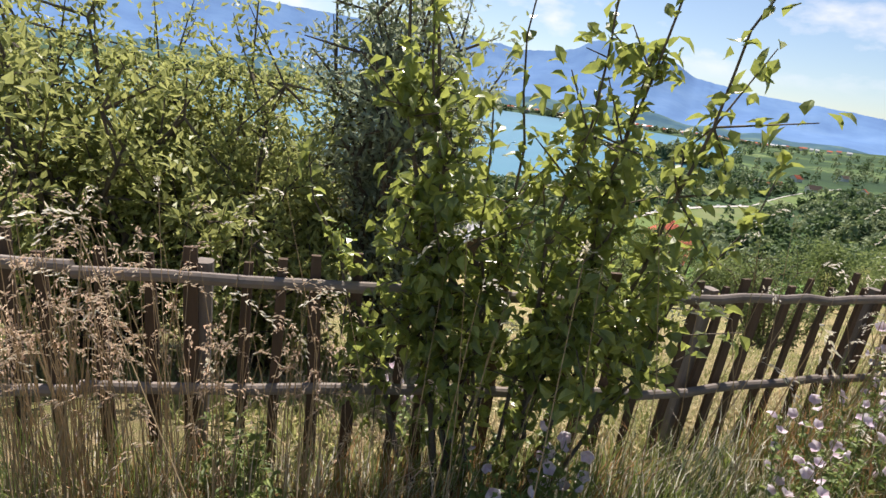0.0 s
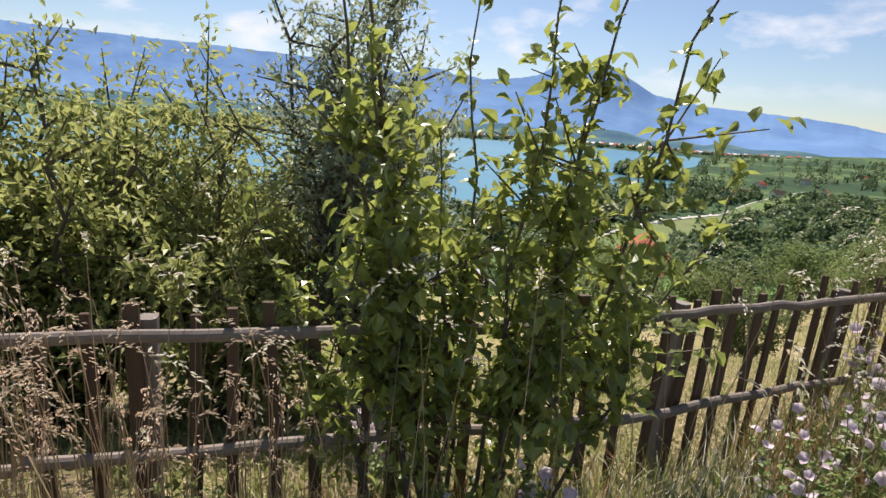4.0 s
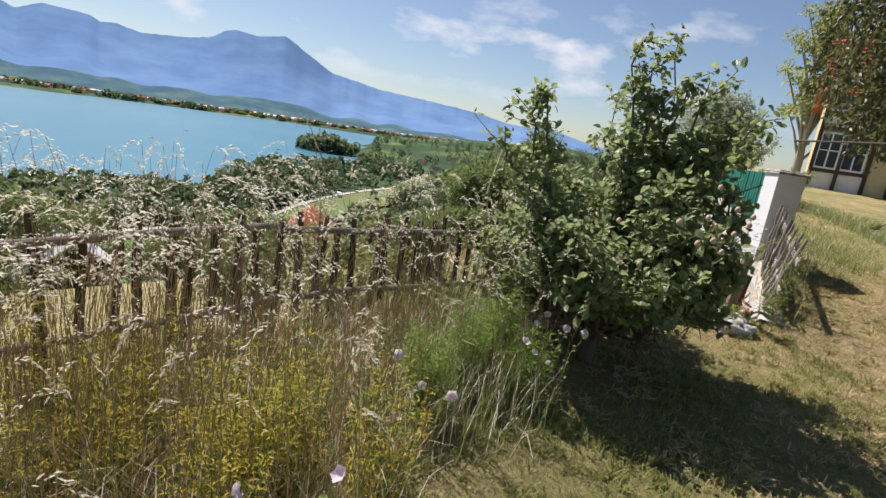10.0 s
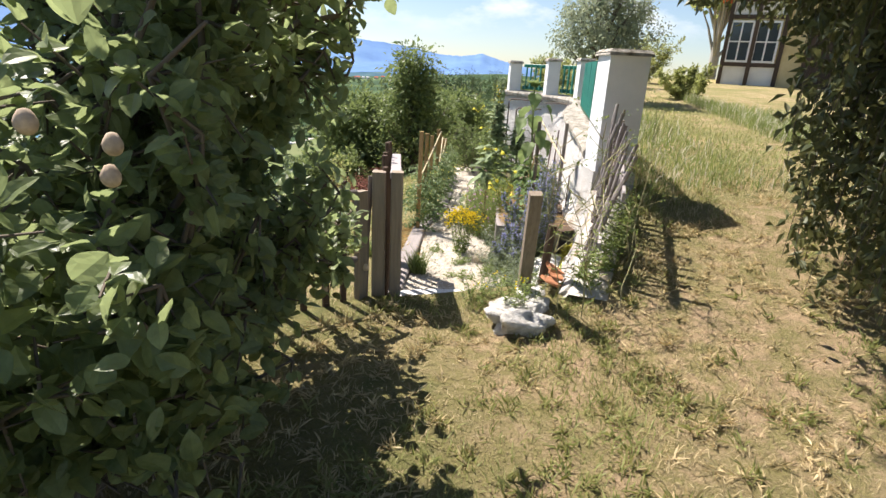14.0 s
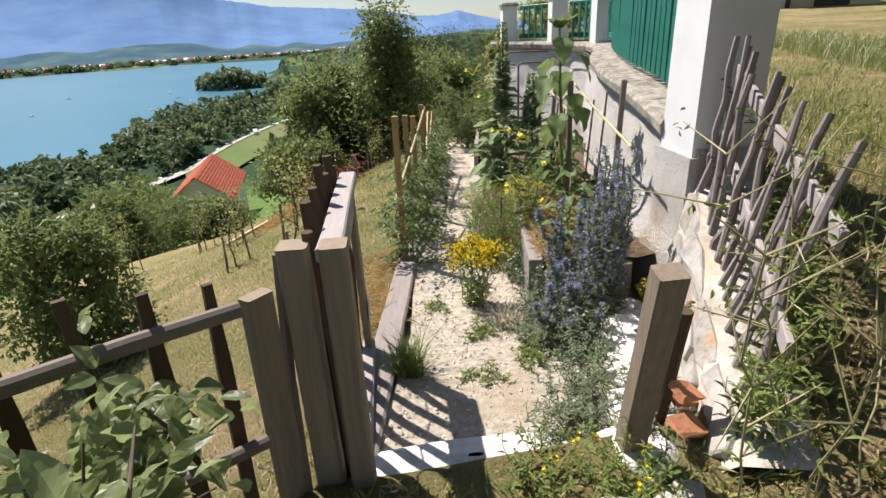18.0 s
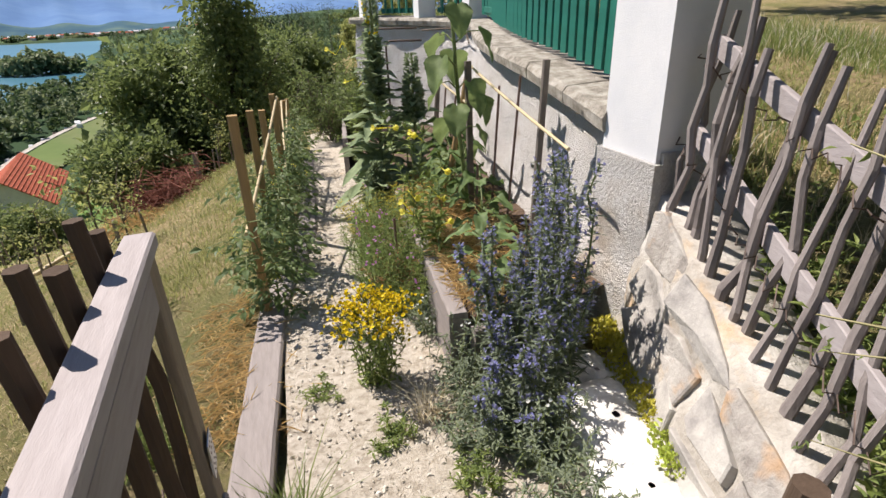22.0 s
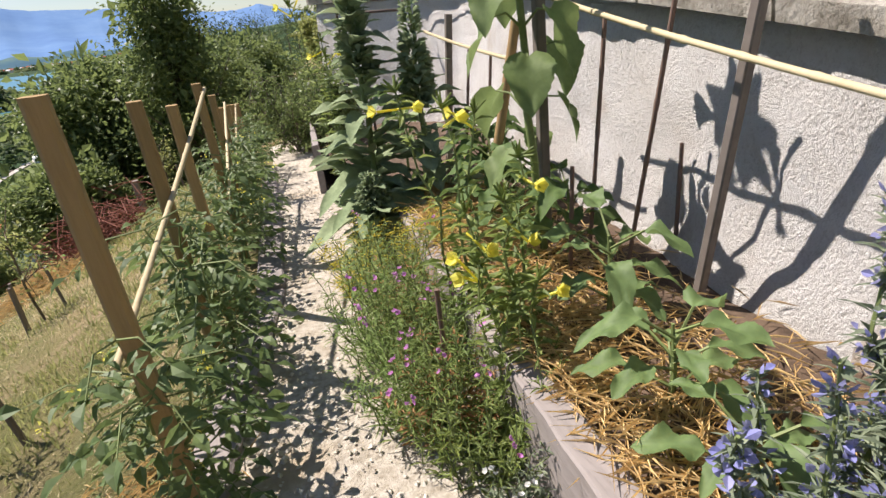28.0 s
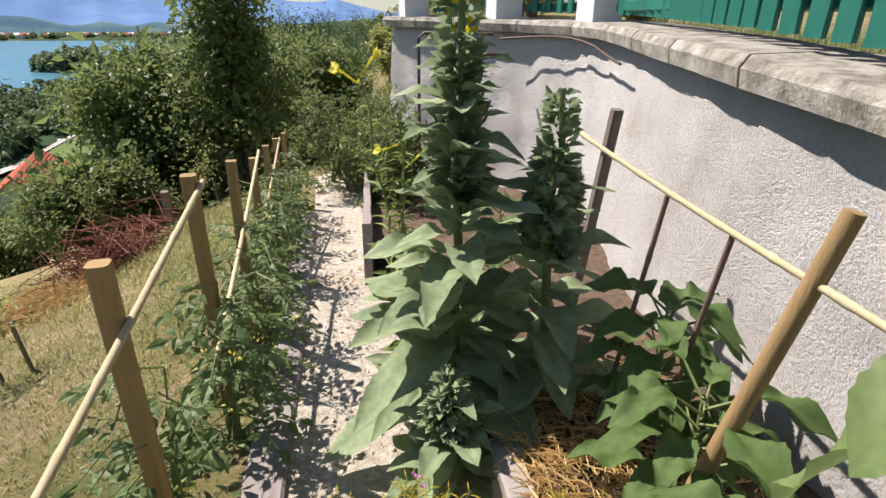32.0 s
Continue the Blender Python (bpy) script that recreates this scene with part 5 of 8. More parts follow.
def shrub(name, at, rx, ry, h, leaf, n, size, label, category="shrub", stems=9, upright=0.0, group="", width=0.5, fine=True):
    """Several stems from one root, each with side twigs that carry leaves."""
    t = thing(name, at, label, category, group)
    sb2, lb = Buf(), Buf()
    pos, dirs = [], []
    for i in range(stems):
        a = rng.uniform(0, 6.28)
        q = rng.uniform(0.25, 1.0)
        end = np.array([rx * q * math.cos(a), ry * q * math.sin(a), h * rng.uniform(0.7, 1.08) * (1 - 0.25 * q * (1 - upright))])
        p = wobble((0.06 * math.cos(a), 0.06 * math.sin(a), -0.05), end, 8, 0.025 * h)
        tube(sb2, p, np.linspace(0.012, 0.003, 8) * h, 5)
        for k in range(2, 8):
            for _ in range(3):
                d = rand_dirs(1, 0.4 + upright)[0]
                L = rng.uniform(0.10, 0.30) * h * (1 - 0.5 * upright)
                e = p[k] + d * L
                tube(sb2, [p[k], (p[k] + e) / 2 + d * 0.01, e], [0.004 * h, 0.003 * h, 0.0012 * h], 4, cap=False)
                pos.append((p[k], e))
    m = n // len(pos) + 1
    A = np.repeat(np.array([q[0] for q in pos]), m, 0)
    B = np.repeat(np.array([q[1] for q in pos]), m, 0)
    u = rng.uniform(0.15, 1.1, (len(A), 1))
    c = A + (B - A) * u + rng.normal(size=A.shape) * 0.022 * h
    d = unit(unit(B - A) * 0.5 + rand_dirs(len(A), 0.1))
    leaves(lb, c, d, rand_dirs(len(A), 1.5), size * rng.uniform(0.6, 1.25, len(A)), size * width * rng.uniform(0.7, 1.2, len(A)), 0, 0.2, 0.25, fine)
    part("stem", sb2, "bark", t)
    part("foliage", lb, leaf, t)
    return t


# shrubs below the fence near the start
shrub("hedge_shrub", (-9.0, -6.6, gz(-9.0, -6.6)), 1.5, 1.6, 2.7, "bushleaf", 22000, 0.075, "dense light green shrub behind the picket fence", stems=26, group="shrubs behind the fence")
shrub("hedge_shrub", (-9.1, -5.3, gz(-9.1, -5.3)), 1.5, 1.4, 2.65, "bushleaf", 18000, 0.075, "dense light green shrub behind the picket fence", stems=22, group="shrubs behind the fence")
shrub("hedge_shrub", (-8.1, -5.8, gz(-8.1, -5.8)), 0.9, 0.9, 1.7, "bushleaf", 12000, 0.07, "dense light green shrub behind the picket fence", stems=16, group="shrubs behind the fence")
shrub("willow_shrub", (-7.8, -4.75, gz(-7.8, -4.75)), 0.75, 0.8, 3.1, "willow", 16000, 0.075, "tall grey-green upright shrub behind the fence", stems=18, upright=0.8, width=0.38)
shrub("willow_shrub", (-8.5, -4.0, gz(-8.5, -4.0)), 0.7, 0.7, 2.8, "willow", 10000, 0.075, "tall grey-green upright shrub behind the fence", stems=12, upright=0.8, width=0.38)
shrub("slope_shrub", (-7.0, -1.8, gz(-7.0, -1.8)), 1.0, 1.0, 1.6, "orchard", 4000, 0.07, "dark green shrub on the slope below the fence", stems=10, group="slope shrubs")
shrub("slope_shrub", (-5.6, 1.5, gz(-5.6, 1.5)), 1.1, 1.1, 1.7, "orchard", 5000, 0.07, "dark green shrub on the slope below the fence", stems=12, group="slope shrubs")
shrub("slope_shrub", (-3.6, -0.6, gz(-3.6, -0.6)), 0.7, 0.7, 1.1, "bushleaf", 3000, 0.06, "light green shrub on the slope below the fence", stems=10, group="slope shrubs")
shrub("path_shrub", (0.92, 7.9, gz(0.92, 7.9)), 0.55, 0.7, 1.15, "orchard", 5200, 0.055, "leafy shrub at the end of the wall", stems=14)
shrub("path_shrub", (1.02, 6.3, 0.0), 0.22, 0.55, 0.85, "orchard", 3500, 0.05, "leafy shrub in the far raised bed", stems=10)

# young pear tree in front of the fence
pear = thing("pear_tree", (-5.72, -6.38, gz(-5.72, -6.38)), "young multi-stemmed pear tree with glossy leaves before the fence", "tree")
tb, lb = Buf(), Buf()
along = np.array([0.74, 0.67, 0.0])
stems = [(-0.72, 1.25, 0.9), (-0.55, 2.25, 1.6), (-0.38, 1.75, 1.3), (-0.22, 2.30, 1.6), (-0.05, 1.9, 1.3), (0.12, 2.05, 1.6), (0.28, 2.35, 1.7), (0.42, 1.75, 1.3), (0.62, 2.45, 1.75), (0.75, 1.45, 1.0), (-0.15, 1.5, 1.1), (0.35, 1.4, 1.0), (-0.6, 1.6, 1.2), (0.55, 1.2, 0.9)]
P, D, S = [], [], []
for k, (o, h, dense) in enumerate(stems):
    off = along * o * 0.25 + np.array([0.03, -0.03, 0]) * rng.normal()
    end = along * o * (1.25 if o > 0.5 else 1.0) + np.array([rng.normal() * 0.08, rng.normal() * 0.08, h])
    p = wobble((*off[:2], -0.1), end, 12, 0.02)
    tube(tb, p, np.linspace(0.015 if k < 4 else 0.010, 0.0025, 12), 6)
    for j in range(2, 12):
        for _ in range(5 if 0.5 < p[j][2] < dense else 0):
            d = rand_dirs(1, 0.5)[0]
            e = p[j] + d * rng.uniform(0.08, 0.30)
            tube(tb, [p[j], e], [0.004, 0.0018], 4, cap=False)
            q = rng.uniform(0.1, 1.1, 12)[:, None]
            P.append(p[j] + (e - p[j]) * q + rng.normal(size=(12, 3)) * 0.02)
            D.append(unit(d * 0.5 + rand_dirs(12, -0.25)))
        q = rng.uniform(-0.5, 0.5, 7)[:, None]
        P.append(p[j] + (p[min(j + 1, 11)] - p[j]) * q + rng.normal(size=(7, 3)) * 0.008)
        D.append(unit(rand_dirs(7, 0.5)))
P, D = np.concatenate(P), np.concatenate(D)
leaves(lb, P, D, rand_dirs(len(P), 1.4), rng.uniform(0.04, 0.078, len(P)), rng.uniform(0.025, 0.047, len(P)), 0, 0.22, 0.3)
part("stem", tb, "bark", pear, smooth=True)
part("foliage", lb, "pear", pear)

# quince tree with broad leaves and pale fruit
QX, QY = -1.42, -1.86


def in_walk(x, y, z):
    """The room of the walk beside the tree, into which no twig hangs."""
    clear = np.interp(y, [-3.6, -3.2, -2.9, -2.6, -2.35, -2.1, -1.7, -1.3], [1.3, 1.05, 0.80, 0.56, 0.50, 0.56, 0.58, 0.42])
    mid = np.interp(y, [-3.8, -3.3, -2.77, -1.6], [-0.62, -0.32, -0.19, -0.15])
    return (np.abs(x - mid) < clear) & (z > 0.6) & (z < np.where(y > -1.95, 1.93, 2.12))


def crown_top(x, y):
    """The crown stands high over the east side and low over the west and south."""
    high = np.interp(x, [-0.9, -0.25, 0.05, 0.5, 0.9], [1.25, 1.42, 2.0, 1.95, 1.55])
    return float(min(high, np.interp(y, [-0.85, -0.4, 0.1], [1.05, 1.40, 2.2])))


quince = thing("quince_tree", (QX, QY, gz(QX, QY)), "low spreading quince tree with dark leaves and pale downy fruit", "tree")
qz = gz(QX, QY)
tb, lb = Buf(), Buf()
P, D = [], []
limbs = []
for i in range(100):
    a = i * 2.399 + rng.normal() * 0.2
    q = math.sqrt(rng.uniform(0.15, 1.0))
    c, s2 = math.cos(a), math.sin(a)
    c, s2 = math.copysign(abs(c) ** 0.75, c), math.copysign(abs(s2) ** 0.75, s2)
    end = np.array([0.86 * q * c, (0.84 if s2 < 0 else 1.05) * q * s2, 0.0])
    top = crown_top(end[0], end[1])
    if end[0] > np.interp(end[1], [0.2, 0.65, 1.05], [0.86, 0.62, 0.45]):
        end[0] *= 0.6
    end[2] = 0.42 + (top - 0.42) * rng.uniform(0, 1) ** 0.8
    limbs.append(wobble((0.05 * c, 0.05 * s2, 0.3), end, 8, 0.05))
# upright shoots
for ex, ey, ez in ((0.0, 0.35, 2.40), (0.1, 0.3, 2.2), (0.22, 0.25, 2.3), (-0.68, 0.1, 1.95), (-0.72, 0.05, 1.75), (0.35, 0.2, 2.15), (0.45, 0.0, 2.05), (0.1, 0.4, 2.1), (-0.88, -0.25, 1.5), (0.75, -0.6, 1.0), (0.8, -0.5, 1.4), (0.8, -0.45, 1.65), (0.6, -0.3, 1.8), (0.7, -0.15, 1.9)):
    limbs.append(wobble((ex * 0.3, ey * 0.3, 0.6), (ex, ey, ez), 9, 0.04))
# boughs that reach over the walk, and low ones beside the gate
for ex, ey, ez in ((0.85, 0.35, 1.78), (1.1, 0.6, 1.76), (1.25, 0.85, 1.74), (0.95, 0.75, 1.8), (1.2, 1.0, 1.72), (0.8, 0.9, 1.78), (1.0, 1.15, 1.75), (0.7, 0.1, 1.85)):
    limbs.append(wobble((ex * 0.25, ey * 0.25, 1.25), (ex, ey, ez), 11, 0.03))
for ex, ey, ez in ((0.86, 1.11, 0.80), (0.70, 1.36, 0.66), (0.74, 0.96, 0.62), (0.54, 1.46, 0.62), (0.40, 1.26, 0.75), (0.66, 1.21, 0.60), (0.20, 1.31, 0.60), (0.30, 1.01, 0.90), (0.86, 0.56, 1.02), (0.82, 0.41, 0.95)):
    limbs.append(wobble((0.25, 0.4, 0.5), (ex, ey, ez), 11, 0.02))
for p in limbs:
    free = ~in_walk(p[:, 0] + QX, p[:, 1] + QY, p[:, 2] + qz)
    n = len(p) if free.all() else int(np.argmin(free))
    if n < 4:
        continue
    p = p[:n]
    tube(tb, p, np.linspace(0.022, 0.004, n), 6)
    for j in range(2, n):
        for _ in range(4):
            d = rand_dirs(1, 0.15)[0]
            e = p[j] + d * rng.uniform(0.10, 0.22)
            if in_walk(e[0] + QX, e[1] + QY, e[2] + qz):
                continue
            tube(tb, [p[j], e], [0.005, 0.002], 4, cap=False)
            q = rng.uniform(0.1, 1.15, 10)[:, None]
            P.append(p[j] + (e - p[j]) * q + rng.normal(size=(10, 3)) * 0.022)
            D.append(unit(d * 0.6 + rand_dirs(10, -0.1)))
tube(tb, [(0, 0, -0.1), (0.02, 0.0, 0.3), (0.0, 0.03, 0.7)], [0.07, 0.06, 0.045], 9)
# a long shoot that hangs towards the walk
shoot = np.array([(-0.62, -2.35, 2.1), (-0.40, -2.85, 2.12), (-0.36, -3.05, 1.95), (-0.39, -3.07, 1.88), (-0.45, -3.09, 1.82), (-0.50, -3.11, 1.75), (-0.54, -3.12, 1.72)]) - np.array([QX, QY, qz])
tube(tb, shoot, np.linspace(0.006, 0.002, 7), 5)
P, D = np.concatenate(P), np.concatenate(D)
keep = P[:, 2] > np.where(P[:, 1] < -0.2, 0.55 + 0.2 * np.clip(-P[:, 0], 0, 1), 0.34)
# the walk passes close by: no leaf hangs into it
keep &= ~in_walk(P[:, 0] + QX, P[:, 1] + QY, P[:, 2] + qz)
P, D = P[keep], D[keep]
broad(lb, P, D, unit(rand_dirs(len(P), 2.0)), rng.uniform(0.040, 0.074, len(P)), rng.uniform(0.030, 0.052, len(P)), 0, "oval", 0.25, 0.14, 0.05)
q = shoot[[3, 4, 6]]
broad(lb, q, [(0.1, 0.1, -1), (-0.3, 0.1, -0.9), (-0.9, 0.1, -0.3)], (0, -1, 0.2), (0.07, 0.06, 0.05), (0.042, 0.036, 0.03), 0)
broad(lb, shoot[[6]], [(-0.9, 0.1, -0.1)], (0, -1, 0.4), (0.05,), (0.03,), 1)
part("trunk", tb, "bark", quince, smooth=True)
part("foliage", lb, ["quince", "goldweed"], quince)
FRUIT = [(-1.28, -2.67, 1.55), (-1.13, -2.67, 1.6), (-1.09, -2.69, 1.56), (-1.08, -2.69, 1.48), (-0.96, -2.65, 1.53), (-1.01, -2.67, 1.42), (-1.45, -2.69, 1.28), (-1.16, -2.69, 1.45), (-0.9, -2.49, 1.66), (-0.79, -2.47, 1.63), (-0.8, -2.47, 1.58), (-1.02, -2.47, 1.77), (-1.6, -2.63, 1.5), (-1.75, -2.53, 1.3), (-0.56, -0.78, 0.8), (-0.76, -0.84, 0.7), (-0.62, -0.68, 0.86)]
for e in FRUIT:
    e = np.array(e) - np.array([QX, QY, qz])
    fb = Buf()
    r = rng.uniform(0.015, 0.0185)
    th = np.linspace(0.05, np.pi - 0.05, 8)
    V = [e + np.array([0, 0, -0.01]) + r * np.array([math.sin(t) * math.cos(f) * (1 + 0.06 * math.cos(5 * f)), math.sin(t) * math.sin(f), 1.12 * math.cos(t) + 0.22 * (t < 0.5)]) for t in th for f in np.linspace(0, 6.283, 10, endpoint=False)]
    fb.add(V, [(i * 10 + j, (i + 1) * 10 + j, (i + 1) * 10 + (j + 1) % 10, i * 10 + (j + 1) % 10) for i in range(7) for j in range(10)])
    part("fruit", fb, "fruit", quince, smooth=True)

# weeping tree on the right
weep = thing("weeping_tree", (2.65, -0.85, gz(2.65, -0.85)), "weeping tree with long curtains of small dark leaves", "tree")
tb, lb = Buf(), Buf()
tube(tb, wobble((0, 0, -0.2), (0.1, 0.1, 3.6), 7, 0.05), np.linspace(0.15, 0.07, 7), 10)
P, D = [], []
for i in range(920):
    a = rng.uniform(0, 6.28)
    r = 1.93 * rng.uniform(0.02, 1.0) ** 0.66 * rng.choice([1.0, 1.0, 1.0, 1.12])
    top = np.array([r * math.cos(a), r * math.sin(a), 5.0 - 0.28 * r * r + rng.normal() * 0.25])
    low = float(np.interp(r, [0, 0.8, 0.95, 1.1, 1.7, 2.0], [0.5, 0.12, 0.8, 1.5, 1.72, 2.0])) + rng.exponential(0.35)
    if top[2] - low < 0.3:
        continue
    n = 9
    t = np.linspace(0, 1, n)[:, None]
    p = top * (1 - t) + np.array([top[0] * 1.03, top[1] * 1.03, low]) * t
    p[:, :2] += np.cumsum(rng.normal(size=(n, 2)) * 0.025, 0)
    tube(tb, p, np.linspace(0.005, 0.002, n), 4, cap=False)
    if i % 9 == 0:
        tube(tb, [(0.05, 0.05, rng.uniform(2.2, 3.5)), top * 0.55 + np.array([0, 0, 1.9]), top], [0.05, 0.03, 0.008], 5, cap=False)
    m = int(42 * (top[2] - low))
    u = rng.uniform(0, n - 1.001, m)
    k = u.astype(int)
    c = p[k] + (p[k + 1] - p[k]) * (u - k)[:, None]
    P.append(c + rng.normal(size=(m, 3)) * 0.035)
    D.append(unit(rand_dirs(m, -0.9)))
P, D = np.concatenate(P), np.concatenate(D)
leaves(lb, P, D, rand_dirs(len(P), 0.8), rng.uniform(0.05, 0.095, len(P)), rng.uniform(0.028, 0.052, len(P)), 0, 0.2, 0.2, True)
part("trunk", tb, "bark", weep, smooth=True)
part("curtain_foliage", lb, "weeping", weep)

tree("pollard_tree", (4.2, 10.6, gz(4.2, 10.6)), 2.6, 1.05, "willow", nclump=120, per=70, size=0.075, trunk_h=0.42, label="round grey-green pollard tree beyond the wall", group="", squash=0.5)
tree("birch_tree", (18.3, 31.7, gz(18.3, 31.7)), 13.2 - gz(18.3, 31.7), 1.9, "bushleaf", "bark_pale", nclump=80, per=60, size=0.22, label="tall light tree beside the gabled house")
tree("garden_tree", (9.5, 8.5, gz(9.5, 8.5)), 6.0, 2.2, "weeping", nclump=90, per=70, size=0.14, label="dark leafy tree beside the house", group="trees by the house")
tree("garden_tree", (7.4, 3.4, gz(7.4, 3.4)), 5.0, 2.0, "weeping", nclump=90, per=70, size=0.12, label="dark leafy tree beside the house", group="trees by the house")

# shrubs that close the upper terrace
for x, y, h, r, mt in ((4.6, 15.5, 1.3, 1.3, "bushleaf"), (6.8, 16.5, 1.5, 1.4, "bushleaf"), (3.4, 18.0, 1.4, 1.5, "orchard"), (8.6, 19.0, 1.8, 1.6, "bushleaf"), (5.6, 21.0, 1.8, 1.8, "orchard"), (2.6, 13.5, 0.9, 0.9, "bushleaf"), (7.0, 11.5, 0.9, 0.9, "bushleaf")):
    shrub("terrace_shrub", (x, y, gz(x, y)), r, r, h, mt, 4200, 0.10, "leafy shrub at the back of the upper terrace", stems=12, group="terrace shrubs")

# ---- buildings ----
def house(name, at, rz, w, d, h, ridge, wallm, roofm, label, windows=(), over=0.5, group=""):
    """A gabled house: walls, two roof slopes, windows with frames."""
    t = thing(name, at, label, "house", group, rz)
    b = Buf()
    V = [(-w / 2, -d / 2, -1), (w / 2, -d / 2, -1), (w / 2, d / 2, -1), (-w / 2, d / 2, -1), (-w / 2, -d / 2, h), (w / 2, -d / 2, h), (w / 2, d / 2, h), (-w / 2, d / 2, h), (0, -d / 2, ridge - 0.1), (0, d / 2, ridge - 0.1)]
    b.add(V, [(0, 1, 5, 4), (1, 2, 6, 5), (2, 3, 7, 6), (3, 0, 4, 7)])
    b.add(V, [(4, 5, 8), (6, 7, 9)])
    part("wall", b, wallm, t)
    for s in (-1, 1):
        b = Buf()
        k = over * (ridge - h) / (w / 2)
        V = [(0, -d / 2 - over, ridge), (s * (w / 2 + over), -d / 2 - over, h - k), (s * (w / 2 + over), d / 2 + over, h - k), (0, d / 2 + over, ridge)]
        V += [(x, y, z - 0.12) for x, y, z in V]
        b.add(V, [(0, 1, 2, 3), (7, 6, 5, 4), (0, 4, 5, 1), (1, 5, 6, 2), (2, 6, 7, 3), (3, 7, 4, 0)])
        r = part("roof", b, roofm, t)
        if roofm == "rooftile":
            rb = Buf()
            n = 14
            for i in range(1, n):
                f = i / n
                x, z = s * (w / 2 + over) * f, ridge + (h - k - ridge) * f
                box(rb, (x - 0.03, -d / 2 - over, z), (x + 0.03, d / 2 + over, z + 0.06))
            part("tile_course", rb, roofm, r)
    for face, u, z, ww, hh in windows:
        win = Buf()
        if face == "s":
            box(win, (u - ww / 2, -d / 2 - 0.04, z), (u + ww / 2, -d / 2 + 0.05, z + hh))
        elif face == "w":
            box(win, (-w / 2 - 0.04, u - ww / 2, z), (-w / 2 + 0.05, u + ww / 2, z + hh))
        wo = part("window", win, "glass", t)
        fb = Buf()
        for a0, a1, z0, z1 in ((-ww / 2 - 0.08, -ww / 2, z - 0.08, z + hh + 0.08), (ww / 2, ww / 2 + 0.08, z - 0.08, z + hh + 0.08), (-0.03, 0.03, z, z + hh), (-ww / 2, ww / 2, z + hh, z + hh + 0.08), (-ww / 2, ww / 2, z - 0.08, z), (-ww / 2, ww / 2, z + hh * 0.5 - 0.025, z + hh * 0.5 + 0.025)):
            if face == "s":
                box(fb, (u + a0, -d / 2 - 0.08, z0), (u + a1, -d / 2 + 0.02, z1))
            else:
                box(fb, (-w / 2 - 0.08, u + a0, z0), (-w / 2 + 0.02, u + a1, z1))
        part("window_frame", fb, "white", wo)
    return t


x, y = -25.6, 66.5
z = gz(x, y)
house("farmhouse", (x, y, z), 10, 7.0, 13.5, -14.9 - z, -12.2 - z, "render", "rooftile", "white house with a long red tiled roof in the valley", [("s", -1.5, max(0.4, -18.2 - z), 1.0, 1.2), ("s", 1.5, max(0.4, -18.2 - z), 1.0, 1.2)], 0.45)
x, y = -30.9, 28.7
z = gz(x, y)
house("barn", (x, y, z), 52, 5.5, 6.4, -10.9 - z, -9.1 - z, "timber", "greyroof", "low barn with a pale grey roof below the fence", [], 0.5)
for a, d in ((52, 180), (46, 150), (8, 620), (5, 640), (6.5, 760), (3, 900), (-1, 1100), (1.5, 700), (9.5, 600), (-4, 1300), (-6, 1000)):
    x, y, z = polar(a, d)
    house("village_house", (x, y, z), rng.uniform(0, 180), rng.uniform(8, 11), rng.uniform(9, 13), 4.5, 8.0, "render", "rooftile" if rng.uniform() < 0.6 else "timber", "small white village house in the valley", [("s", -2, 1.5, 1.2, 1.4), ("s", 2, 1.5, 1.2, 1.4)], 0.7, "village houses")
# houses on the far shore, a few pixels each
vb = Buf()
for _ in range(210):
    a = rng.uniform(3, 62)
    d = float(np.interp(a, [3, 10, 20, 40, 62], [2250, 2200, 2140, 1860, 1640])) + rng.uniform(5, 160)
    x, y = -math.sin(radians(a)) * d, math.cos(radians(a)) * d
    z = max(gz(x, y), -57) + (d - 2100) * 0.0
    w2, h2 = rng.uniform(8, 15), rng.uniform(6, 9)
    box(vb, (x - w2 / 2, y - w2 / 2, z - 3), (x + w2 / 2, y + w2 / 2, z + h2), 0)
    V = [(x - w2 * 0.6, y - w2 * 0.6, z + h2), (x + w2 * 0.6, y - w2 * 0.6, z + h2), (x + w2 * 0.6, y + w2 * 0.6, z + h2), (x - w2 * 0.6, y + w2 * 0.6, z + h2), (x - w2 * 0.6, y, z + h2 + 4), (x + w2 * 0.6, y, z + h2 + 4)]
    s = 1 if rng.uniform() < 0.4 else 2
    vb.add(V, [(0, 1, 5, 4), (2, 3, 4, 5)], s)
    vb.add(V, [(1, 2, 5), (3, 0, 4)], s)
tagged(part("far_shore_village", vb, ["render", "rooftile", "greyroof"]), "scattered village houses along the far shore", "village", kind="stuff")

# the half-timbered house at the top of the garden
HX, HY, HR = 18.4, 21.6, 61.4
hz = gz(12.8, 20.7)
gab = house("gabled_house", (HX, HY, hz), HR, 7.0, 9.0, 6.6 - hz, 9.3 - hz, "ochre", "rooftile", "half-timbered house with a red tiled roof and ochre wall", [("w", 3.95, 1.0, 0.75, 1.5), ("w", 2.95, 1.0, 0.75, 1.5), ("w", 3.95, 3.6, 0.75, 1.2), ("w", 2.95, 3.6, 0.75, 1.2)], 0.5)
for u0, u1, z0, z1 in ((2.35, 4.5, -0.6, 0.9), (2.35, 4.5, 2.7, 3.4), (2.35, 4.5, 5.0, 6.5 - hz)):
    b = Buf(); box(b, (-3.53, u0, z0), (-3.49, u1, z1)); part("plaster_panel", b, "render", gab, "cream plaster panel between timbers")
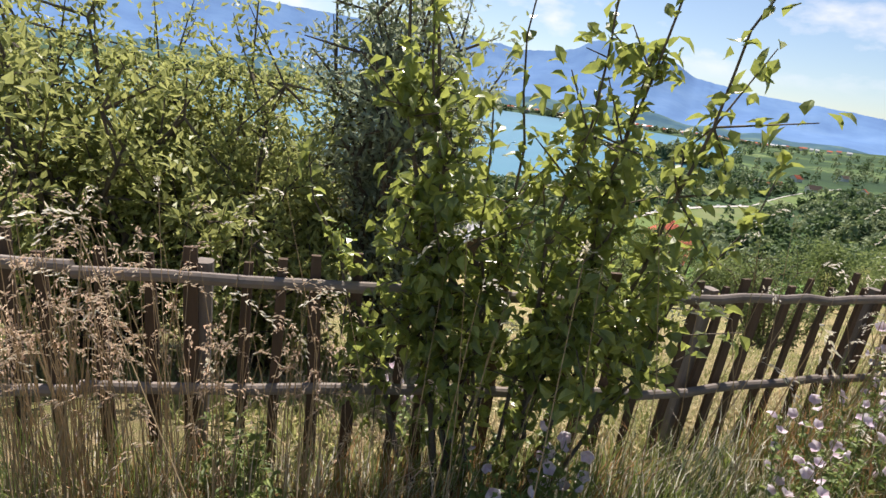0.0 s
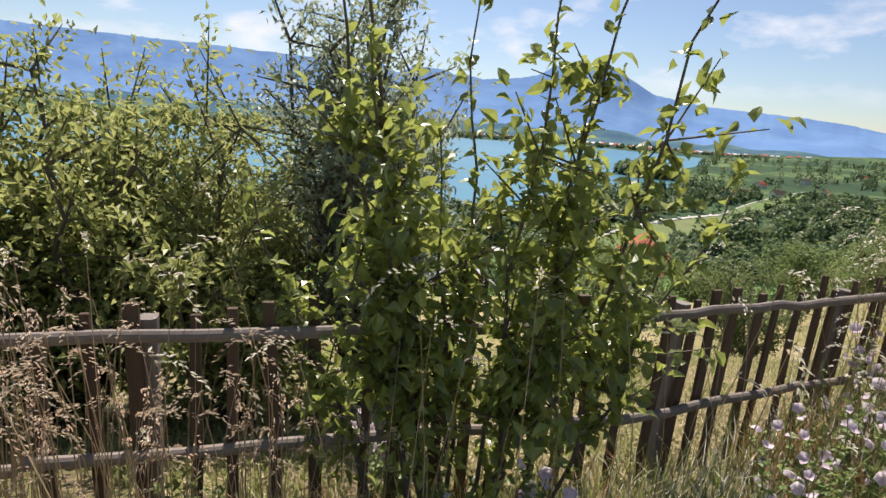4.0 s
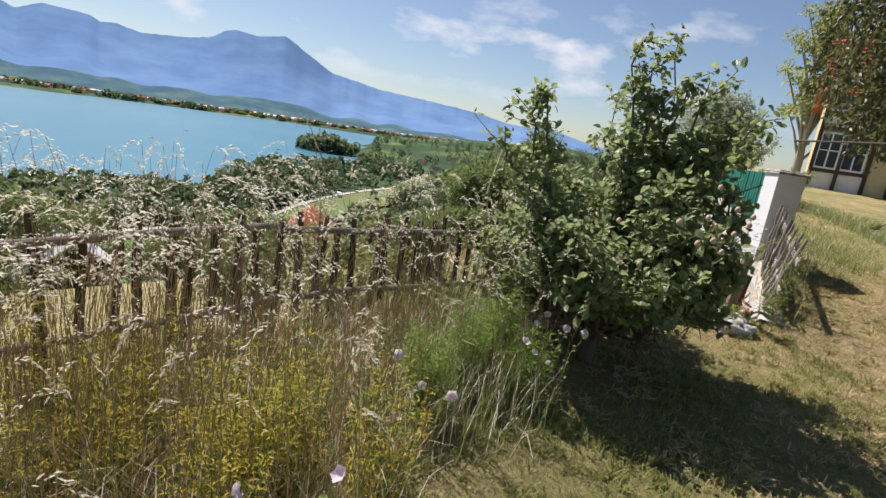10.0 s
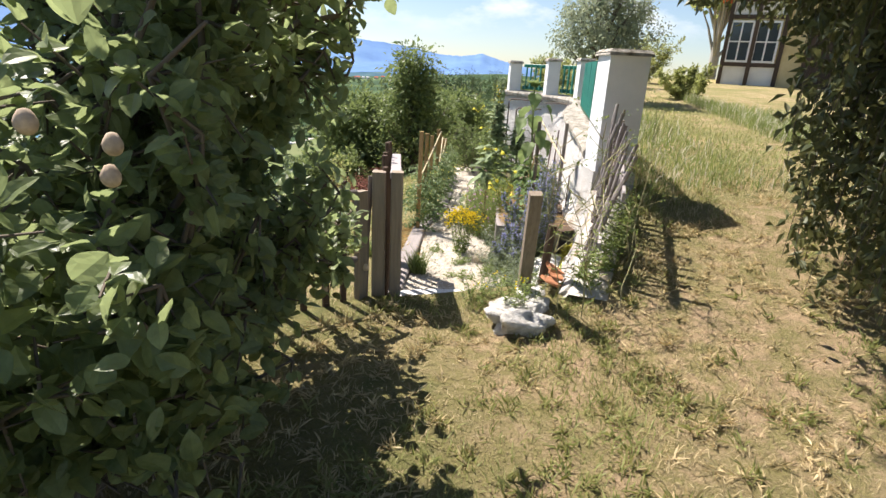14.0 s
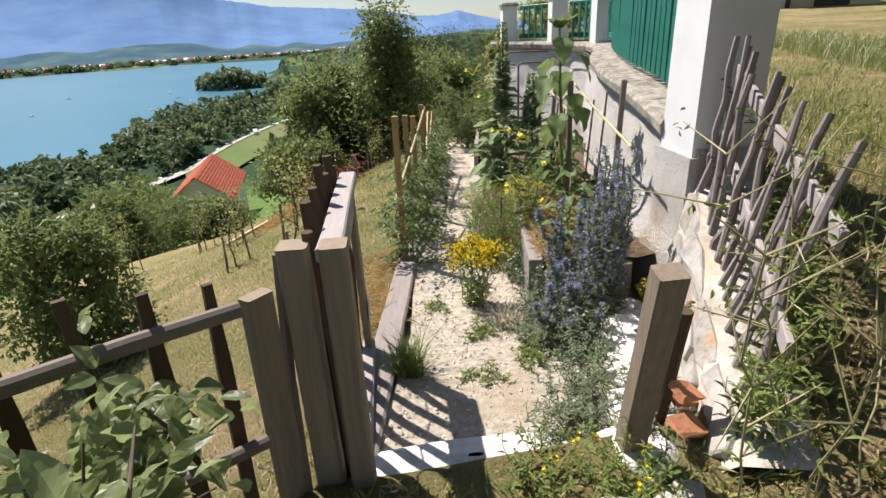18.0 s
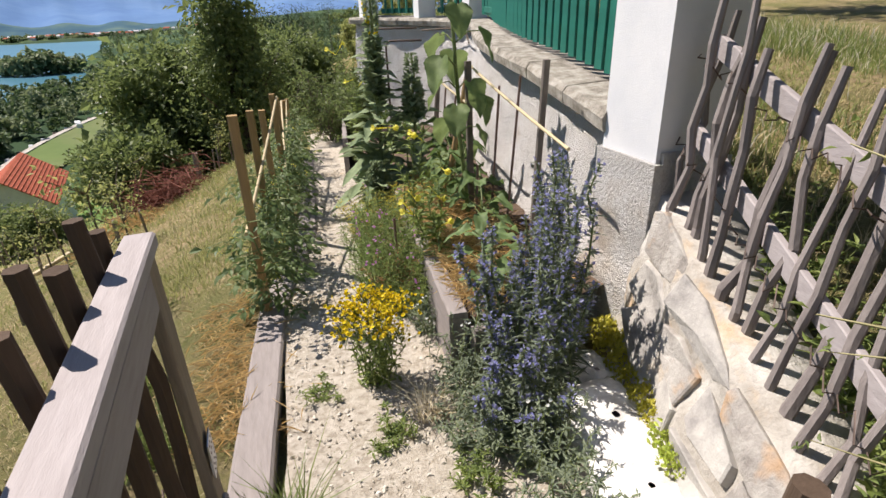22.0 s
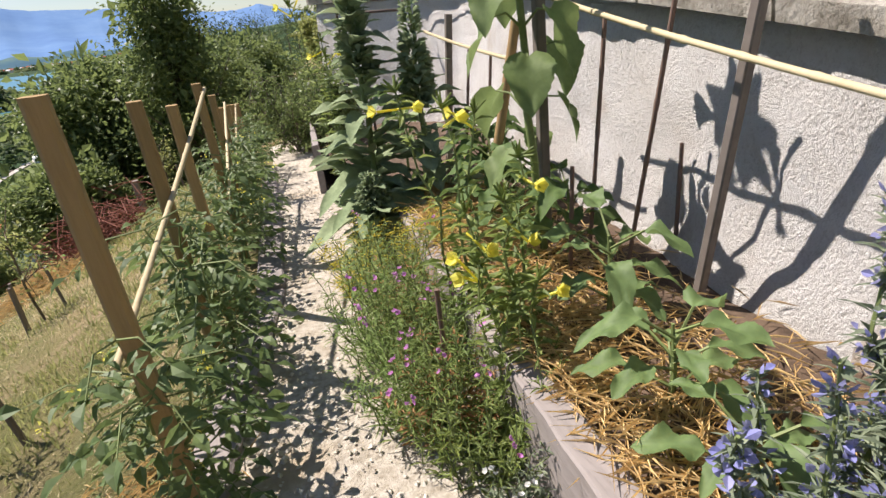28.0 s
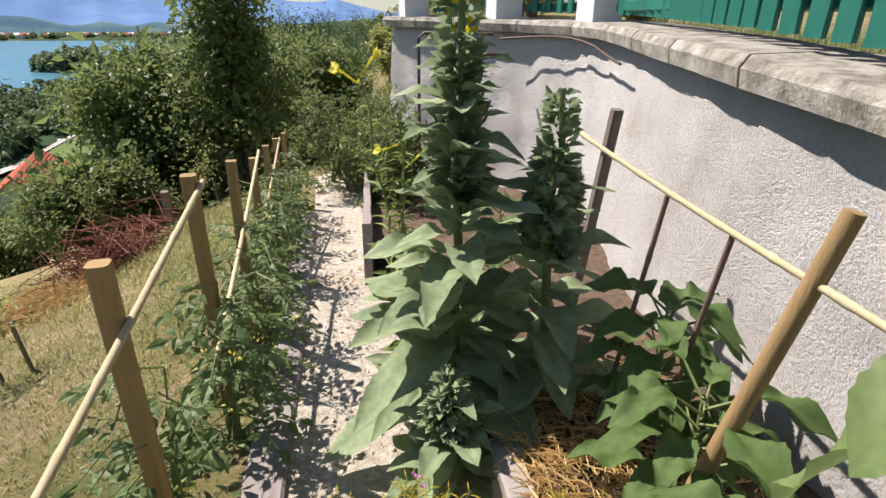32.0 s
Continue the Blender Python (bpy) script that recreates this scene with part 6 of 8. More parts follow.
for u in (2.35, 3.42, 4.45):
    b = Buf(); box(b, (-3.60, u - 0.08, -0.8), (-3.50, u + 0.08, 6.6 - hz)); part("timber_post", b, "timber", gab)
for z in (0.75, 2.65, 3.3, 5.0):
    b = Buf(); box(b, (-3.58, 2.3, z), (-3.50, 4.5, z + 0.16)); part("timber_beam", b, "timber", gab)
b = Buf(); box(b, (-3.56, 0.4, -0.5), (-3.48, 1.5, 2.2)); part("house_door", b, "timber", gab, "dark wooden door")

# lorry, parked cars and boats far below
def lorry(az, d, rz):
    x, y, z = polar(az, d)
    t = thing("lorry", (x, y, z + 0.4), "white box lorry on the lakeside road", "lorry", rz=rz)
    b = Buf(); bar(b, (-1.5, 0, 1.9), (5.5, 0, 1.9), 2.5, 2.7, chamfer=0.04); part("cargo_box", b, "lorry", t)
    b = Buf(); bar(b, (-3.8, 0, 1.6), (-1.7, 0, 1.6), 2.4, 2.4, chamfer=0.15); part("cab", b, "lorry", t)
    for px in (-2.8, 2.8, 4.2):
        for s in (-1.1, 1.1):
            b = Buf(); tube(b, [(px, s - 0.15, 0.45), (px, s + 0.15, 0.45)], 0.48, 12); part("wheel", b, "iron", t)


lorry(15.2, 342, 108)
def car(az, d, rz, m):
    x, y, z = polar(az, d)
    t = thing("parked_car", (x, y, z + 0.35), "parked car beside the lakeside road", "car", "parked cars", rz)
    b = Buf()
    V = []
    for u, zt in ((-2.1, 0.75), (-1.3, 0.9), (-0.7, 1.45), (0.9, 1.45), (1.6, 0.95), (2.1, 0.85)):
        V += [(u, -0.85, 0.3), (u, -0.85, min(zt, 0.9)), (u, -0.65, zt), (u, 0.65, zt), (u, 0.85, min(zt, 0.9)), (u, 0.85, 0.3)]
    b.add(V, [(i * 6 + j, i * 6 + 6 + j, i * 6 + 7 + j, i * 6 + j + 1) for i in range(5) for j in range(5)])
    b.add(V[:6], [tuple(range(6))]); b.add(V[-6:], [tuple(range(5, -1, -1))])
    part("body", b, m, t)
    for px in (-1.3, 1.3):
        for s in (-0.8, 0.8):
            b = Buf(); tube(b, [(px, s - 0.1, 0.32), (px, s + 0.1, 0.32)], 0.32, 10); part("wheel", b, "iron", t)


for k in range(16):
    a = 10.5 + k * 0.95
    d = float(np.interp(a, [2, 9.5, 22, 30, 40], [780, 425, 258, 215, 190])) + 5.5
    car(a, d, 70 + a * 2.2, ("lorry", "iron", "steel")[k % 3])
for a, d in ((30, 900), (22, 850), (26, 1100), (18, 980), (24, 640), (33, 700), (20.5, 700), (21.5, 760)):
    x, y, _ = polar(a, d)
    t = thing("sailing_boat", (x, y, -57.9), "small white boat moored on the lake", "boat", "boats", rng.uniform(0, 180))
    b = Buf()
    V = []
    for u, w2 in ((-3, 0.8), (-1, 1.1), (1.5, 0.9), (3.4, 0.05)):
        V += [(u, -w2, 0.9), (u, -w2 * 0.6, 0), (u, w2 * 0.6, 0), (u, w2, 0.9)]
    b.add(V, [(i * 4 + j, i * 4 + 4 + j, i * 4 + 5 + j, i * 4 + j + 1) for i in range(3) for j in range(3)] + [(i * 4 + 3, i * 4 + 7, i * 4 + 4, i * 4) for i in range(3)])
    part("hull", b, "sail", t)
    b = Buf(); tube(b, [(0, 0, 0.5), (0, 0, 8)], 0.08, 5); part("mast", b, "sail", t)

# ---- tomato row: stakes, bamboo rails, plants ----
STAKES = [(-0.28, 2.23, 1.165), (-0.21, 2.97, 1.066), (-0.136, 3.44, 0.99), (-0.038, 4.02, 1.015), (0.015, 4.76, 0.88), (0.06, 5.58, 0.70), (0.12, 6.2, 0.64), (0.18, 6.8, 0.57), (0.25, 7.4, 0.50)]
for x, y, zt in STAKES:
    b = Buf()
    bar(b, (x - 0.01, y, float(path_z(y)) - 0.15), (x, y - 0.005, zt), 0.045, 0.045, up=(0, 1, 0), chamfer=0.18, segs=4, rough=0.0015)
    tagged(part("wooden_stake", b, "wood_stake"), "square tan wooden stake in the tomato row", "stake", "tomato stakes")


def cane(a, b2, r, mat, label, name="bamboo_cane", group="bamboo canes"):
    k = Buf()
    a, b2 = np.array(a, float), np.array(b2, float)
    n = max(3, int(np.linalg.norm(b2 - a) / 0.16))
    pts, rad = [], []
    for i in range(n):
        for u, s in ((0.02, 1.18), (0.12, 1.0), (0.88, 0.97)):
            pts.append(a + (b2 - a) * (i + u) / n + np.array([0, 0, -0.012 * math.sin(math.pi * (i + u) / n)]))
            rad.append(r * s)
    tube(k, pts, np.array(rad), 7)
    return tagged(part(name, k, mat, smooth=True), label, "cane", group)


cane((-0.32, 2.17, 0.60), (0.0, 4.06, 0.99), 0.009, "bamboo", "pale bamboo rail tied to the tomato stakes", "bamboo_rail", "bamboo rails")
cane((-0.03, 3.85, 0.46), (0.10, 5.66, 0.73), 0.009, "bamboo", "pale bamboo rail tied to the tomato stakes", "bamboo_rail", "bamboo rails")
cane((0.07, 5.2, 0.36), (0.22, 6.9, 0.56), 0.008, "bamboo", "pale bamboo rail tied to the tomato stakes", "bamboo_rail", "bamboo rails")


def tomato(x, y, h, seed):
    z0 = float(path_z(y)) + 0.02
    t = thing("tomato_plant", (x, y, z0), "bushy tomato plant tied to a stake", "tomato plant", "tomato row")
    sb2, lb = Buf(), Buf()
    P, D, S = [], [], []
    for s in range(3):
        p = wobble((rng.normal() * 0.03, rng.normal() * 0.03, -0.03), (rng.normal() * 0.07, rng.normal() * 0.1, h * rng.uniform(0.75, 1.05)), 9, 0.02)
        tube(sb2, p, np.linspace(0.008, 0.003, 9), 5)
        for j in range(1, 9):
            for _ in range(2):
                a = rng.uniform(0, 6.28)
                d = np.array([math.cos(a), math.sin(a), rng.uniform(-0.15, 0.35)])
                L = rng.uniform(0.12, 0.24)
                e = p[j] + d * L + np.array([0, 0, -0.05])
                tube(sb2, [p[j], p[j] + d * L * 0.55 + np.array([0, 0, 0.012]), e], [0.003, 0.0025, 0.0012], 4, cap=False)
                side = unit(np.cross(d, (0, 0, 1)))
                for u in (0.4, 0.62, 0.84):
                    for sgn in (-1, 1):
                        P.append(p[j] + (e - p[j]) * u); D.append(side * sgn + d * 0.5 + np.array([0, 0, rng.normal() * 0.3 - 0.15])); S.append(rng.uniform(0.035, 0.065))
                P.append(e); D.append(d + np.array([0, 0, -0.3])); S.append(rng.uniform(0.05, 0.075))
    P, D, S = np.array(P), np.array(D), np.array(S)
    leaves(lb, P, D, rand_dirs(len(P), 2), S, S * 0.5, 0, 0.18, 0.3)
    part("stem", sb2, "stem", t)
    part("foliage", lb, "tomato", t)
    if seed % 2 == 0:
        fb = Buf()
        p = rng.normal(size=(10, 3)) * np.array([0.09, 0.1, 0.12]) + np.array([0, 0, h * 0.6])
        cluster_leaves(fb, p, 0.006, 5, 0.014, 0.008)
        part("blossom", fb, "primrose", t, "small yellow blossoms")


for k, y in enumerate(np.arange(2.28, 6.9, 0.42)):
    tomato(float(np.interp(y, [s[1] for s in STAKES], [s[0] for s in STAKES])) + 0.03, float(y), 0.62 - 0.03 * (k % 3) + (0.06 if k in (1, 2, 4) else 0), k)


# ---- bed along the wall ----
def bed_z(y):
    return float(path_z(y)) + 0.28


# straw mulch
sb2 = Buf()
n = 5200
y = rng.uniform(1.36, 3.6, n)
x0 = np.interp(y, [1.33, 2.0, 2.75, 3.5], [0.50, 0.58, 0.68, 0.80])
u = rng.beta(1.1, 2.6, n)
x = x0 + (wall_x(y) - 0.1 - x0) * u
P = np.stack([x, y, path_z(y) + 0.295 + rng.uniform(0, 0.045, n) + 0.03 * u], 1)
a = rng.uniform(0, 6.28, n)
D = np.stack([np.cos(a), np.sin(a), rng.normal(0, 0.22, n)], 1)
leaves(sb2, P, D, (0, 0, 1), rng.uniform(0.04, 0.13, n), 0.004, 0, 0.3, 0.1, True)
tagged(part("straw_mulch", sb2, "straw"), "golden straw mulch on the raised bed", "straw", kind="stuff")
sb2 = Buf()
n = 900
P = np.stack([rng.normal(-0.47, 0.10, n), rng.uniform(1.2, 2.5, n), np.zeros(n)], 1)
P[:, 2] = ground_z(P[:, 0], P[:, 1]) + rng.uniform(0.005, 0.05, n)
a = rng.uniform(0, 6.28, n)
leaves(sb2, P, np.stack([np.cos(a), np.sin(a), rng.normal(0, 0.25, n)], 1), (0, 0, 1), rng.uniform(0.05, 0.15, n), 0.004, 0, 0.3, 0.1, True)
tagged(part("loose_straw", sb2, "straw"), "loose straw spilled beside the sleepers", "straw", kind="stuff")


def leafy_stem(stems_buf, leaf_buf, base, top, n, size, width, r=0.006, slot=0, amp=0.015, spread=0.6, shape=None, lo=0.05, taper=0.6):
    p = wobble(base, top, 9, amp)
    tube(stems_buf, p, np.linspace(r, r * 0.45, 9), 5)
    u = np.sort(rng.uniform(lo, 1, n)) * 7.999
    k = u.astype(int)
    c = p[k] + (p[k + 1] - p[k]) * (u - k)[:, None]
    a = np.arange(n) * 2.4 + rng.normal(size=n) * 0.3
    D = np.stack([np.cos(a), np.sin(a), np.full(n, 1 - spread) + rng.normal(size=n) * 0.2], 1)
    s = size * (1 - taper * u / 8) * rng.uniform(0.75, 1.2, n)
    if shape:
        broad(leaf_buf, c, D, (0.02, 0.01, 1), s, s * width, slot, shape)
    else:
        leaves(leaf_buf, c, D, rand_dirs(n, 2.5), s, s * width, slot, 0.18, 0.3)
    return p


def petals(buf, c, axis, size, n=5, slot=0, open_=0.8):
    c, axis = np.asarray(c, float), unit(axis)
    s = unit(np.cross(axis, (0.3, 0.5, 0.81)))
    t = np.cross(axis, s)
    a = np.linspace(0, 2 * np.pi, n, endpoint=False) + rng.uniform(0, 1)
    D = np.cos(a)[:, None] * s + np.sin(a)[:, None] * t
    leaves(buf, np.repeat(c[None], n, 0), D * open_ + axis * (1 - open_ * 0.6), np.repeat(axis[None], n, 0), size, size * 0.95, slot, 0.12, -0.1)


# viper's bugloss: grey-green leafy spikes with violet-blue flowers
def bugloss(at, h, n, r, label):
    t = thing("bugloss_clump", at, label, "flowering plant", "blue flowering clumps")
    sb2, lb, fb = Buf(), Buf(), Buf()
    for i in range(n):
        a = i * 2.4
        q = r * math.sqrt((i + 0.5) / n)
        top = np.array([1.5 * q * math.cos(a), 1.5 * q * math.sin(a), h * rng.uniform(0.68, 1.05) * (1 - 0.3 * q / r * rng.uniform(0, 1))])
        p = leafy_stem(sb2, lb, (q * 0.5 * math.cos(a), q * 0.5 * math.sin(a), -0.02), top, 70, 0.11, 0.13, 0.006, spread=0.72, lo=0.03, taper=0.72)
        m = 120
        u = rng.uniform(0.40, 1.0, m) ** 0.8 * 7.99
        k = u.astype(int)
        c = p[k] + (p[k + 1] - p[k]) * (u - k)[:, None]
        d = rand_dirs(m, 0.4)
        w = (0.034 * (1.25 - u / 8))[:, None]
        leaves(lb, c, d, rand_dirs(m, 1), 0.044 * (1.4 - u / 8), 0.011, 0, 0.2, 0.2, True)
        f = rng.uniform(size=m) < 0.5
        leaves(fb, (c + d * w)[f], d[f] + np.array([0, 0, 0.3]), rand_dirs(int(f.sum()), 1), rng.uniform(0.012, 0.022, int(f.sum())), 0.013, 0, 0.35, -0.2)
    part("stem", sb2, "stem", t)
    part("foliage", lb, "greyherb", t)
    part("blossom", fb, "blue", t)


bugloss((0.78, 1.09, 0.15), 0.98, 13, 0.105, "tall clump of violet-blue spikes against the wall")
bugloss((0.60, 1.02, 0.15), 0.55, 9, 0.15, "low clump of violet-blue spikes beside the path")
bugloss((0.86, 1.30, 0.22), 0.96, 9, 0.085, "tall clump of violet-blue spikes against the wall")
bugloss((0.64, 1.24, 0.18), 0.66, 10, 0.13, "tall clump of violet-blue spikes at the end board")
bugloss((0.50, 0.86, 0.16), 0.34, 7, 0.13, "low clump of violet-blue spikes beside the path")

# ragwort with yellow flower heads
def ragwort(at, h, n, r, label):
    t = thing("ragwort_plant", at, label, "flowering plant")
    sb2, lb, fb = Buf(), Buf(), Buf()
    for i in range(n):
        a, q = i * 2.4, r * math.sqrt((i + 0.5) / n)
        top = np.array([q * math.cos(a), q * math.sin(a), h * rng.uniform(0.80, 1.05) * (1 - 0.22 * q / r)])
        leafy_stem(sb2, lb, (q * 0.25 * math.cos(a), q * 0.25 * math.sin(a), -0.02), top, 22, 0.05, 0.3, 0.0035, spread=0.6)
        for _ in range(22):
            c = top + rng.normal(size=3) * np.array([0.034, 0.034, 0.02])
            petals(fb, c, rand_dirs(1, 1.4)[0], rng.uniform(0.009, 0.013), 7)
            tube(sb2, [top - np.array([0, 0, 0.05]), c], 0.001, 3, cap=False)
    part("stem", sb2, "stem", t)
    part("foliage", lb, "herb", t)
    part("blossom", fb, "yellow", t)


ragwort((0.13, 1.40, 0.12), 0.47, 26, 0.15, "bushy plant covered in bright yellow flower heads")


# herbs at the foot of the boards
def herb(at, h, n, r, leaf, label, flower=None, size=0.035, width=0.3, group="path herbs", per=34):
    t = thing("herb_clump", at, label, "herb", group)
    sb2, lb, fb = Buf(), Buf(), Buf()
    for i in range(n):
        a, q = i * 2.4 + rng.normal() * 0.2, r * math.sqrt((i + 0.5) / n)
        top = np.array([1.3 * q * math.cos(a), 1.3 * q * math.sin(a), h * rng.uniform(0.6, 1.05) * (1 - 0.3 * q / r)])
        leafy_stem(sb2, lb, (q * 0.5 * math.cos(a), q * 0.5 * math.sin(a), -0.02), top, per, size, width, 0.0028, spread=0.55, taper=0.4)
        if flower and rng.uniform() < 0.2:
            for _ in range(3):
                petals(fb, top + rng.normal(size=3) * 0.012, rand_dirs(1, 1.5)[0], 0.010, 5)
    part("stem", sb2, "stem", t)
    part("foliage", lb, leaf, t)
    if flower and fb.f:
        part("blossom", fb, flower, t)
    return t


herb((0.44, 1.98, 0.11), 0.56, 44, 0.19, "herb", "fine-leaved green herb with small magenta flowers spilling over the path", "magenta", 0.052, 0.13)
herb((0.34, 2.22, 0.11), 0.60, 44, 0.18, "finegreen", "fine-leaved green herb with small magenta flowers spilling over the path", "magenta", 0.055, 0.10)
herb((0.46, 2.42, 0.10), 0.62, 40, 0.17, "herb", "fine-leaved green herb with small magenta flowers beside the raised bed", "magenta", 0.052, 0.14)
herb((0.36, 2.62, 0.10), 0.56, 34, 0.16, "finegreen", "fine-leaved green herb beside the raised bed", None, 0.06, 0.10)
herb((0.50, 2.86, 0.10), 0.48, 28, 0.15, "herb", "fine-leaved green herb beside the raised bed", None, 0.05, 0.18)
herb((0.42, 2.12, 0.11), 0.40, 20, 0.16, "redhay", "withered reddish herb among the green ones", None, 0.045, 0.2)
herb((0.48, 2.66, 0.10), 0.36, 18, 0.14, "redhay", "withered reddish herb among the green ones", None, 0.045, 0.2)
herb((0.44, 3.2, 0.08), 0.40, 24, 0.16, "goldweed", "yellow-green grassy herb in front of the mullein", "magenta", 0.06, 0.1)
herb((0.70, 2.95, 0.20), 0.38, 30, 0.14, "goldweed", "yellow-green grassy herb on the raised bed", None, 0.07, 0.08)
herb((0.44, 1.72, 0.12), 0.30, 16, 0.08, "greyherb", "small herb with white flower heads at the board", "whitefl", 0.03, 0.3)
for x, y, h, r, n in ((0.44, 1.06, 0.30, 0.13, 20), (0.38, 0.90, 0.24, 0.13, 18), (0.54, 0.70, 0.28, 0.13, 18), (0.46, 1.28, 0.34, 0.12, 18), (0.62, 0.86, 0.36, 0.12, 18), (0.49, 0.46, 0.28, 0.14, 18), (0.38, 0.26, 0.30, 0.15, 18), (0.56, 0.18, 0.32, 0.12, 14), (0.26, 0.12, 0.26, 0.12, 14), (0.48, -0.02, 0.40, 0.13, 16), (0.30, 0.72, 0.14, 0.10, 8), (0.10, 1.05, 0.10, 0.09, 8), (0.05, 0.62, 0.06, 0.10, 6), (-0.12, 1.40, 0.07, 0.08, 6)):
    herb((x, y, float(path_z(y)) + 0.02), h, n, r, "greyherb" if h > 0.2 else "herb", "low grey-green herb on the gravel" if h < 0.2 else "grey-green leafy herb beside the gate", "whitefl" if h > 0.33 else None, 0.036, 0.28)
herb((0.34, -0.30, 0.36), 0.34, 16, 0.14, "herb", "weedy herb with small yellow flowers beside the boulder", "yellow", 0.04, 0.3)
herb((0.12, -0.16, 0.30), 0.30, 14, 0.12, "herb", "weedy herb with small yellow flowers beside the boulder", "yellow", 0.04, 0.3)


def tuft(name, at, n, h, r, mat, label, group=""):
    t = Buf()
    a, q = rng.uniform(0, 6.28, n), r * np.sqrt(rng.uniform(0, 1, n))
    blades(t, np.stack([at[0] + q * np.cos(a), at[1] + q * np.sin(a), np.full(n, at[2])], 1), h * rng.uniform(0.5, 1.1, n), 0.006, 0.7, 0, 0.4)
    return tagged(part(name, t, mat), label, "grass", group)


tuft("grass_tuft", (-0.28, 0.72, 0.18), 240, 0.24, 0.07, "blade", "dark green grass tuft on the sleeper", "grass tufts")
tuft("grass_tuft", (0.26, 1.12, 0.15), 160, 0.18, 0.06, "hay", "dry reddish grass tuft on the gravel", "grass tufts")
tuft("grass_tuft", (-0.75, 1.35, gz(-0.75, 1.35)), 260, 0.22, 0.12, "blade", "green grass tuft beyond the sleepers", "grass tufts")
tuft("grass_tuft", (-0.95, 1.9, gz(-0.95, 1.9)), 260, 0.22, 0.12, "blade", "green grass tuft beyond the sleepers", "grass tufts")

# stonecrop cushions along the foot of the bank
for i, (x, y, mat) in enumerate([(1.12, 1.24, "sedum"), (1.09, 1.12, "sedum"), (1.06, 1.0, "sedum"), (1.02, 0.88, "sedum"), (0.98, 0.77, "sedum"), (0.95, 0.67, "sedum"), (0.91, 0.57, "lime"), (0.87, 0.48, "lime")]):
    b = Buf()
    n = 420
    a, q = rng.uniform(0, 6.28, n), 0.085 * np.sqrt(rng.uniform(0, 1, n))
    z = float(path_z(y)) + 0.10 + 0.06 * (1 - (q / 0.085) ** 2)
    P = np.stack([x + q * np.cos(a), y + q * np.sin(a), z + rng.normal(size=n) * 0.012], 1)
    leaves(b, P, rand_dirs(n, 0.9), rand_dirs(n, 1), rng.uniform(0.014, 0.026, n), 0.012, 0, 0.3, 0.1)
    tagged(part("stonecrop_cushion", b, mat), "yellow stonecrop cushion at the foot of the bank" if mat == "sedum" else "lime green stonecrop cushion at the foot of the bank", "succulent", "stonecrop cushions")

# mullein with woolly leaves and flower spikes
def mullein(at, h, n, size, label, flowers=True):
    t = thing("mullein_plant", at, label, "mullein", "mulleins")
    sb2, lb, fb = Buf(), Buf(), Buf()
    tube(sb2, wobble((0, 0, -0.05), (0.01, 0.02, h), 8, 0.006), np.linspace(0.02, 0.008, 8), 8)
    u = np.linspace(0.0, 0.78, n)
    a = np.arange(n) * 2.4 + rng.normal(size=n) * 0.45
    s = size * (1.0 - 0.88 * u) * rng.uniform(0.6, 1.15, n)
    D = np.stack([np.cos(a), np.sin(a), 0.25 + 0.5 * u + rng.normal(size=n) * 0.12], 1)
    broad(lb, np.stack([0.02 * np.cos(a), 0.02 * np.sin(a), 0.04 + h * u], 1), D, (0.01, 0.02, 1), s, s * 0.52, 0, "oval", 0.45, 0.16, 0.14, True)
    m = 300
    v = rng.uniform(0.52, 1.0, m)
    b = rng.uniform(0, 6.28, m)
    D = np.stack([np.cos(b), np.sin(b), rng.uniform(0.3, 0.9, m)], 1)
    leaves(lb, np.stack([0.02 * np.cos(b), 0.02 * np.sin(b), h * v], 1), D, rand_dirs(m, 1), 0.15 * (1.22 - v), 0.075 * (1.3 - v), 0, 0.2, 0.25)
    if flowers:
        for k in range(18):
            b = rng.uniform(0, 6.28)
            petals(fb, (0.045 * math.cos(b), 0.03 * math.sin(b), h * rng.uniform(0.80, 0.96)), (math.cos(b), math.sin(b), 0.2), 0.018, 5)
        part("blossom", fb, "yellow", t)
    part("stem", sb2, "stem", t)
    part("foliage", lb, "mullein", t, smooth=True)


mullein((0.72, 3.72, 0.12), 1.60, 84, 0.40, "tall woolly mullein with a yellow-tipped spike")
mullein((0.98, 3.62, 0.22), 1.06, 46, 0.34, "smaller woolly mullein spike in bud", False)
mullein((0.62, 3.45, 0.12), 0.42, 34, 0.26, "low woolly mullein rosette by the path", False)

# sunflower with big heart-shaped leaves
sf = thing("sunflower_plant", (0.97, 2.48, 0.35), "tall sunflower with big drooping leaves tied to a stake", "sunflower")
sb2 = Buf()
p = wobble((0, 0, -0.1), (-0.07, 0.03, 1.32), 12, 0.006)
tube(sb2, p, np.linspace(0.016, 0.009, 12), 8)
for i in range(13):
    z = 0.42 + i * 0.068
    a = i * 2.4 + 0.9
    d = np.array([math.cos(a), math.sin(a), 0.45])
    L = rng.uniform(0.09, 0.16)
    base = p[min(11, int((z + 0.1) / 1.42 * 11))]
    e = base + unit(d) * L
    tube(sb2, [base, base + unit(d) * L * 0.55 + np.array([0, 0, 0.025]), e], [0.005, 0.004, 0.003], 5, cap=False)
    sz = float(np.interp(i, [0, 3, 8, 12], [0.12, 0.175, 0.20, 0.17]))
    lb = Buf()
    broad(lb, [e], [d * np.array([0.55, 0.55, 0.0]) + np.array([0, 0, -0.75])], (d[0], d[1], 0.55), [sz], [sz * 0.86], 0, "heart", 0.22, 0.13, 0.11, True)
    part("leaf", lb, "sunflower", sf, smooth=True)
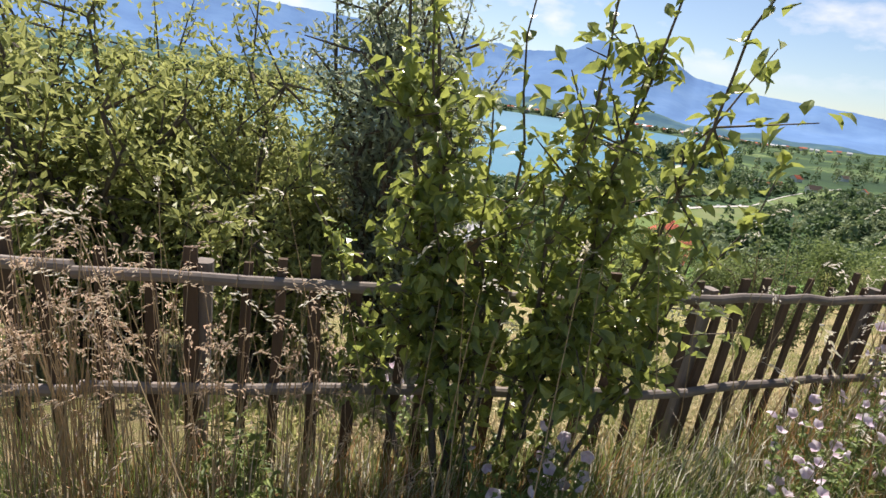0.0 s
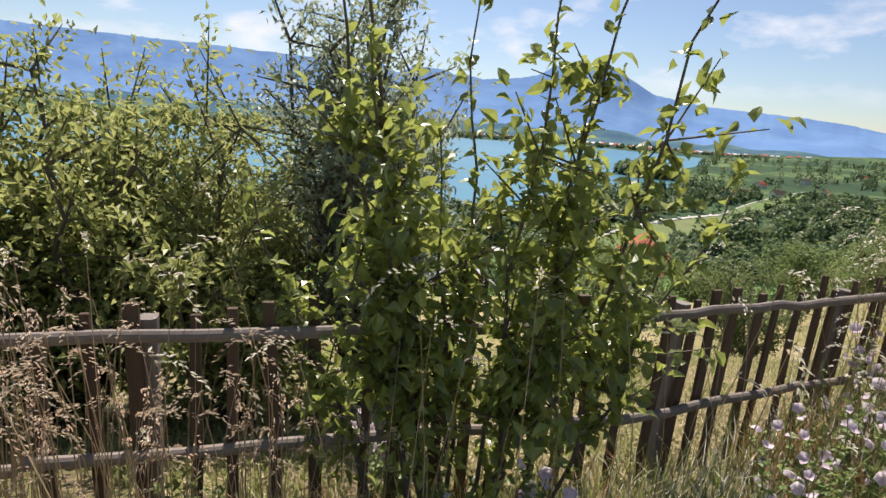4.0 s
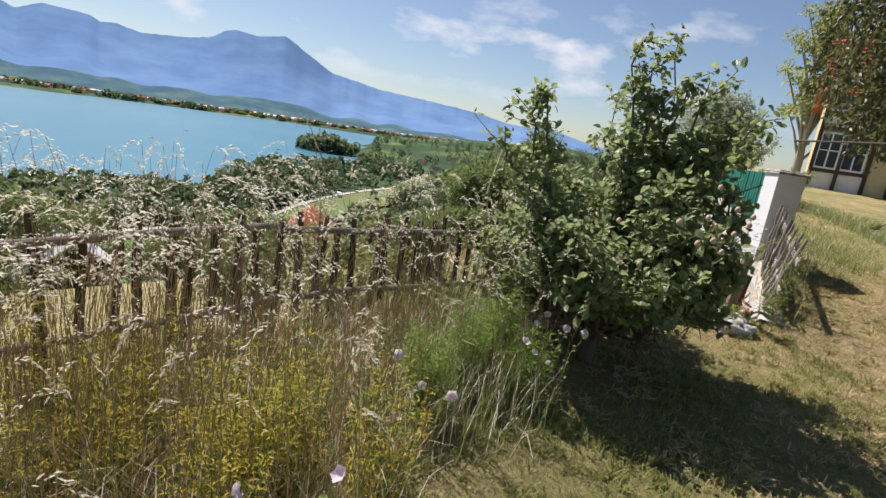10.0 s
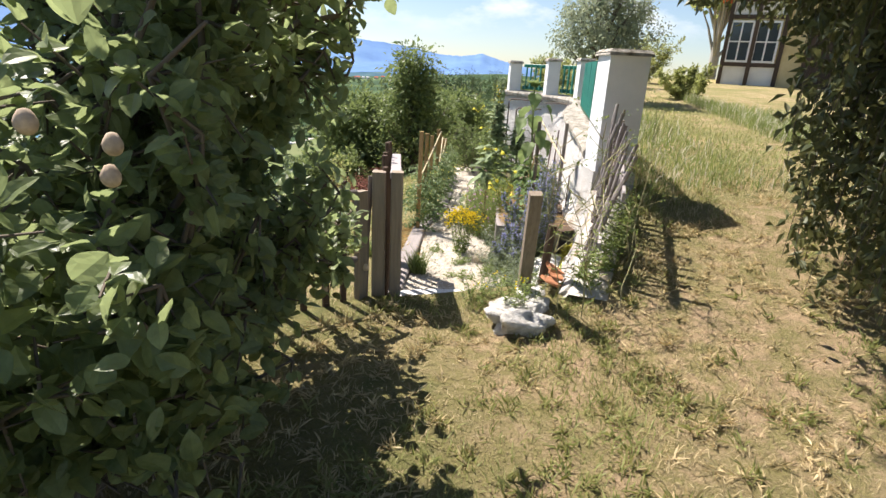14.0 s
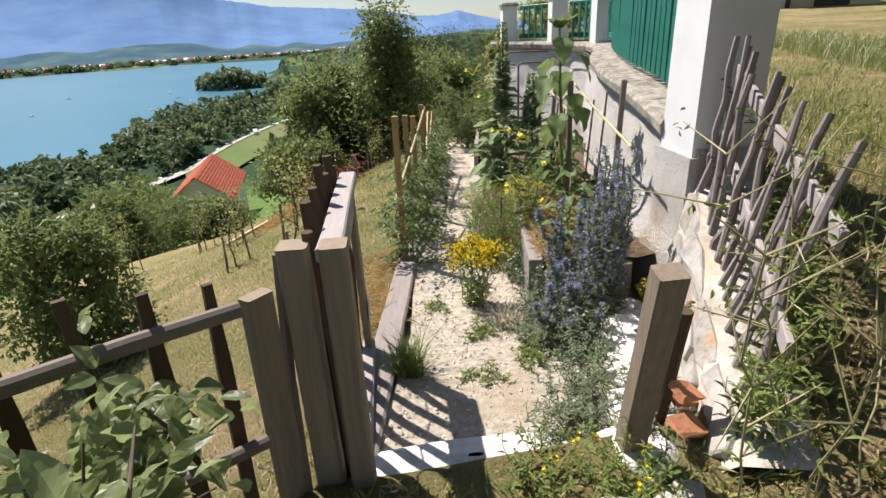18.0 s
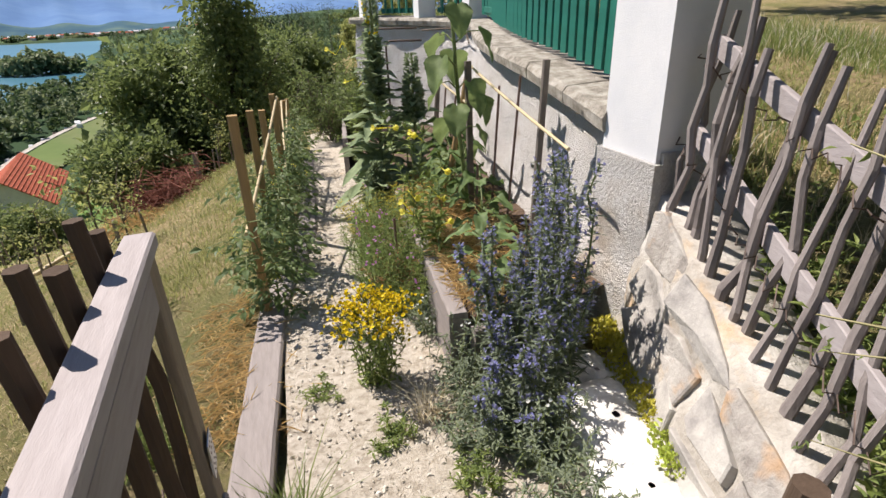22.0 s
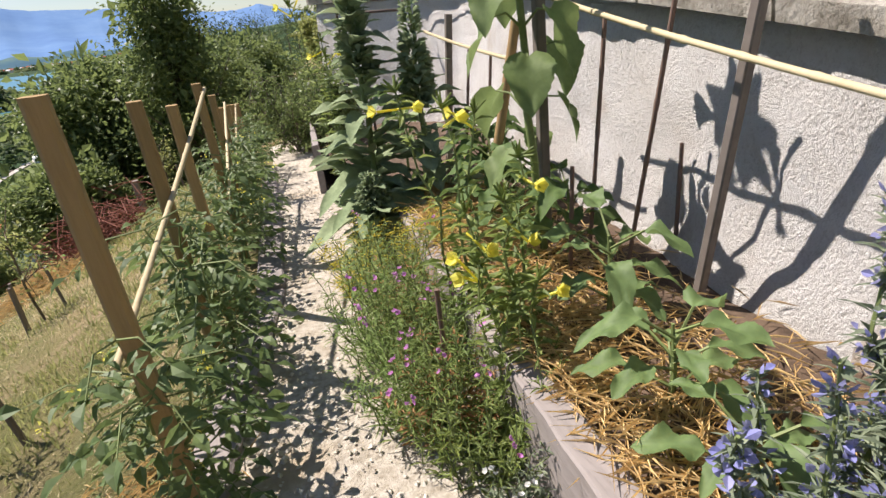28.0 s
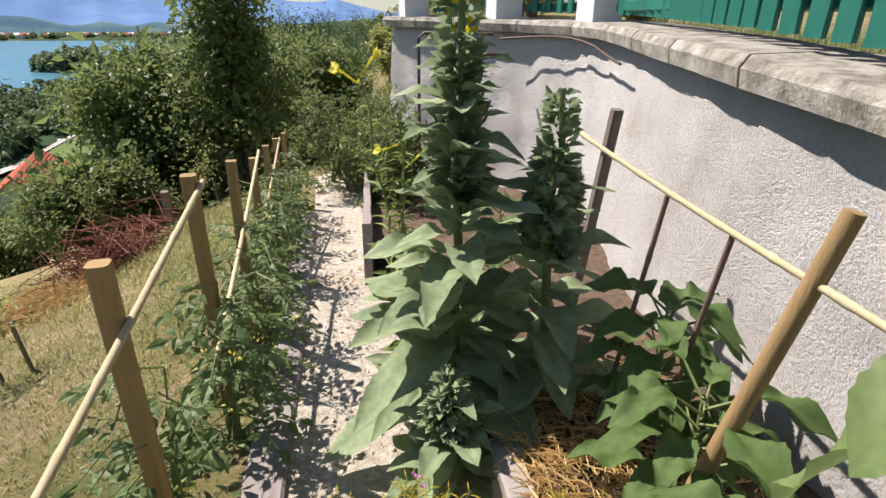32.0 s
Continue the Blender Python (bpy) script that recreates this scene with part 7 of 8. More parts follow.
for i in range(7):
    a = i * 0.9
    lb = Buf()
    broad(lb, [p[-1] + np.array([0, 0, -0.01])], [(math.cos(a), math.sin(a), 0.75)], (0, 0, 1), [0.14], [0.10], 0, "heart", 0.3, 0.12, 0.08, True)
    part("leaf", lb, "sunflower", sf, smooth=True)
part("stem", sb2, "stem", sf, smooth=True)

# aubergines and broad-leaved vegetables
def veg(at, h, n, size, mat, shape, label, width=0.62, name="vegetable_plant", group="bed vegetables"):
    t = thing(name, at, label, "vegetable", group)
    sb2, lb = Buf(), Buf()
    tube(sb2, [(0, 0, -0.03), (0.005, 0.0, h * 0.5), (0, 0.01, h)], [0.009, 0.007, 0.004], 6)
    for i in range(n):
        a = i * 2.4
        z = h * (0.25 + 0.75 * i / n)
        d = np.array([math.cos(a), math.sin(a), 0.45 + 0.4 * i / n])
        L = rng.uniform(0.05, 0.11)
        e = np.array([0, 0, z]) + unit(d) * L
        tube(sb2, [(0, 0, z), e], [0.004, 0.003], 4, cap=False)
        s = size * rng.uniform(0.7, 1.15)
        lb = Buf()
        broad(lb, [e], [d * np.array([1, 1, 0.25])], (0.02, 0.01, 1), [s], [s * width], 0, shape, 0.55, 0.16, 0.22, True)
        part("leaf", lb, mat, t, smooth=True)
    part("stem", sb2, "stem", t)


veg((0.74, 1.66, 0.40), 0.22, 11, 0.125, "aubergine", "lobed", "young aubergine plant with broad leaves in straw")
veg((0.86, 2.0, 0.40), 0.26, 12, 0.125, "aubergine", "lobed", "young aubergine plant with broad leaves in straw")
veg((0.70, 1.45, 0.40), 0.15, 8, 0.11, "aubergine", "lobed", "young aubergine plant with broad leaves in straw")
veg((1.02, 2.40, 0.38), 0.28, 13, 0.14, "chard", "oval", "leafy dark green vegetable beside the sunflower")
veg((1.16, 3.28, 0.34), 0.44, 24, 0.165, "chard", "oval", "leafy dark green vegetable below the wall")
veg((1.06, 3.02, 0.34), 0.36, 20, 0.155, "chard", "oval", "leafy dark green vegetable below the wall")
veg((0.98, 2.74, 0.34), 0.26, 16, 0.14, "chard", "oval", "leafy dark green vegetable below the wall")
veg((1.05, 4.15, 0.30), 0.46, 18, 0.15, "chard", "oval", "leafy green vegetable behind the mullein")

# evening primroses
def primrose(at, h, n, label, blooms):
    t = thing("evening_primrose", at, label, "flowering plant", "evening primroses")
    sb2, lb, fb = Buf(), Buf(), Buf()
    tops = []
    for i in range(n):
        top = np.array([rng.normal() * 0.09, rng.normal() * 0.09, h * rng.uniform(0.72, 1.02)])
        leafy_stem(sb2, lb, (rng.normal() * 0.02, rng.normal() * 0.02, -0.02), top, 62, 0.105, 0.26, 0.006, spread=0.62, taper=0.55, lo=0.08)
        for _ in range(9):
            d = rand_dirs(1, 1.2)[0]
            tube(lb, [top, top + d * 0.045], [0.005, 0.002], 5)
        tops.append(top)
    for i in range(blooms):
        tp = tops[i % n]
        d = unit(np.array([rng.normal(), rng.normal(), 0.25]))
        c = tp + d * 0.06 + np.array([0, 0, -rng.uniform(0.0, 0.14)])
        tube(fb, [tp + np.array([0, 0, -0.05]), c], [0.003, 0.004], 5)
        petals(fb, c, d, 0.034, 4, 0, 0.55)
    part("stem", sb2, "stem", t)
    part("foliage", lb, "herb", t)
    part("blossom", fb, "primrose", t, "pale yellow cup-shaped flowers")


primrose((0.58, 2.34, 0.12), 0.95, 3, "tall evening primrose with pale yellow flowers", 4)
primrose((0.62, 2.12, 0.30), 0.62, 3, "tall evening primrose with pale yellow flowers", 3)
primrose((0.54, 1.92, 0.14), 0.60, 2, "evening primrose with pale yellow flowers", 3)
primrose((0.62, 3.95, 0.10), 1.25, 3, "tall evening primrose beside the mullein", 4)

# stakes and canes by the wall
b = Buf()
bar(b, (1.13, 1.96, 0.28), (1.115, 1.85, 1.35), 0.030, 0.026, up=(0, 1, 0))
tagged(part("grey_stake", b, "wood_rail"), "grey wooden stake leaning on the wall", "stake", "wall stakes")
b = Buf()
bar(b, (1.20, 3.84, 0.30), (1.24, 3.74, 1.20), 0.035, 0.03, up=(0, 1, 0))
tagged(part("grey_stake", b, "wood_rail"), "grey wooden stake leaning on the wall", "stake", "wall stakes")
b = Buf()
bar(b, (1.01, 2.52, 0.25), (1.00, 2.53, 1.30), 0.036, 0.032, up=(0, 1, 0))
tagged(part("grey_stake", b, "wood_rail"), "grey wooden stake behind the sunflower", "stake", "wall stakes")
b = Buf()
tube(b, [(0.98, 3.0, 0.22), (1.05, 2.95, 0.65), (1.14, 2.90, 1.16)], [0.02, 0.02, 0.019], 8)
tagged(part("tan_pole", b, "wood_stake", smooth=True), "round tan pole holding the bamboo rail", "pole")
cane((1.04, 1.50, 1.02), (1.09, 2.85, 1.29), 0.008, "bamboo", "pale bamboo rail along the wall", "bamboo_rail", "bamboo rails")
cane((1.09, 2.68, 1.015), (1.25, 4.15, 1.12), 0.008, "bamboo", "pale bamboo rail along the wall", "bamboo_rail", "bamboo rails")
for a, b2 in (((1.10, 2.22, 0.3), (1.10, 2.07, 1.28)), ((1.06, 2.35, 0.3), (1.12, 2.36, 1.20)), ((1.10, 3.42, 0.3), (1.16, 3.36, 1.07)), ((1.12, 3.22, 0.3), (1.15, 3.13, 1.06)), ((1.30, 2.2, 0.35), (1.31, 2.22, 0.80)), ((0.95, 2.3, 0.3), (0.96, 2.3, 0.78)), ((0.42, 2.12, 0.05), (0.41, 2.11, 0.62))):
    cane(a, b2, 0.007, "cane", "thin dark cane supporting a plant")

# iron pipes and rod by the far wall
b = Buf()
tube(b, [(1.30, 5.7, 0.0), (1.30, 5.7, 1.22), (1.34, 5.7, 1.26), (1.72, 5.72, 1.25)], 0.012, 7)
tube(b, [(1.27, 6.33, -0.1), (1.27, 6.33, 1.33), (1.31, 6.33, 1.37), (1.86, 6.35, 1.36)], 0.012, 7)
tagged(part("pipe_frame", b, "iron", smooth=True), "dark bent iron pipes standing before the wall", "pipe")
b = Buf()
tube(b, [(float(wall_x(y2)) - 0.115, y2, float(cope_z(y2)) - 0.125 - 0.03 * math.sin(y2 * 3)) for y2 in np.linspace(4.7, 6.4, 10)], 0.008, 6)
tagged(part("iron_rod", b, "iron"), "rusty iron rod hanging below the coping", "rod")

# ---- slope: saplings with stakes, brush pile, straw heap ----
def sapling(x, y, h, label="young staked fruit tree on the slope"):
    z = gz(x, y)
    t = thing("sapling", (x, y, z), label, "sapling", "staked saplings")
    sb2, lb = Buf(), Buf()
    p = wobble((0, 0, -0.1), (0.03, 0.02, h), 7, 0.02)
    tube(sb2, p, np.linspace(0.014, 0.005, 7), 6)
    C = []
    for j in range(3, 7):
        for _ in range(4):
            e = p[j] + rand_dirs(1, 0.6)[0] * rng.uniform(0.12, 0.28)
            k = Buf()
            tube(k, [p[j], e], [0.005, 0.002], 4, cap=False)
            part("branch", k, "bark", t)
            C.append(e); C.append((p[j] + e) / 2)
    cluster_leaves(lb, np.array(C), 0.045, 8, 0.042, 0.022)
    part("stem", sb2, "bark", t)
    part("foliage", lb, "bushleaf", t)
    for a in (0.3, 2.4, 4.5):
        b = Buf()
        q = 0.22
        tube(b, [(q * math.cos(a), q * math.sin(a), -0.2), (q * 0.8 * math.cos(a), q * 0.8 * math.sin(a), 0.55 * h + 0.1 * rng.normal())], 0.014, 6)
        part("support_stake", b, "wood_old", t)


for x, y, h in ((-1.30, 3.35, 0.95), (-1.75, 5.9, 0.8), (-2.6, 5.3, 0.8), (-4.6, 9.4, 1.1), (-3.2, 7.6, 0.9), (-5.2, 7.0, 1.2), (-2.4, 10.5, 0.9), (-6.8, 10.5, 1.3), (-0.9, 9.8, 0.8)):
    sapling(x, y, h)
bp = Buf()
for _ in range(420):
    c = np.array([-1.75, 8.6, 0.0]) + rng.normal(size=3) * np.array([0.30, 0.24, 0])
    c[2] = gz(c[0], c[1]) + abs(rng.normal()) * 0.2
    d = rand_dirs(1, 0.1)[0] * rng.uniform(0.15, 0.45) * np.array([1, 1, 0.5])
    tube(bp, [c - d, c + np.array([0, 0, 0.03]), c + d], [0.006, 0.005, 0.002], 4, cap=False)
M["brush"] = plain("reddish_brushwood", (0.20, 0.075, 0.05), 0.9)
tagged(part("brush_pile", bp, "brush"), "pile of reddish dry brushwood on the slope", "brushwood", kind="stuff")
sh = Buf()
n = 2600
P = np.stack([rng.normal(-2.35, 0.34, n), rng.normal(8.0, 0.30, n), np.zeros(n)], 1)
q = np.exp(-(((P[:, 0] + 2.35) / 0.5) ** 2 + ((P[:, 1] - 8.0) / 0.45) ** 2))
P[:, 2] = ground_z(P[:, 0], P[:, 1]) + q * 0.22 * rng.uniform(0.7, 1.0, n)
a = rng.uniform(0, 6.28, n)
leaves(sh, P, np.stack([np.cos(a), np.sin(a), rng.normal(-0.1, 0.3, n)], 1), (0, 0, 1), rng.uniform(0.08, 0.22, n), 0.008, 0, 0.3, 0.1, True)
tagged(part("straw_heap", sh, "straw"), "low heap of straw on the slope", "straw heap", kind="stuff")
for dx in (0, 0.12):
    b = Buf()
    x0, y0, x1, y1 = -2.75 + dx, 8.25, -3.5 + dx, 7.55
    bar(b, (x0, y0, gz(x0, y0) + 0.1), (x1, y1, gz(x1, y1) + 0.12), 0.05, 0.05)
    tagged(part("timber_beam", b, "bamboo"), "pale timber beam lying on the slope", "beam", "beams")
b = Buf()
x, y = -1.3, 9.6
bar(b, (x, y, gz(x, y) - 0.1), (x, y, gz(x, y) + 0.5), 0.09, 0.09, up=(0, 1, 0))
tagged(part("short_post", b, "wood_old"), "short weathered post on the slope", "post")

# ---- wild strip before the fence ----
def strip_points(n, lo=0.05, power=1.0):
    """Points between the fence and the mown lawn."""
    out = []
    while sum(len(o) for o in out) < n:
        y = rng.uniform(-9.0, -1.0, 4000)
        x = rng.uniform(-7.8, -0.8, 4000)
        d = -edge_dist(x, y)
        w = np.interp(y, [-8.6, -7.2, -6.0, -5.0, -4.0, -3.0, -2.0, -1.0], [1.6, 1.5, 1.3, 1.6, 1.75, 1.45, 0.75, 0.2]) + 0.12 * np.sin(4 * x + 3 * y)
        k = (d > lo) & (d < w)
        k &= rng.uniform(size=4000) < (1 - np.clip(d / np.maximum(w, 0.1), 0, 1) ** 3) ** power
        k &= (np.hypot(x + 4.83, y + 7.9) > 0.62)
        out.append(np.stack([x[k], y[k], ground_z(x[k], y[k])], 1))
    return np.concatenate(out)[:n]


def patch(P, scale, seed):
    return np.array([noise.noise(Vector((p[0] * scale, p[1] * scale, seed))) for p in P])


def seed_heads(buf, tips, lean, slot, length=0.12, size=0.016, per=16):
    """Nodding panicles: small spikelets strung along the drooping end of each stem."""
    n = len(tips)
    u = np.tile(np.linspace(0, 1, per), n)
    L = np.repeat(length * rng.uniform(0.6, 1.3, n), per)
    T, B = np.repeat(tips, per, 0), np.repeat(lean, per, 0)
    p = T + B * (L * u * 0.75)[:, None] + np.array([0, 0, 1.0]) * (L * (0.35 * u - 0.75 * u * u))[:, None] + rng.normal(size=T.shape) * 0.005
    d = unit(B + np.array([0, 0, 0.6]) - 1.3 * u[:, None] * np.array([0, 0, 1]) + rand_dirs(n * per) * 0.5)
    leaves(buf, p, d, rand_dirs(n * per, 1), size * rng.uniform(0.6, 1.3, n * per), size * 0.3, slot, 0.2, 0.2, True)


def hay(buf, P, H, bend, heads):
    a = rng.uniform(0, 6.28, len(P))
    B = np.stack([np.cos(a), np.sin(a), 0 * a], 1)
    tips = []
    for p, hh, b in zip(P, H, B):
        l = rng.uniform(0.2, 1.0) * bend * hh
        q = p + b * l + np.array([0, 0, hh])
        tube(buf, [p, p * 0.45 + q * 0.55 - b * l * 0.2, q], [0.0021, 0.0017, 0.0009], 3, cap=False)
        tips.append(q)
    seed_heads(buf, np.array(tips), B, 1, *heads)


mb = Buf()
P = strip_points(13000)
low = np.interp(P[:, 1], [-8.6, -7.0, -5.6, -4.6], [0.9, 0.75, 0.6, 1.0])
h = 0.28 + 0.24 * patch(P, 0.8, 2) + rng.uniform(0, 0.28, len(P))
blades(mb, P, np.clip(h, 0.12, 0.8) * low, rng.uniform(0.003, 0.006, len(P)), 0.4, 0)
P = strip_points(9000)
blades(mb, P, rng.uniform(0.15, 0.55, len(P)) * np.interp(P[:, 1], [-8.6, -5.6, -4.6], [0.55, 0.6, 1.0]), 0.0045, 0.6, 1)
P = strip_points(9000)
P = P[patch(P, 1.1, 9) > -0.08]
blades(mb, P, rng.uniform(0.2, 0.62, len(P)) * np.interp(P[:, 1], [-8.6, -5.6, -4.6], [0.55, 0.6, 1.0]), 0.0045, 0.4, 2)
tagged(part("meadow_grass", mb, ["blade", "hay", "redhay"]), "tangled green and dry meadow grass before the fence", "grass", kind="stuff")

hb = Buf()
P = strip_points(3600)
w = np.clip(np.interp(P[:, 1], [-8.6, -5.4, -4.8, -4.2, -3.4, -2.9, -2.0], [0.06, 0.10, 0.6, 1.0, 0.9, 0.4, 0.12]) * (0.7 + 1.2 * patch(P, 0.7, 5)), 0, 1)
P = P[rng.uniform(size=len(P)) < w]
hay(hb, P, rng.uniform(0.70, 1.32, len(P)), 0.24, (0.17, 0.019, 20))
blades(hb, P + np.array([0, 0, 0.1]), rng.uniform(0.25, 0.5, len(P)), 0.003, 0.7, 1, 0.5)
tagged(part("dry_tall_grass", hb, ["drystem", "hay"]), "tall dry grass with nodding feathery seed heads", "grass", kind="stuff")
# clump of reddish tall grass at the near end of the fence
hb = Buf()
n = 190
u = rng.uniform(0, 1, n) ** 3
P = np.stack([-6.56 + 0.62 * u + rng.normal(0.10, 0.08, n), -7.50 + 0.80 * u + rng.normal(-0.06, 0.08, n), np.zeros(n)], 1)
P[:, 2] = ground_z(P[:, 0], P[:, 1])
hay(hb, P, rng.uniform(0.55, 1.1, n) * (1.05 - 0.35 * u), 0.16, (0.13, 0.017, 20))
blades(hb, P, rng.uniform(0.2, 0.5, n), 0.005, 0.4, 1, 0.3)
tagged(part("feather_grass", hb, ["drystem", "pinkhay"]), "dense clump of tall reddish dry grass", "grass", kind="stuff")


# goldenrod-like weed thicket
def weed(at, h, n, r, mat, label, name="weed_clump", flower=None, size=0.06, width=0.2, per=40, group="wild plants"):
    t = herb(at, h, n, r, mat, label, flower, size, width, group, per)
    t.name = name
    return t


for k in range(18):
    x, y = -3.45 + rng.normal() * 0.2 + 0.35 * (k % 3 - 1), -4.0 + rng.normal() * 0.4
    weed((x, y, gz(x, y)), rng.uniform(0.65, 1.0), 20, 0.15, "goldweed", "yellow-green weed with thin upright stems", "goldweed_clump", None, 0.055, 0.16)
for x, y, h in ((-2.15, -2.45, 0.85), (-2.35, -2.75, 0.75), (-1.98, -2.72, 0.6), (-2.55, -3.1, 0.7)):
    weed((x, y, gz(x, y)), h, 20, 0.14, "fennel", "feathery light green fennel plant", "fennel_plant", None, 0.075, 0.11, 90)
for k in range(16):
    P = strip_points(1)[0]
    weed(tuple(P), rng.uniform(0.3, 0.6), 10, 0.10, "herb" if k % 2 else "blade", "green leafy weed in the meadow strip", "meadow_weed", None, 0.07, 0.35, 22)


# mallows with pink flowers
def mallow(x, y, h, n, blooms):
    t = thing("mallow_plant", (x, y, gz(x, y)), "wild mallow with pale pink flowers", "mallow", "mallows")
    sb2, lb, fb = Buf(), Buf(), Buf()
    for i in range(n):
        a = i * 2.4
        top = np.array([0.28 * h * math.cos(a) * rng.uniform(0.3, 1.2), 0.28 * h * math.sin(a) * rng.uniform(0.3, 1.2), h * rng.uniform(0.65, 1.05)])
        p = leafy_stem(sb2, lb, (0.02 * math.cos(a), 0.02 * math.sin(a), -0.02), top, 20, 0.05, 0.8, 0.004, spread=0.8)
        for _ in range(max(1, blooms // n)):
            k = rng.integers(5, 9)
            petals(fb, p[k] + rng.normal(size=3) * 0.02, rand_dirs(1, 0.7)[0] + np.array([0, -0.5, 0]), rng.uniform(0.026, 0.038), 5)
    part("stem", sb2, "stem", t)
    part("foliage", lb, "herb", t)
    part("blossom", fb, "pink", t)


for x, y, h in ((-4.55, -4.95, 0.72), (-4.35, -4.60, 0.75), (-4.65, -5.35, 0.62), (-4.25, -4.25, 0.75), (-4.45, -5.25, 0.6), (-5.45, -6.3, 0.45), (-4.5, -4.45, 0.75), (-4.05, -4.75, 0.62), (-6.05, -6.4, 0.42), (-4.75, -5.6, 0.5)):
    mallow(x, y, h, 8, 16)
for x, y, h in ((-2.75, -4.65, 0.72), (-2.0, -2.55, 0.75), (-1.88, -2.85, 0.6), (-2.62, -3.75, 0.75), (-5.5, -6.6, 0.5)):
    mallow(x, y, h, 5, 8)


def tall_weed(x, y, h, label="tall thin wild lettuce stem", lean=0.1, n=30):
    t = thing("tall_weed", (x, y, gz(x, y)), label, "weed", "tall weeds")
    sb2, lb = Buf(), Buf()
    a = rng.uniform(0, 6.28)
    p = leafy_stem(sb2, lb, (0, 0, -0.03), (lean * h * math.cos(a), lean * h * math.sin(a), h), n, 0.07, 0.2, 0.004, spread=0.7)
    for j in range(3, 9):
        for _ in range(2):
            d = rand_dirs(1, 0.9)[0]
            e = p[j] + d * rng.uniform(0.1, 0.32)
            k = Buf()
            tube(k, [p[j], (p[j] + e) / 2 + d * 0.01, e], [0.003, 0.0022, 0.001], 4, cap=False)
            part("branch", k, "palestem", t)
            leaves(lb, e + rng.normal(size=(5, 3)) * 0.02, rand_dirs(5, 0.7), rand_dirs(5, 1), 0.022, 0.010)
    part("stem", sb2, "palestem", t)
    part("foliage", lb, "herb", t)


for x, y, h, l in ((-2.42, -3.2, 1.5, 0.06), (-3.1, -3.3, 1.3, 0.08)):
    tall_weed(x, y, h, lean=l)
for x, y, h, l in ((0.72, -0.42, 1.1, 0.25), (0.85, -0.25, 0.95, 0.35), (0.60, -0.38, 0.9, 0.3), (0.98, -0.35, 1.0, 0.45), (0.92, -0.1, 0.85, 0.2), (1.15, 0.1, 0.8, 0.3)):
    tall_weed(x, y, h, "sprawling wild lettuce beside the twig fence", l, 9)
for x, y, h in ((0.80, -0.15, 0.5), (1.0, 0.05, 0.55), (1.15, 0.3, 0.5), (1.3, 0.6, 0.45)):
    weed((x, y, gz(x, y)), h, 12, 0.10, "herb", "leafy weed at the foot of the twig fence", "fence_weed", None, 0.06, 0.3, 24)

# ---- lawn ----
gb = Buf()
n = 150000
x, y = rng.uniform(-4.6, 4.6, n), rng.uniform(-8.2, 3.2, n) 
d = -edge_dist(x, y)
w = np.interp(y, [-8.6, -7.2, -6.0, -5.0, -4.0, -3.0, -2.0, -1.0, 0], [0.8, 0.9, 1.2, 1.5, 1.6, 1.2, 0.4, 0.1, 0.1])
k = (d > w) & ~((y > -0.1) & (x < np.where(y < 1.2, 0.95 + 0.42 * y, 1.6)))
k &= rng.uniform(size=n) < np.clip((4.6 - x) / 1.8, 0, 1) * np.clip((y + 8.2) / 0.9, 0, 1) * np.clip((3.2 - y) / 1.2, 0, 1)
x, y = x[k], y[k]
P = np.stack([x, y, ground_z(x, y) - 0.005], 1)
dry = np.array([noise.noise(Vector((a * 0.9, b2 * 0.9, 4))) + 0.5 * noise.noise(Vector((a * 3.1, b2 * 3.1, 7))) for a, b2 in zip(x, y)]) + np.clip((y + 3.0) * 0.27, -0.7, 0.4) - 0.06
isdry = dry + rng.normal(size=len(x)) * 0.18 > 0.05
bare = (dry > 0.30) & (rng.uniform(size=len(x)) < 0.55)
x, y, P, dry, isdry = x[~bare], y[~bare], P[~bare], dry[~bare], isdry[~bare]
hgt = rng.uniform(0.025, 0.075, len(x)) + np.clip(x - 2.3, 0, 1.5) * 0.05 + np.where((x > 1.5) & (x < 2.3) & (y > 0.5), 0.06, 0)
blades(gb, P[~isdry], hgt[~isdry], 0.0065, 0.7, 0)
blades(gb, P[isdry], hgt[isdry] * 0.75, 0.0045, 0.9, 1, 0.5)
# tufts of coarse grass in the lawn
m = 9000
x, y = rng.uniform(-4.4, 4.4, m), rng.uniform(-8.0, 2.5, m)
k = (rng.uniform(size=m) < np.clip((4.4 - x) / 1.8, 0, 1) * np.clip((y + 8.0) / 0.9, 0, 1)) & (-edge_dist(x, y) > np.interp(y, [-8.6, -6.0, -4.0, -2.0, 0], [0.8, 1.1, 1.6, 0.4, 0.1])) & ~((y > -0.1) & (x < np.where(y < 1.2, 0.95 + 0.42 * y, 1.6)))
x, y = x[k], y[k]
dry = np.array([noise.noise(Vector((a * 0.9, b2 * 0.9, 4))) + 0.5 * noise.noise(Vector((a * 3.1, b2 * 3.1, 7))) for a, b2 in zip(x, y)]) + np.clip((y + 3.0) * 0.2, -0.6, 0.4)
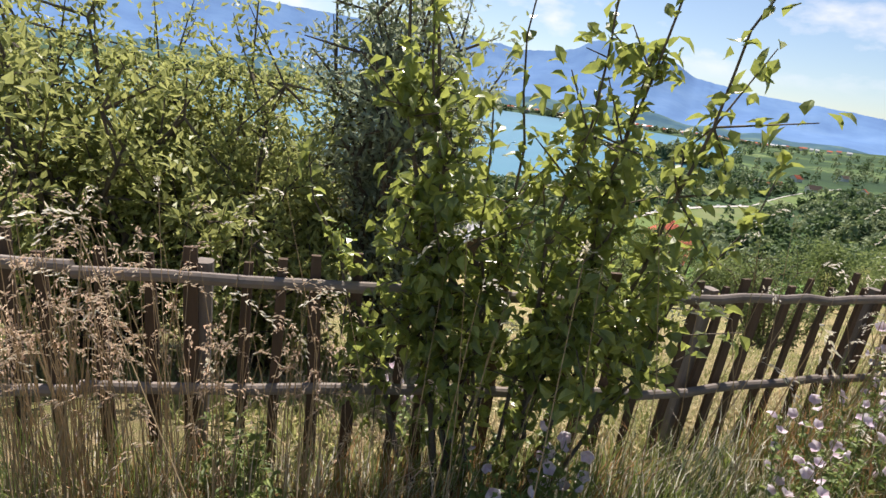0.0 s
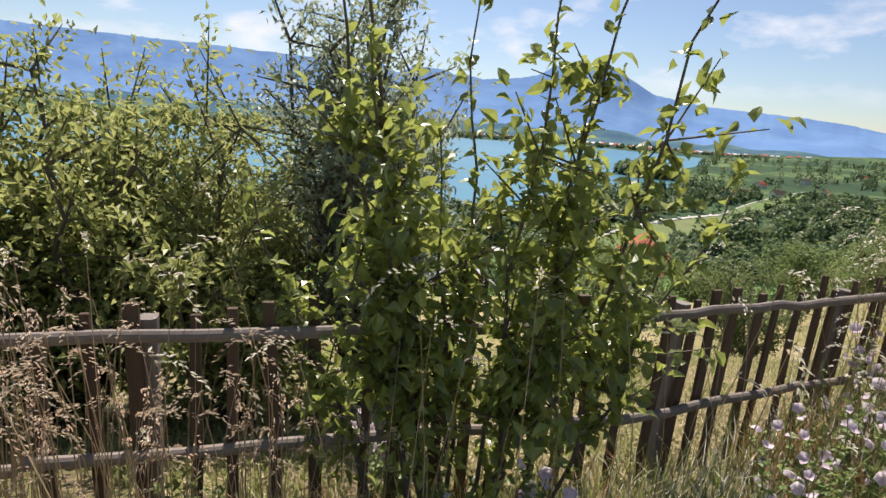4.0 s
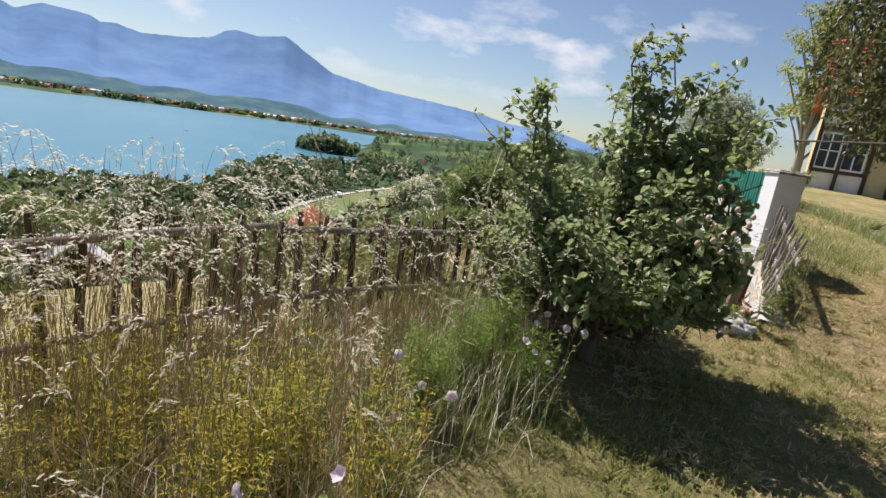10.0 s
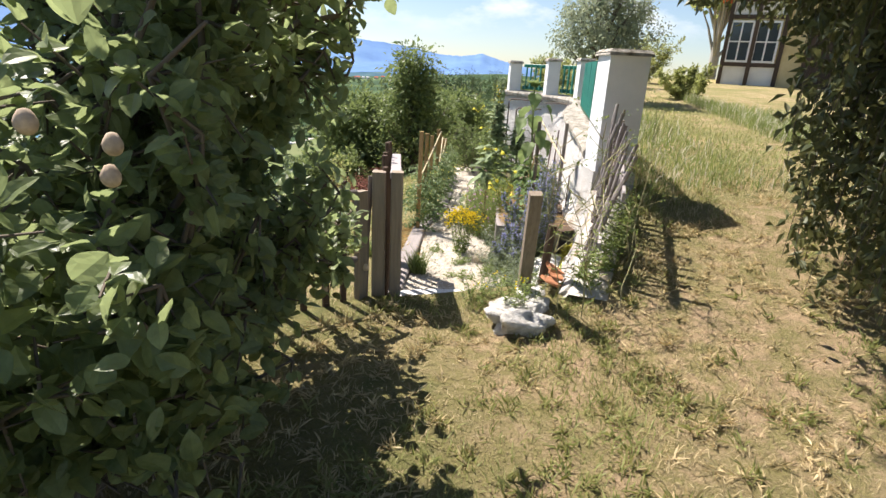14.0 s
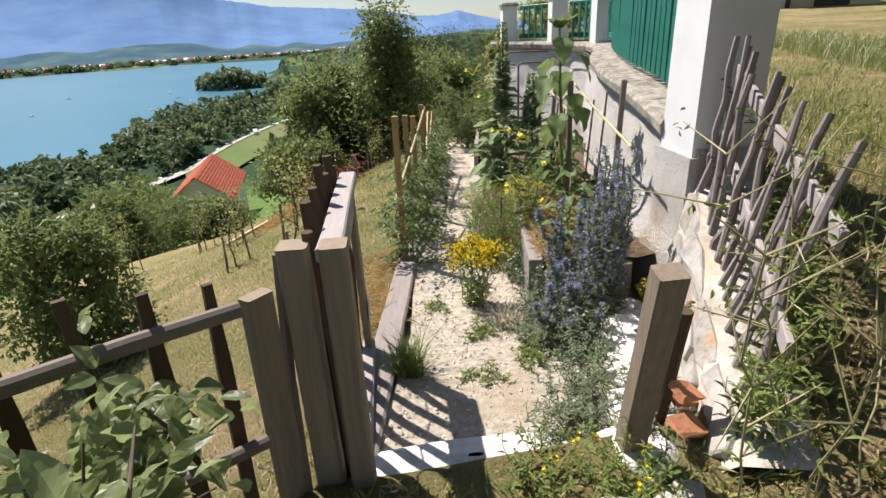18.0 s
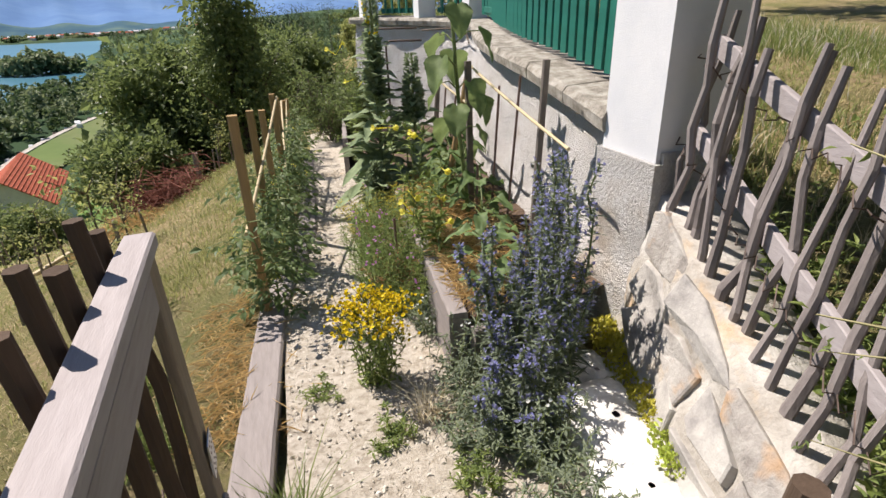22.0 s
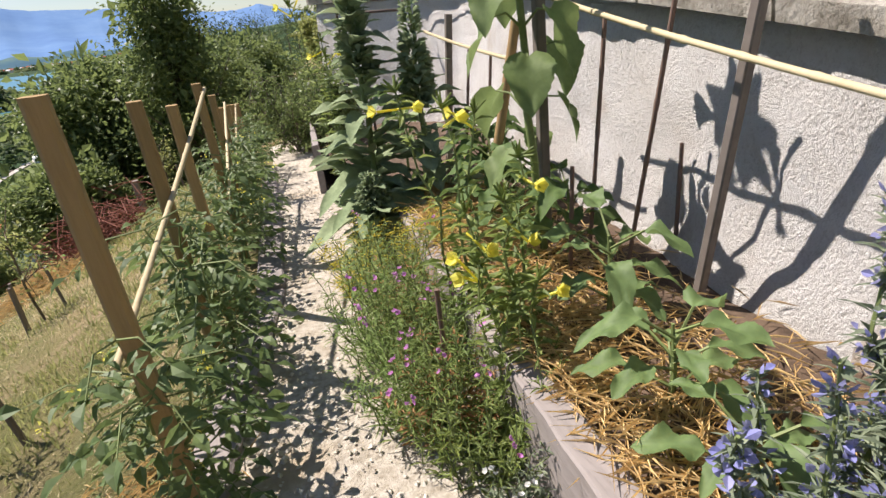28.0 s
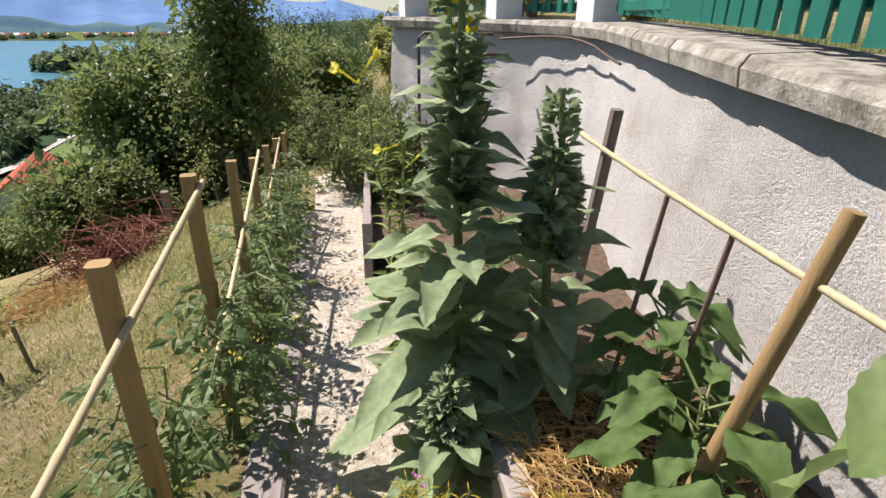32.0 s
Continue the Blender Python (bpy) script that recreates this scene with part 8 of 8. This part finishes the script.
for s, sel in ((0, dry + rng.normal(size=len(x)) * 0.3 < 0.15), (1, rng.uniform(size=len(x)) < np.clip(0.3 + 0.5 * dry, 0.1, 0.5))):
    c = np.repeat(np.stack([x[sel], y[sel]], 1), 15, 0)
    c = c + rng.normal(size=c.shape) * 0.02
    D = rand_dirs(len(c), 0.7)
    D[:, 2] = np.abs(D[:, 2]) * (0.9 if s == 0 else 0.4) + 0.12
    leaves(gb, np.column_stack([c, ground_z(c[:, 0], c[:, 1]) + 0.002]), D, rand_dirs(len(c), 1), rng.uniform(0.03, 0.085, len(c)), rng.uniform(0.004, 0.009, len(c)), s, 0.2, 0.25, True)
tagged(part("lawn_grass", gb, ["lawn", "drylawn"]), "short patchy lawn, green and sun-dried", "lawn", kind="stuff")

# taller grass on the upper terrace beyond the pillar
ub = Buf()
n = 42000
y = rng.uniform(1.2, 14, n) ** 1.0
x = rng.uniform(1.62, 7.0, n)
k = (x < 2.9 + 0.12 * y + rng.normal(size=n) * 0.25) | (x > 3.9 + 0.25 * y)
k &= x > wall_x(np.clip(y, 1.2, 7.65)) + 0.36
x, y = x[k], y[k]
P = np.stack([x, y, ground_z(x, y)], 1)
q = rng.uniform(size=len(x))
low = np.interp(P[:, 1], [1.2, 3.0, 5.0], [0.45, 0.6, 1.0])
blades(ub, P[q < 0.88], rng.uniform(0.08, 0.32, int((q < 0.88).sum())) * low[q < 0.88], 0.007, 0.6, 0)
blades(ub, P[q >= 0.88], rng.uniform(0.12, 0.36, int((q >= 0.88).sum())) * low[q >= 0.88], 0.006, 0.6, 1)
x, y = rng.normal(3.6, 1.2, 16000), rng.uniform(2.4, 15, 16000)
k = (x > 1.9) & (x < 7)
x, y = x[k], y[k]
P = np.stack([x, y, ground_z(x, y)], 1)
blades(ub, P, rng.uniform(0.03, 0.09, len(P)), 0.011, 0.9, 2, 0.4)
tagged(part("terrace_grass", ub, ["blade", "hay", "lawn"]), "long rough grass on the upper terrace", "grass", kind="stuff")

# rough grass on the slope
sb2 = Buf()
n = 90000
y = rng.uniform(-7, 16, n)
d = rng.exponential(2.6, n)
ex = np.interp(y, EDGE[:, 1], EDGE[:, 0])
x = ex - d - 0.04
k = d < 11
x, y = x[k], y[k]
P = np.stack([x, y, ground_z(x, y) - 0.01], 1)
gr = np.array([noise.noise(Vector((a * 0.55, b2 * 0.55, 11))) + 0.6 * noise.noise(Vector((a * 2.2, b2 * 2.2, 3))) for a, b2 in zip(x, y)]) + rng.normal(size=len(x)) * 0.2
s = 1 + 0.12 * np.hypot(x, y - 1)
blades(sb2, P[gr > 0.08], (rng.uniform(0.015, 0.06, len(x)) * np.minimum(s, 2))[gr > 0.08], (0.006 * s)[gr > 0.08], 0.6, 0)
blades(sb2, P[gr <= 0.08], (rng.uniform(0.012, 0.05, len(x)) * np.minimum(s, 2))[gr <= 0.08], (0.005 * s)[gr <= 0.08], 0.8, 1, 0.5)
tagged(part("slope_grass", sb2, ["lawn", "drylawn"]), "rough half-dried grass on the slope", "grass", kind="stuff")
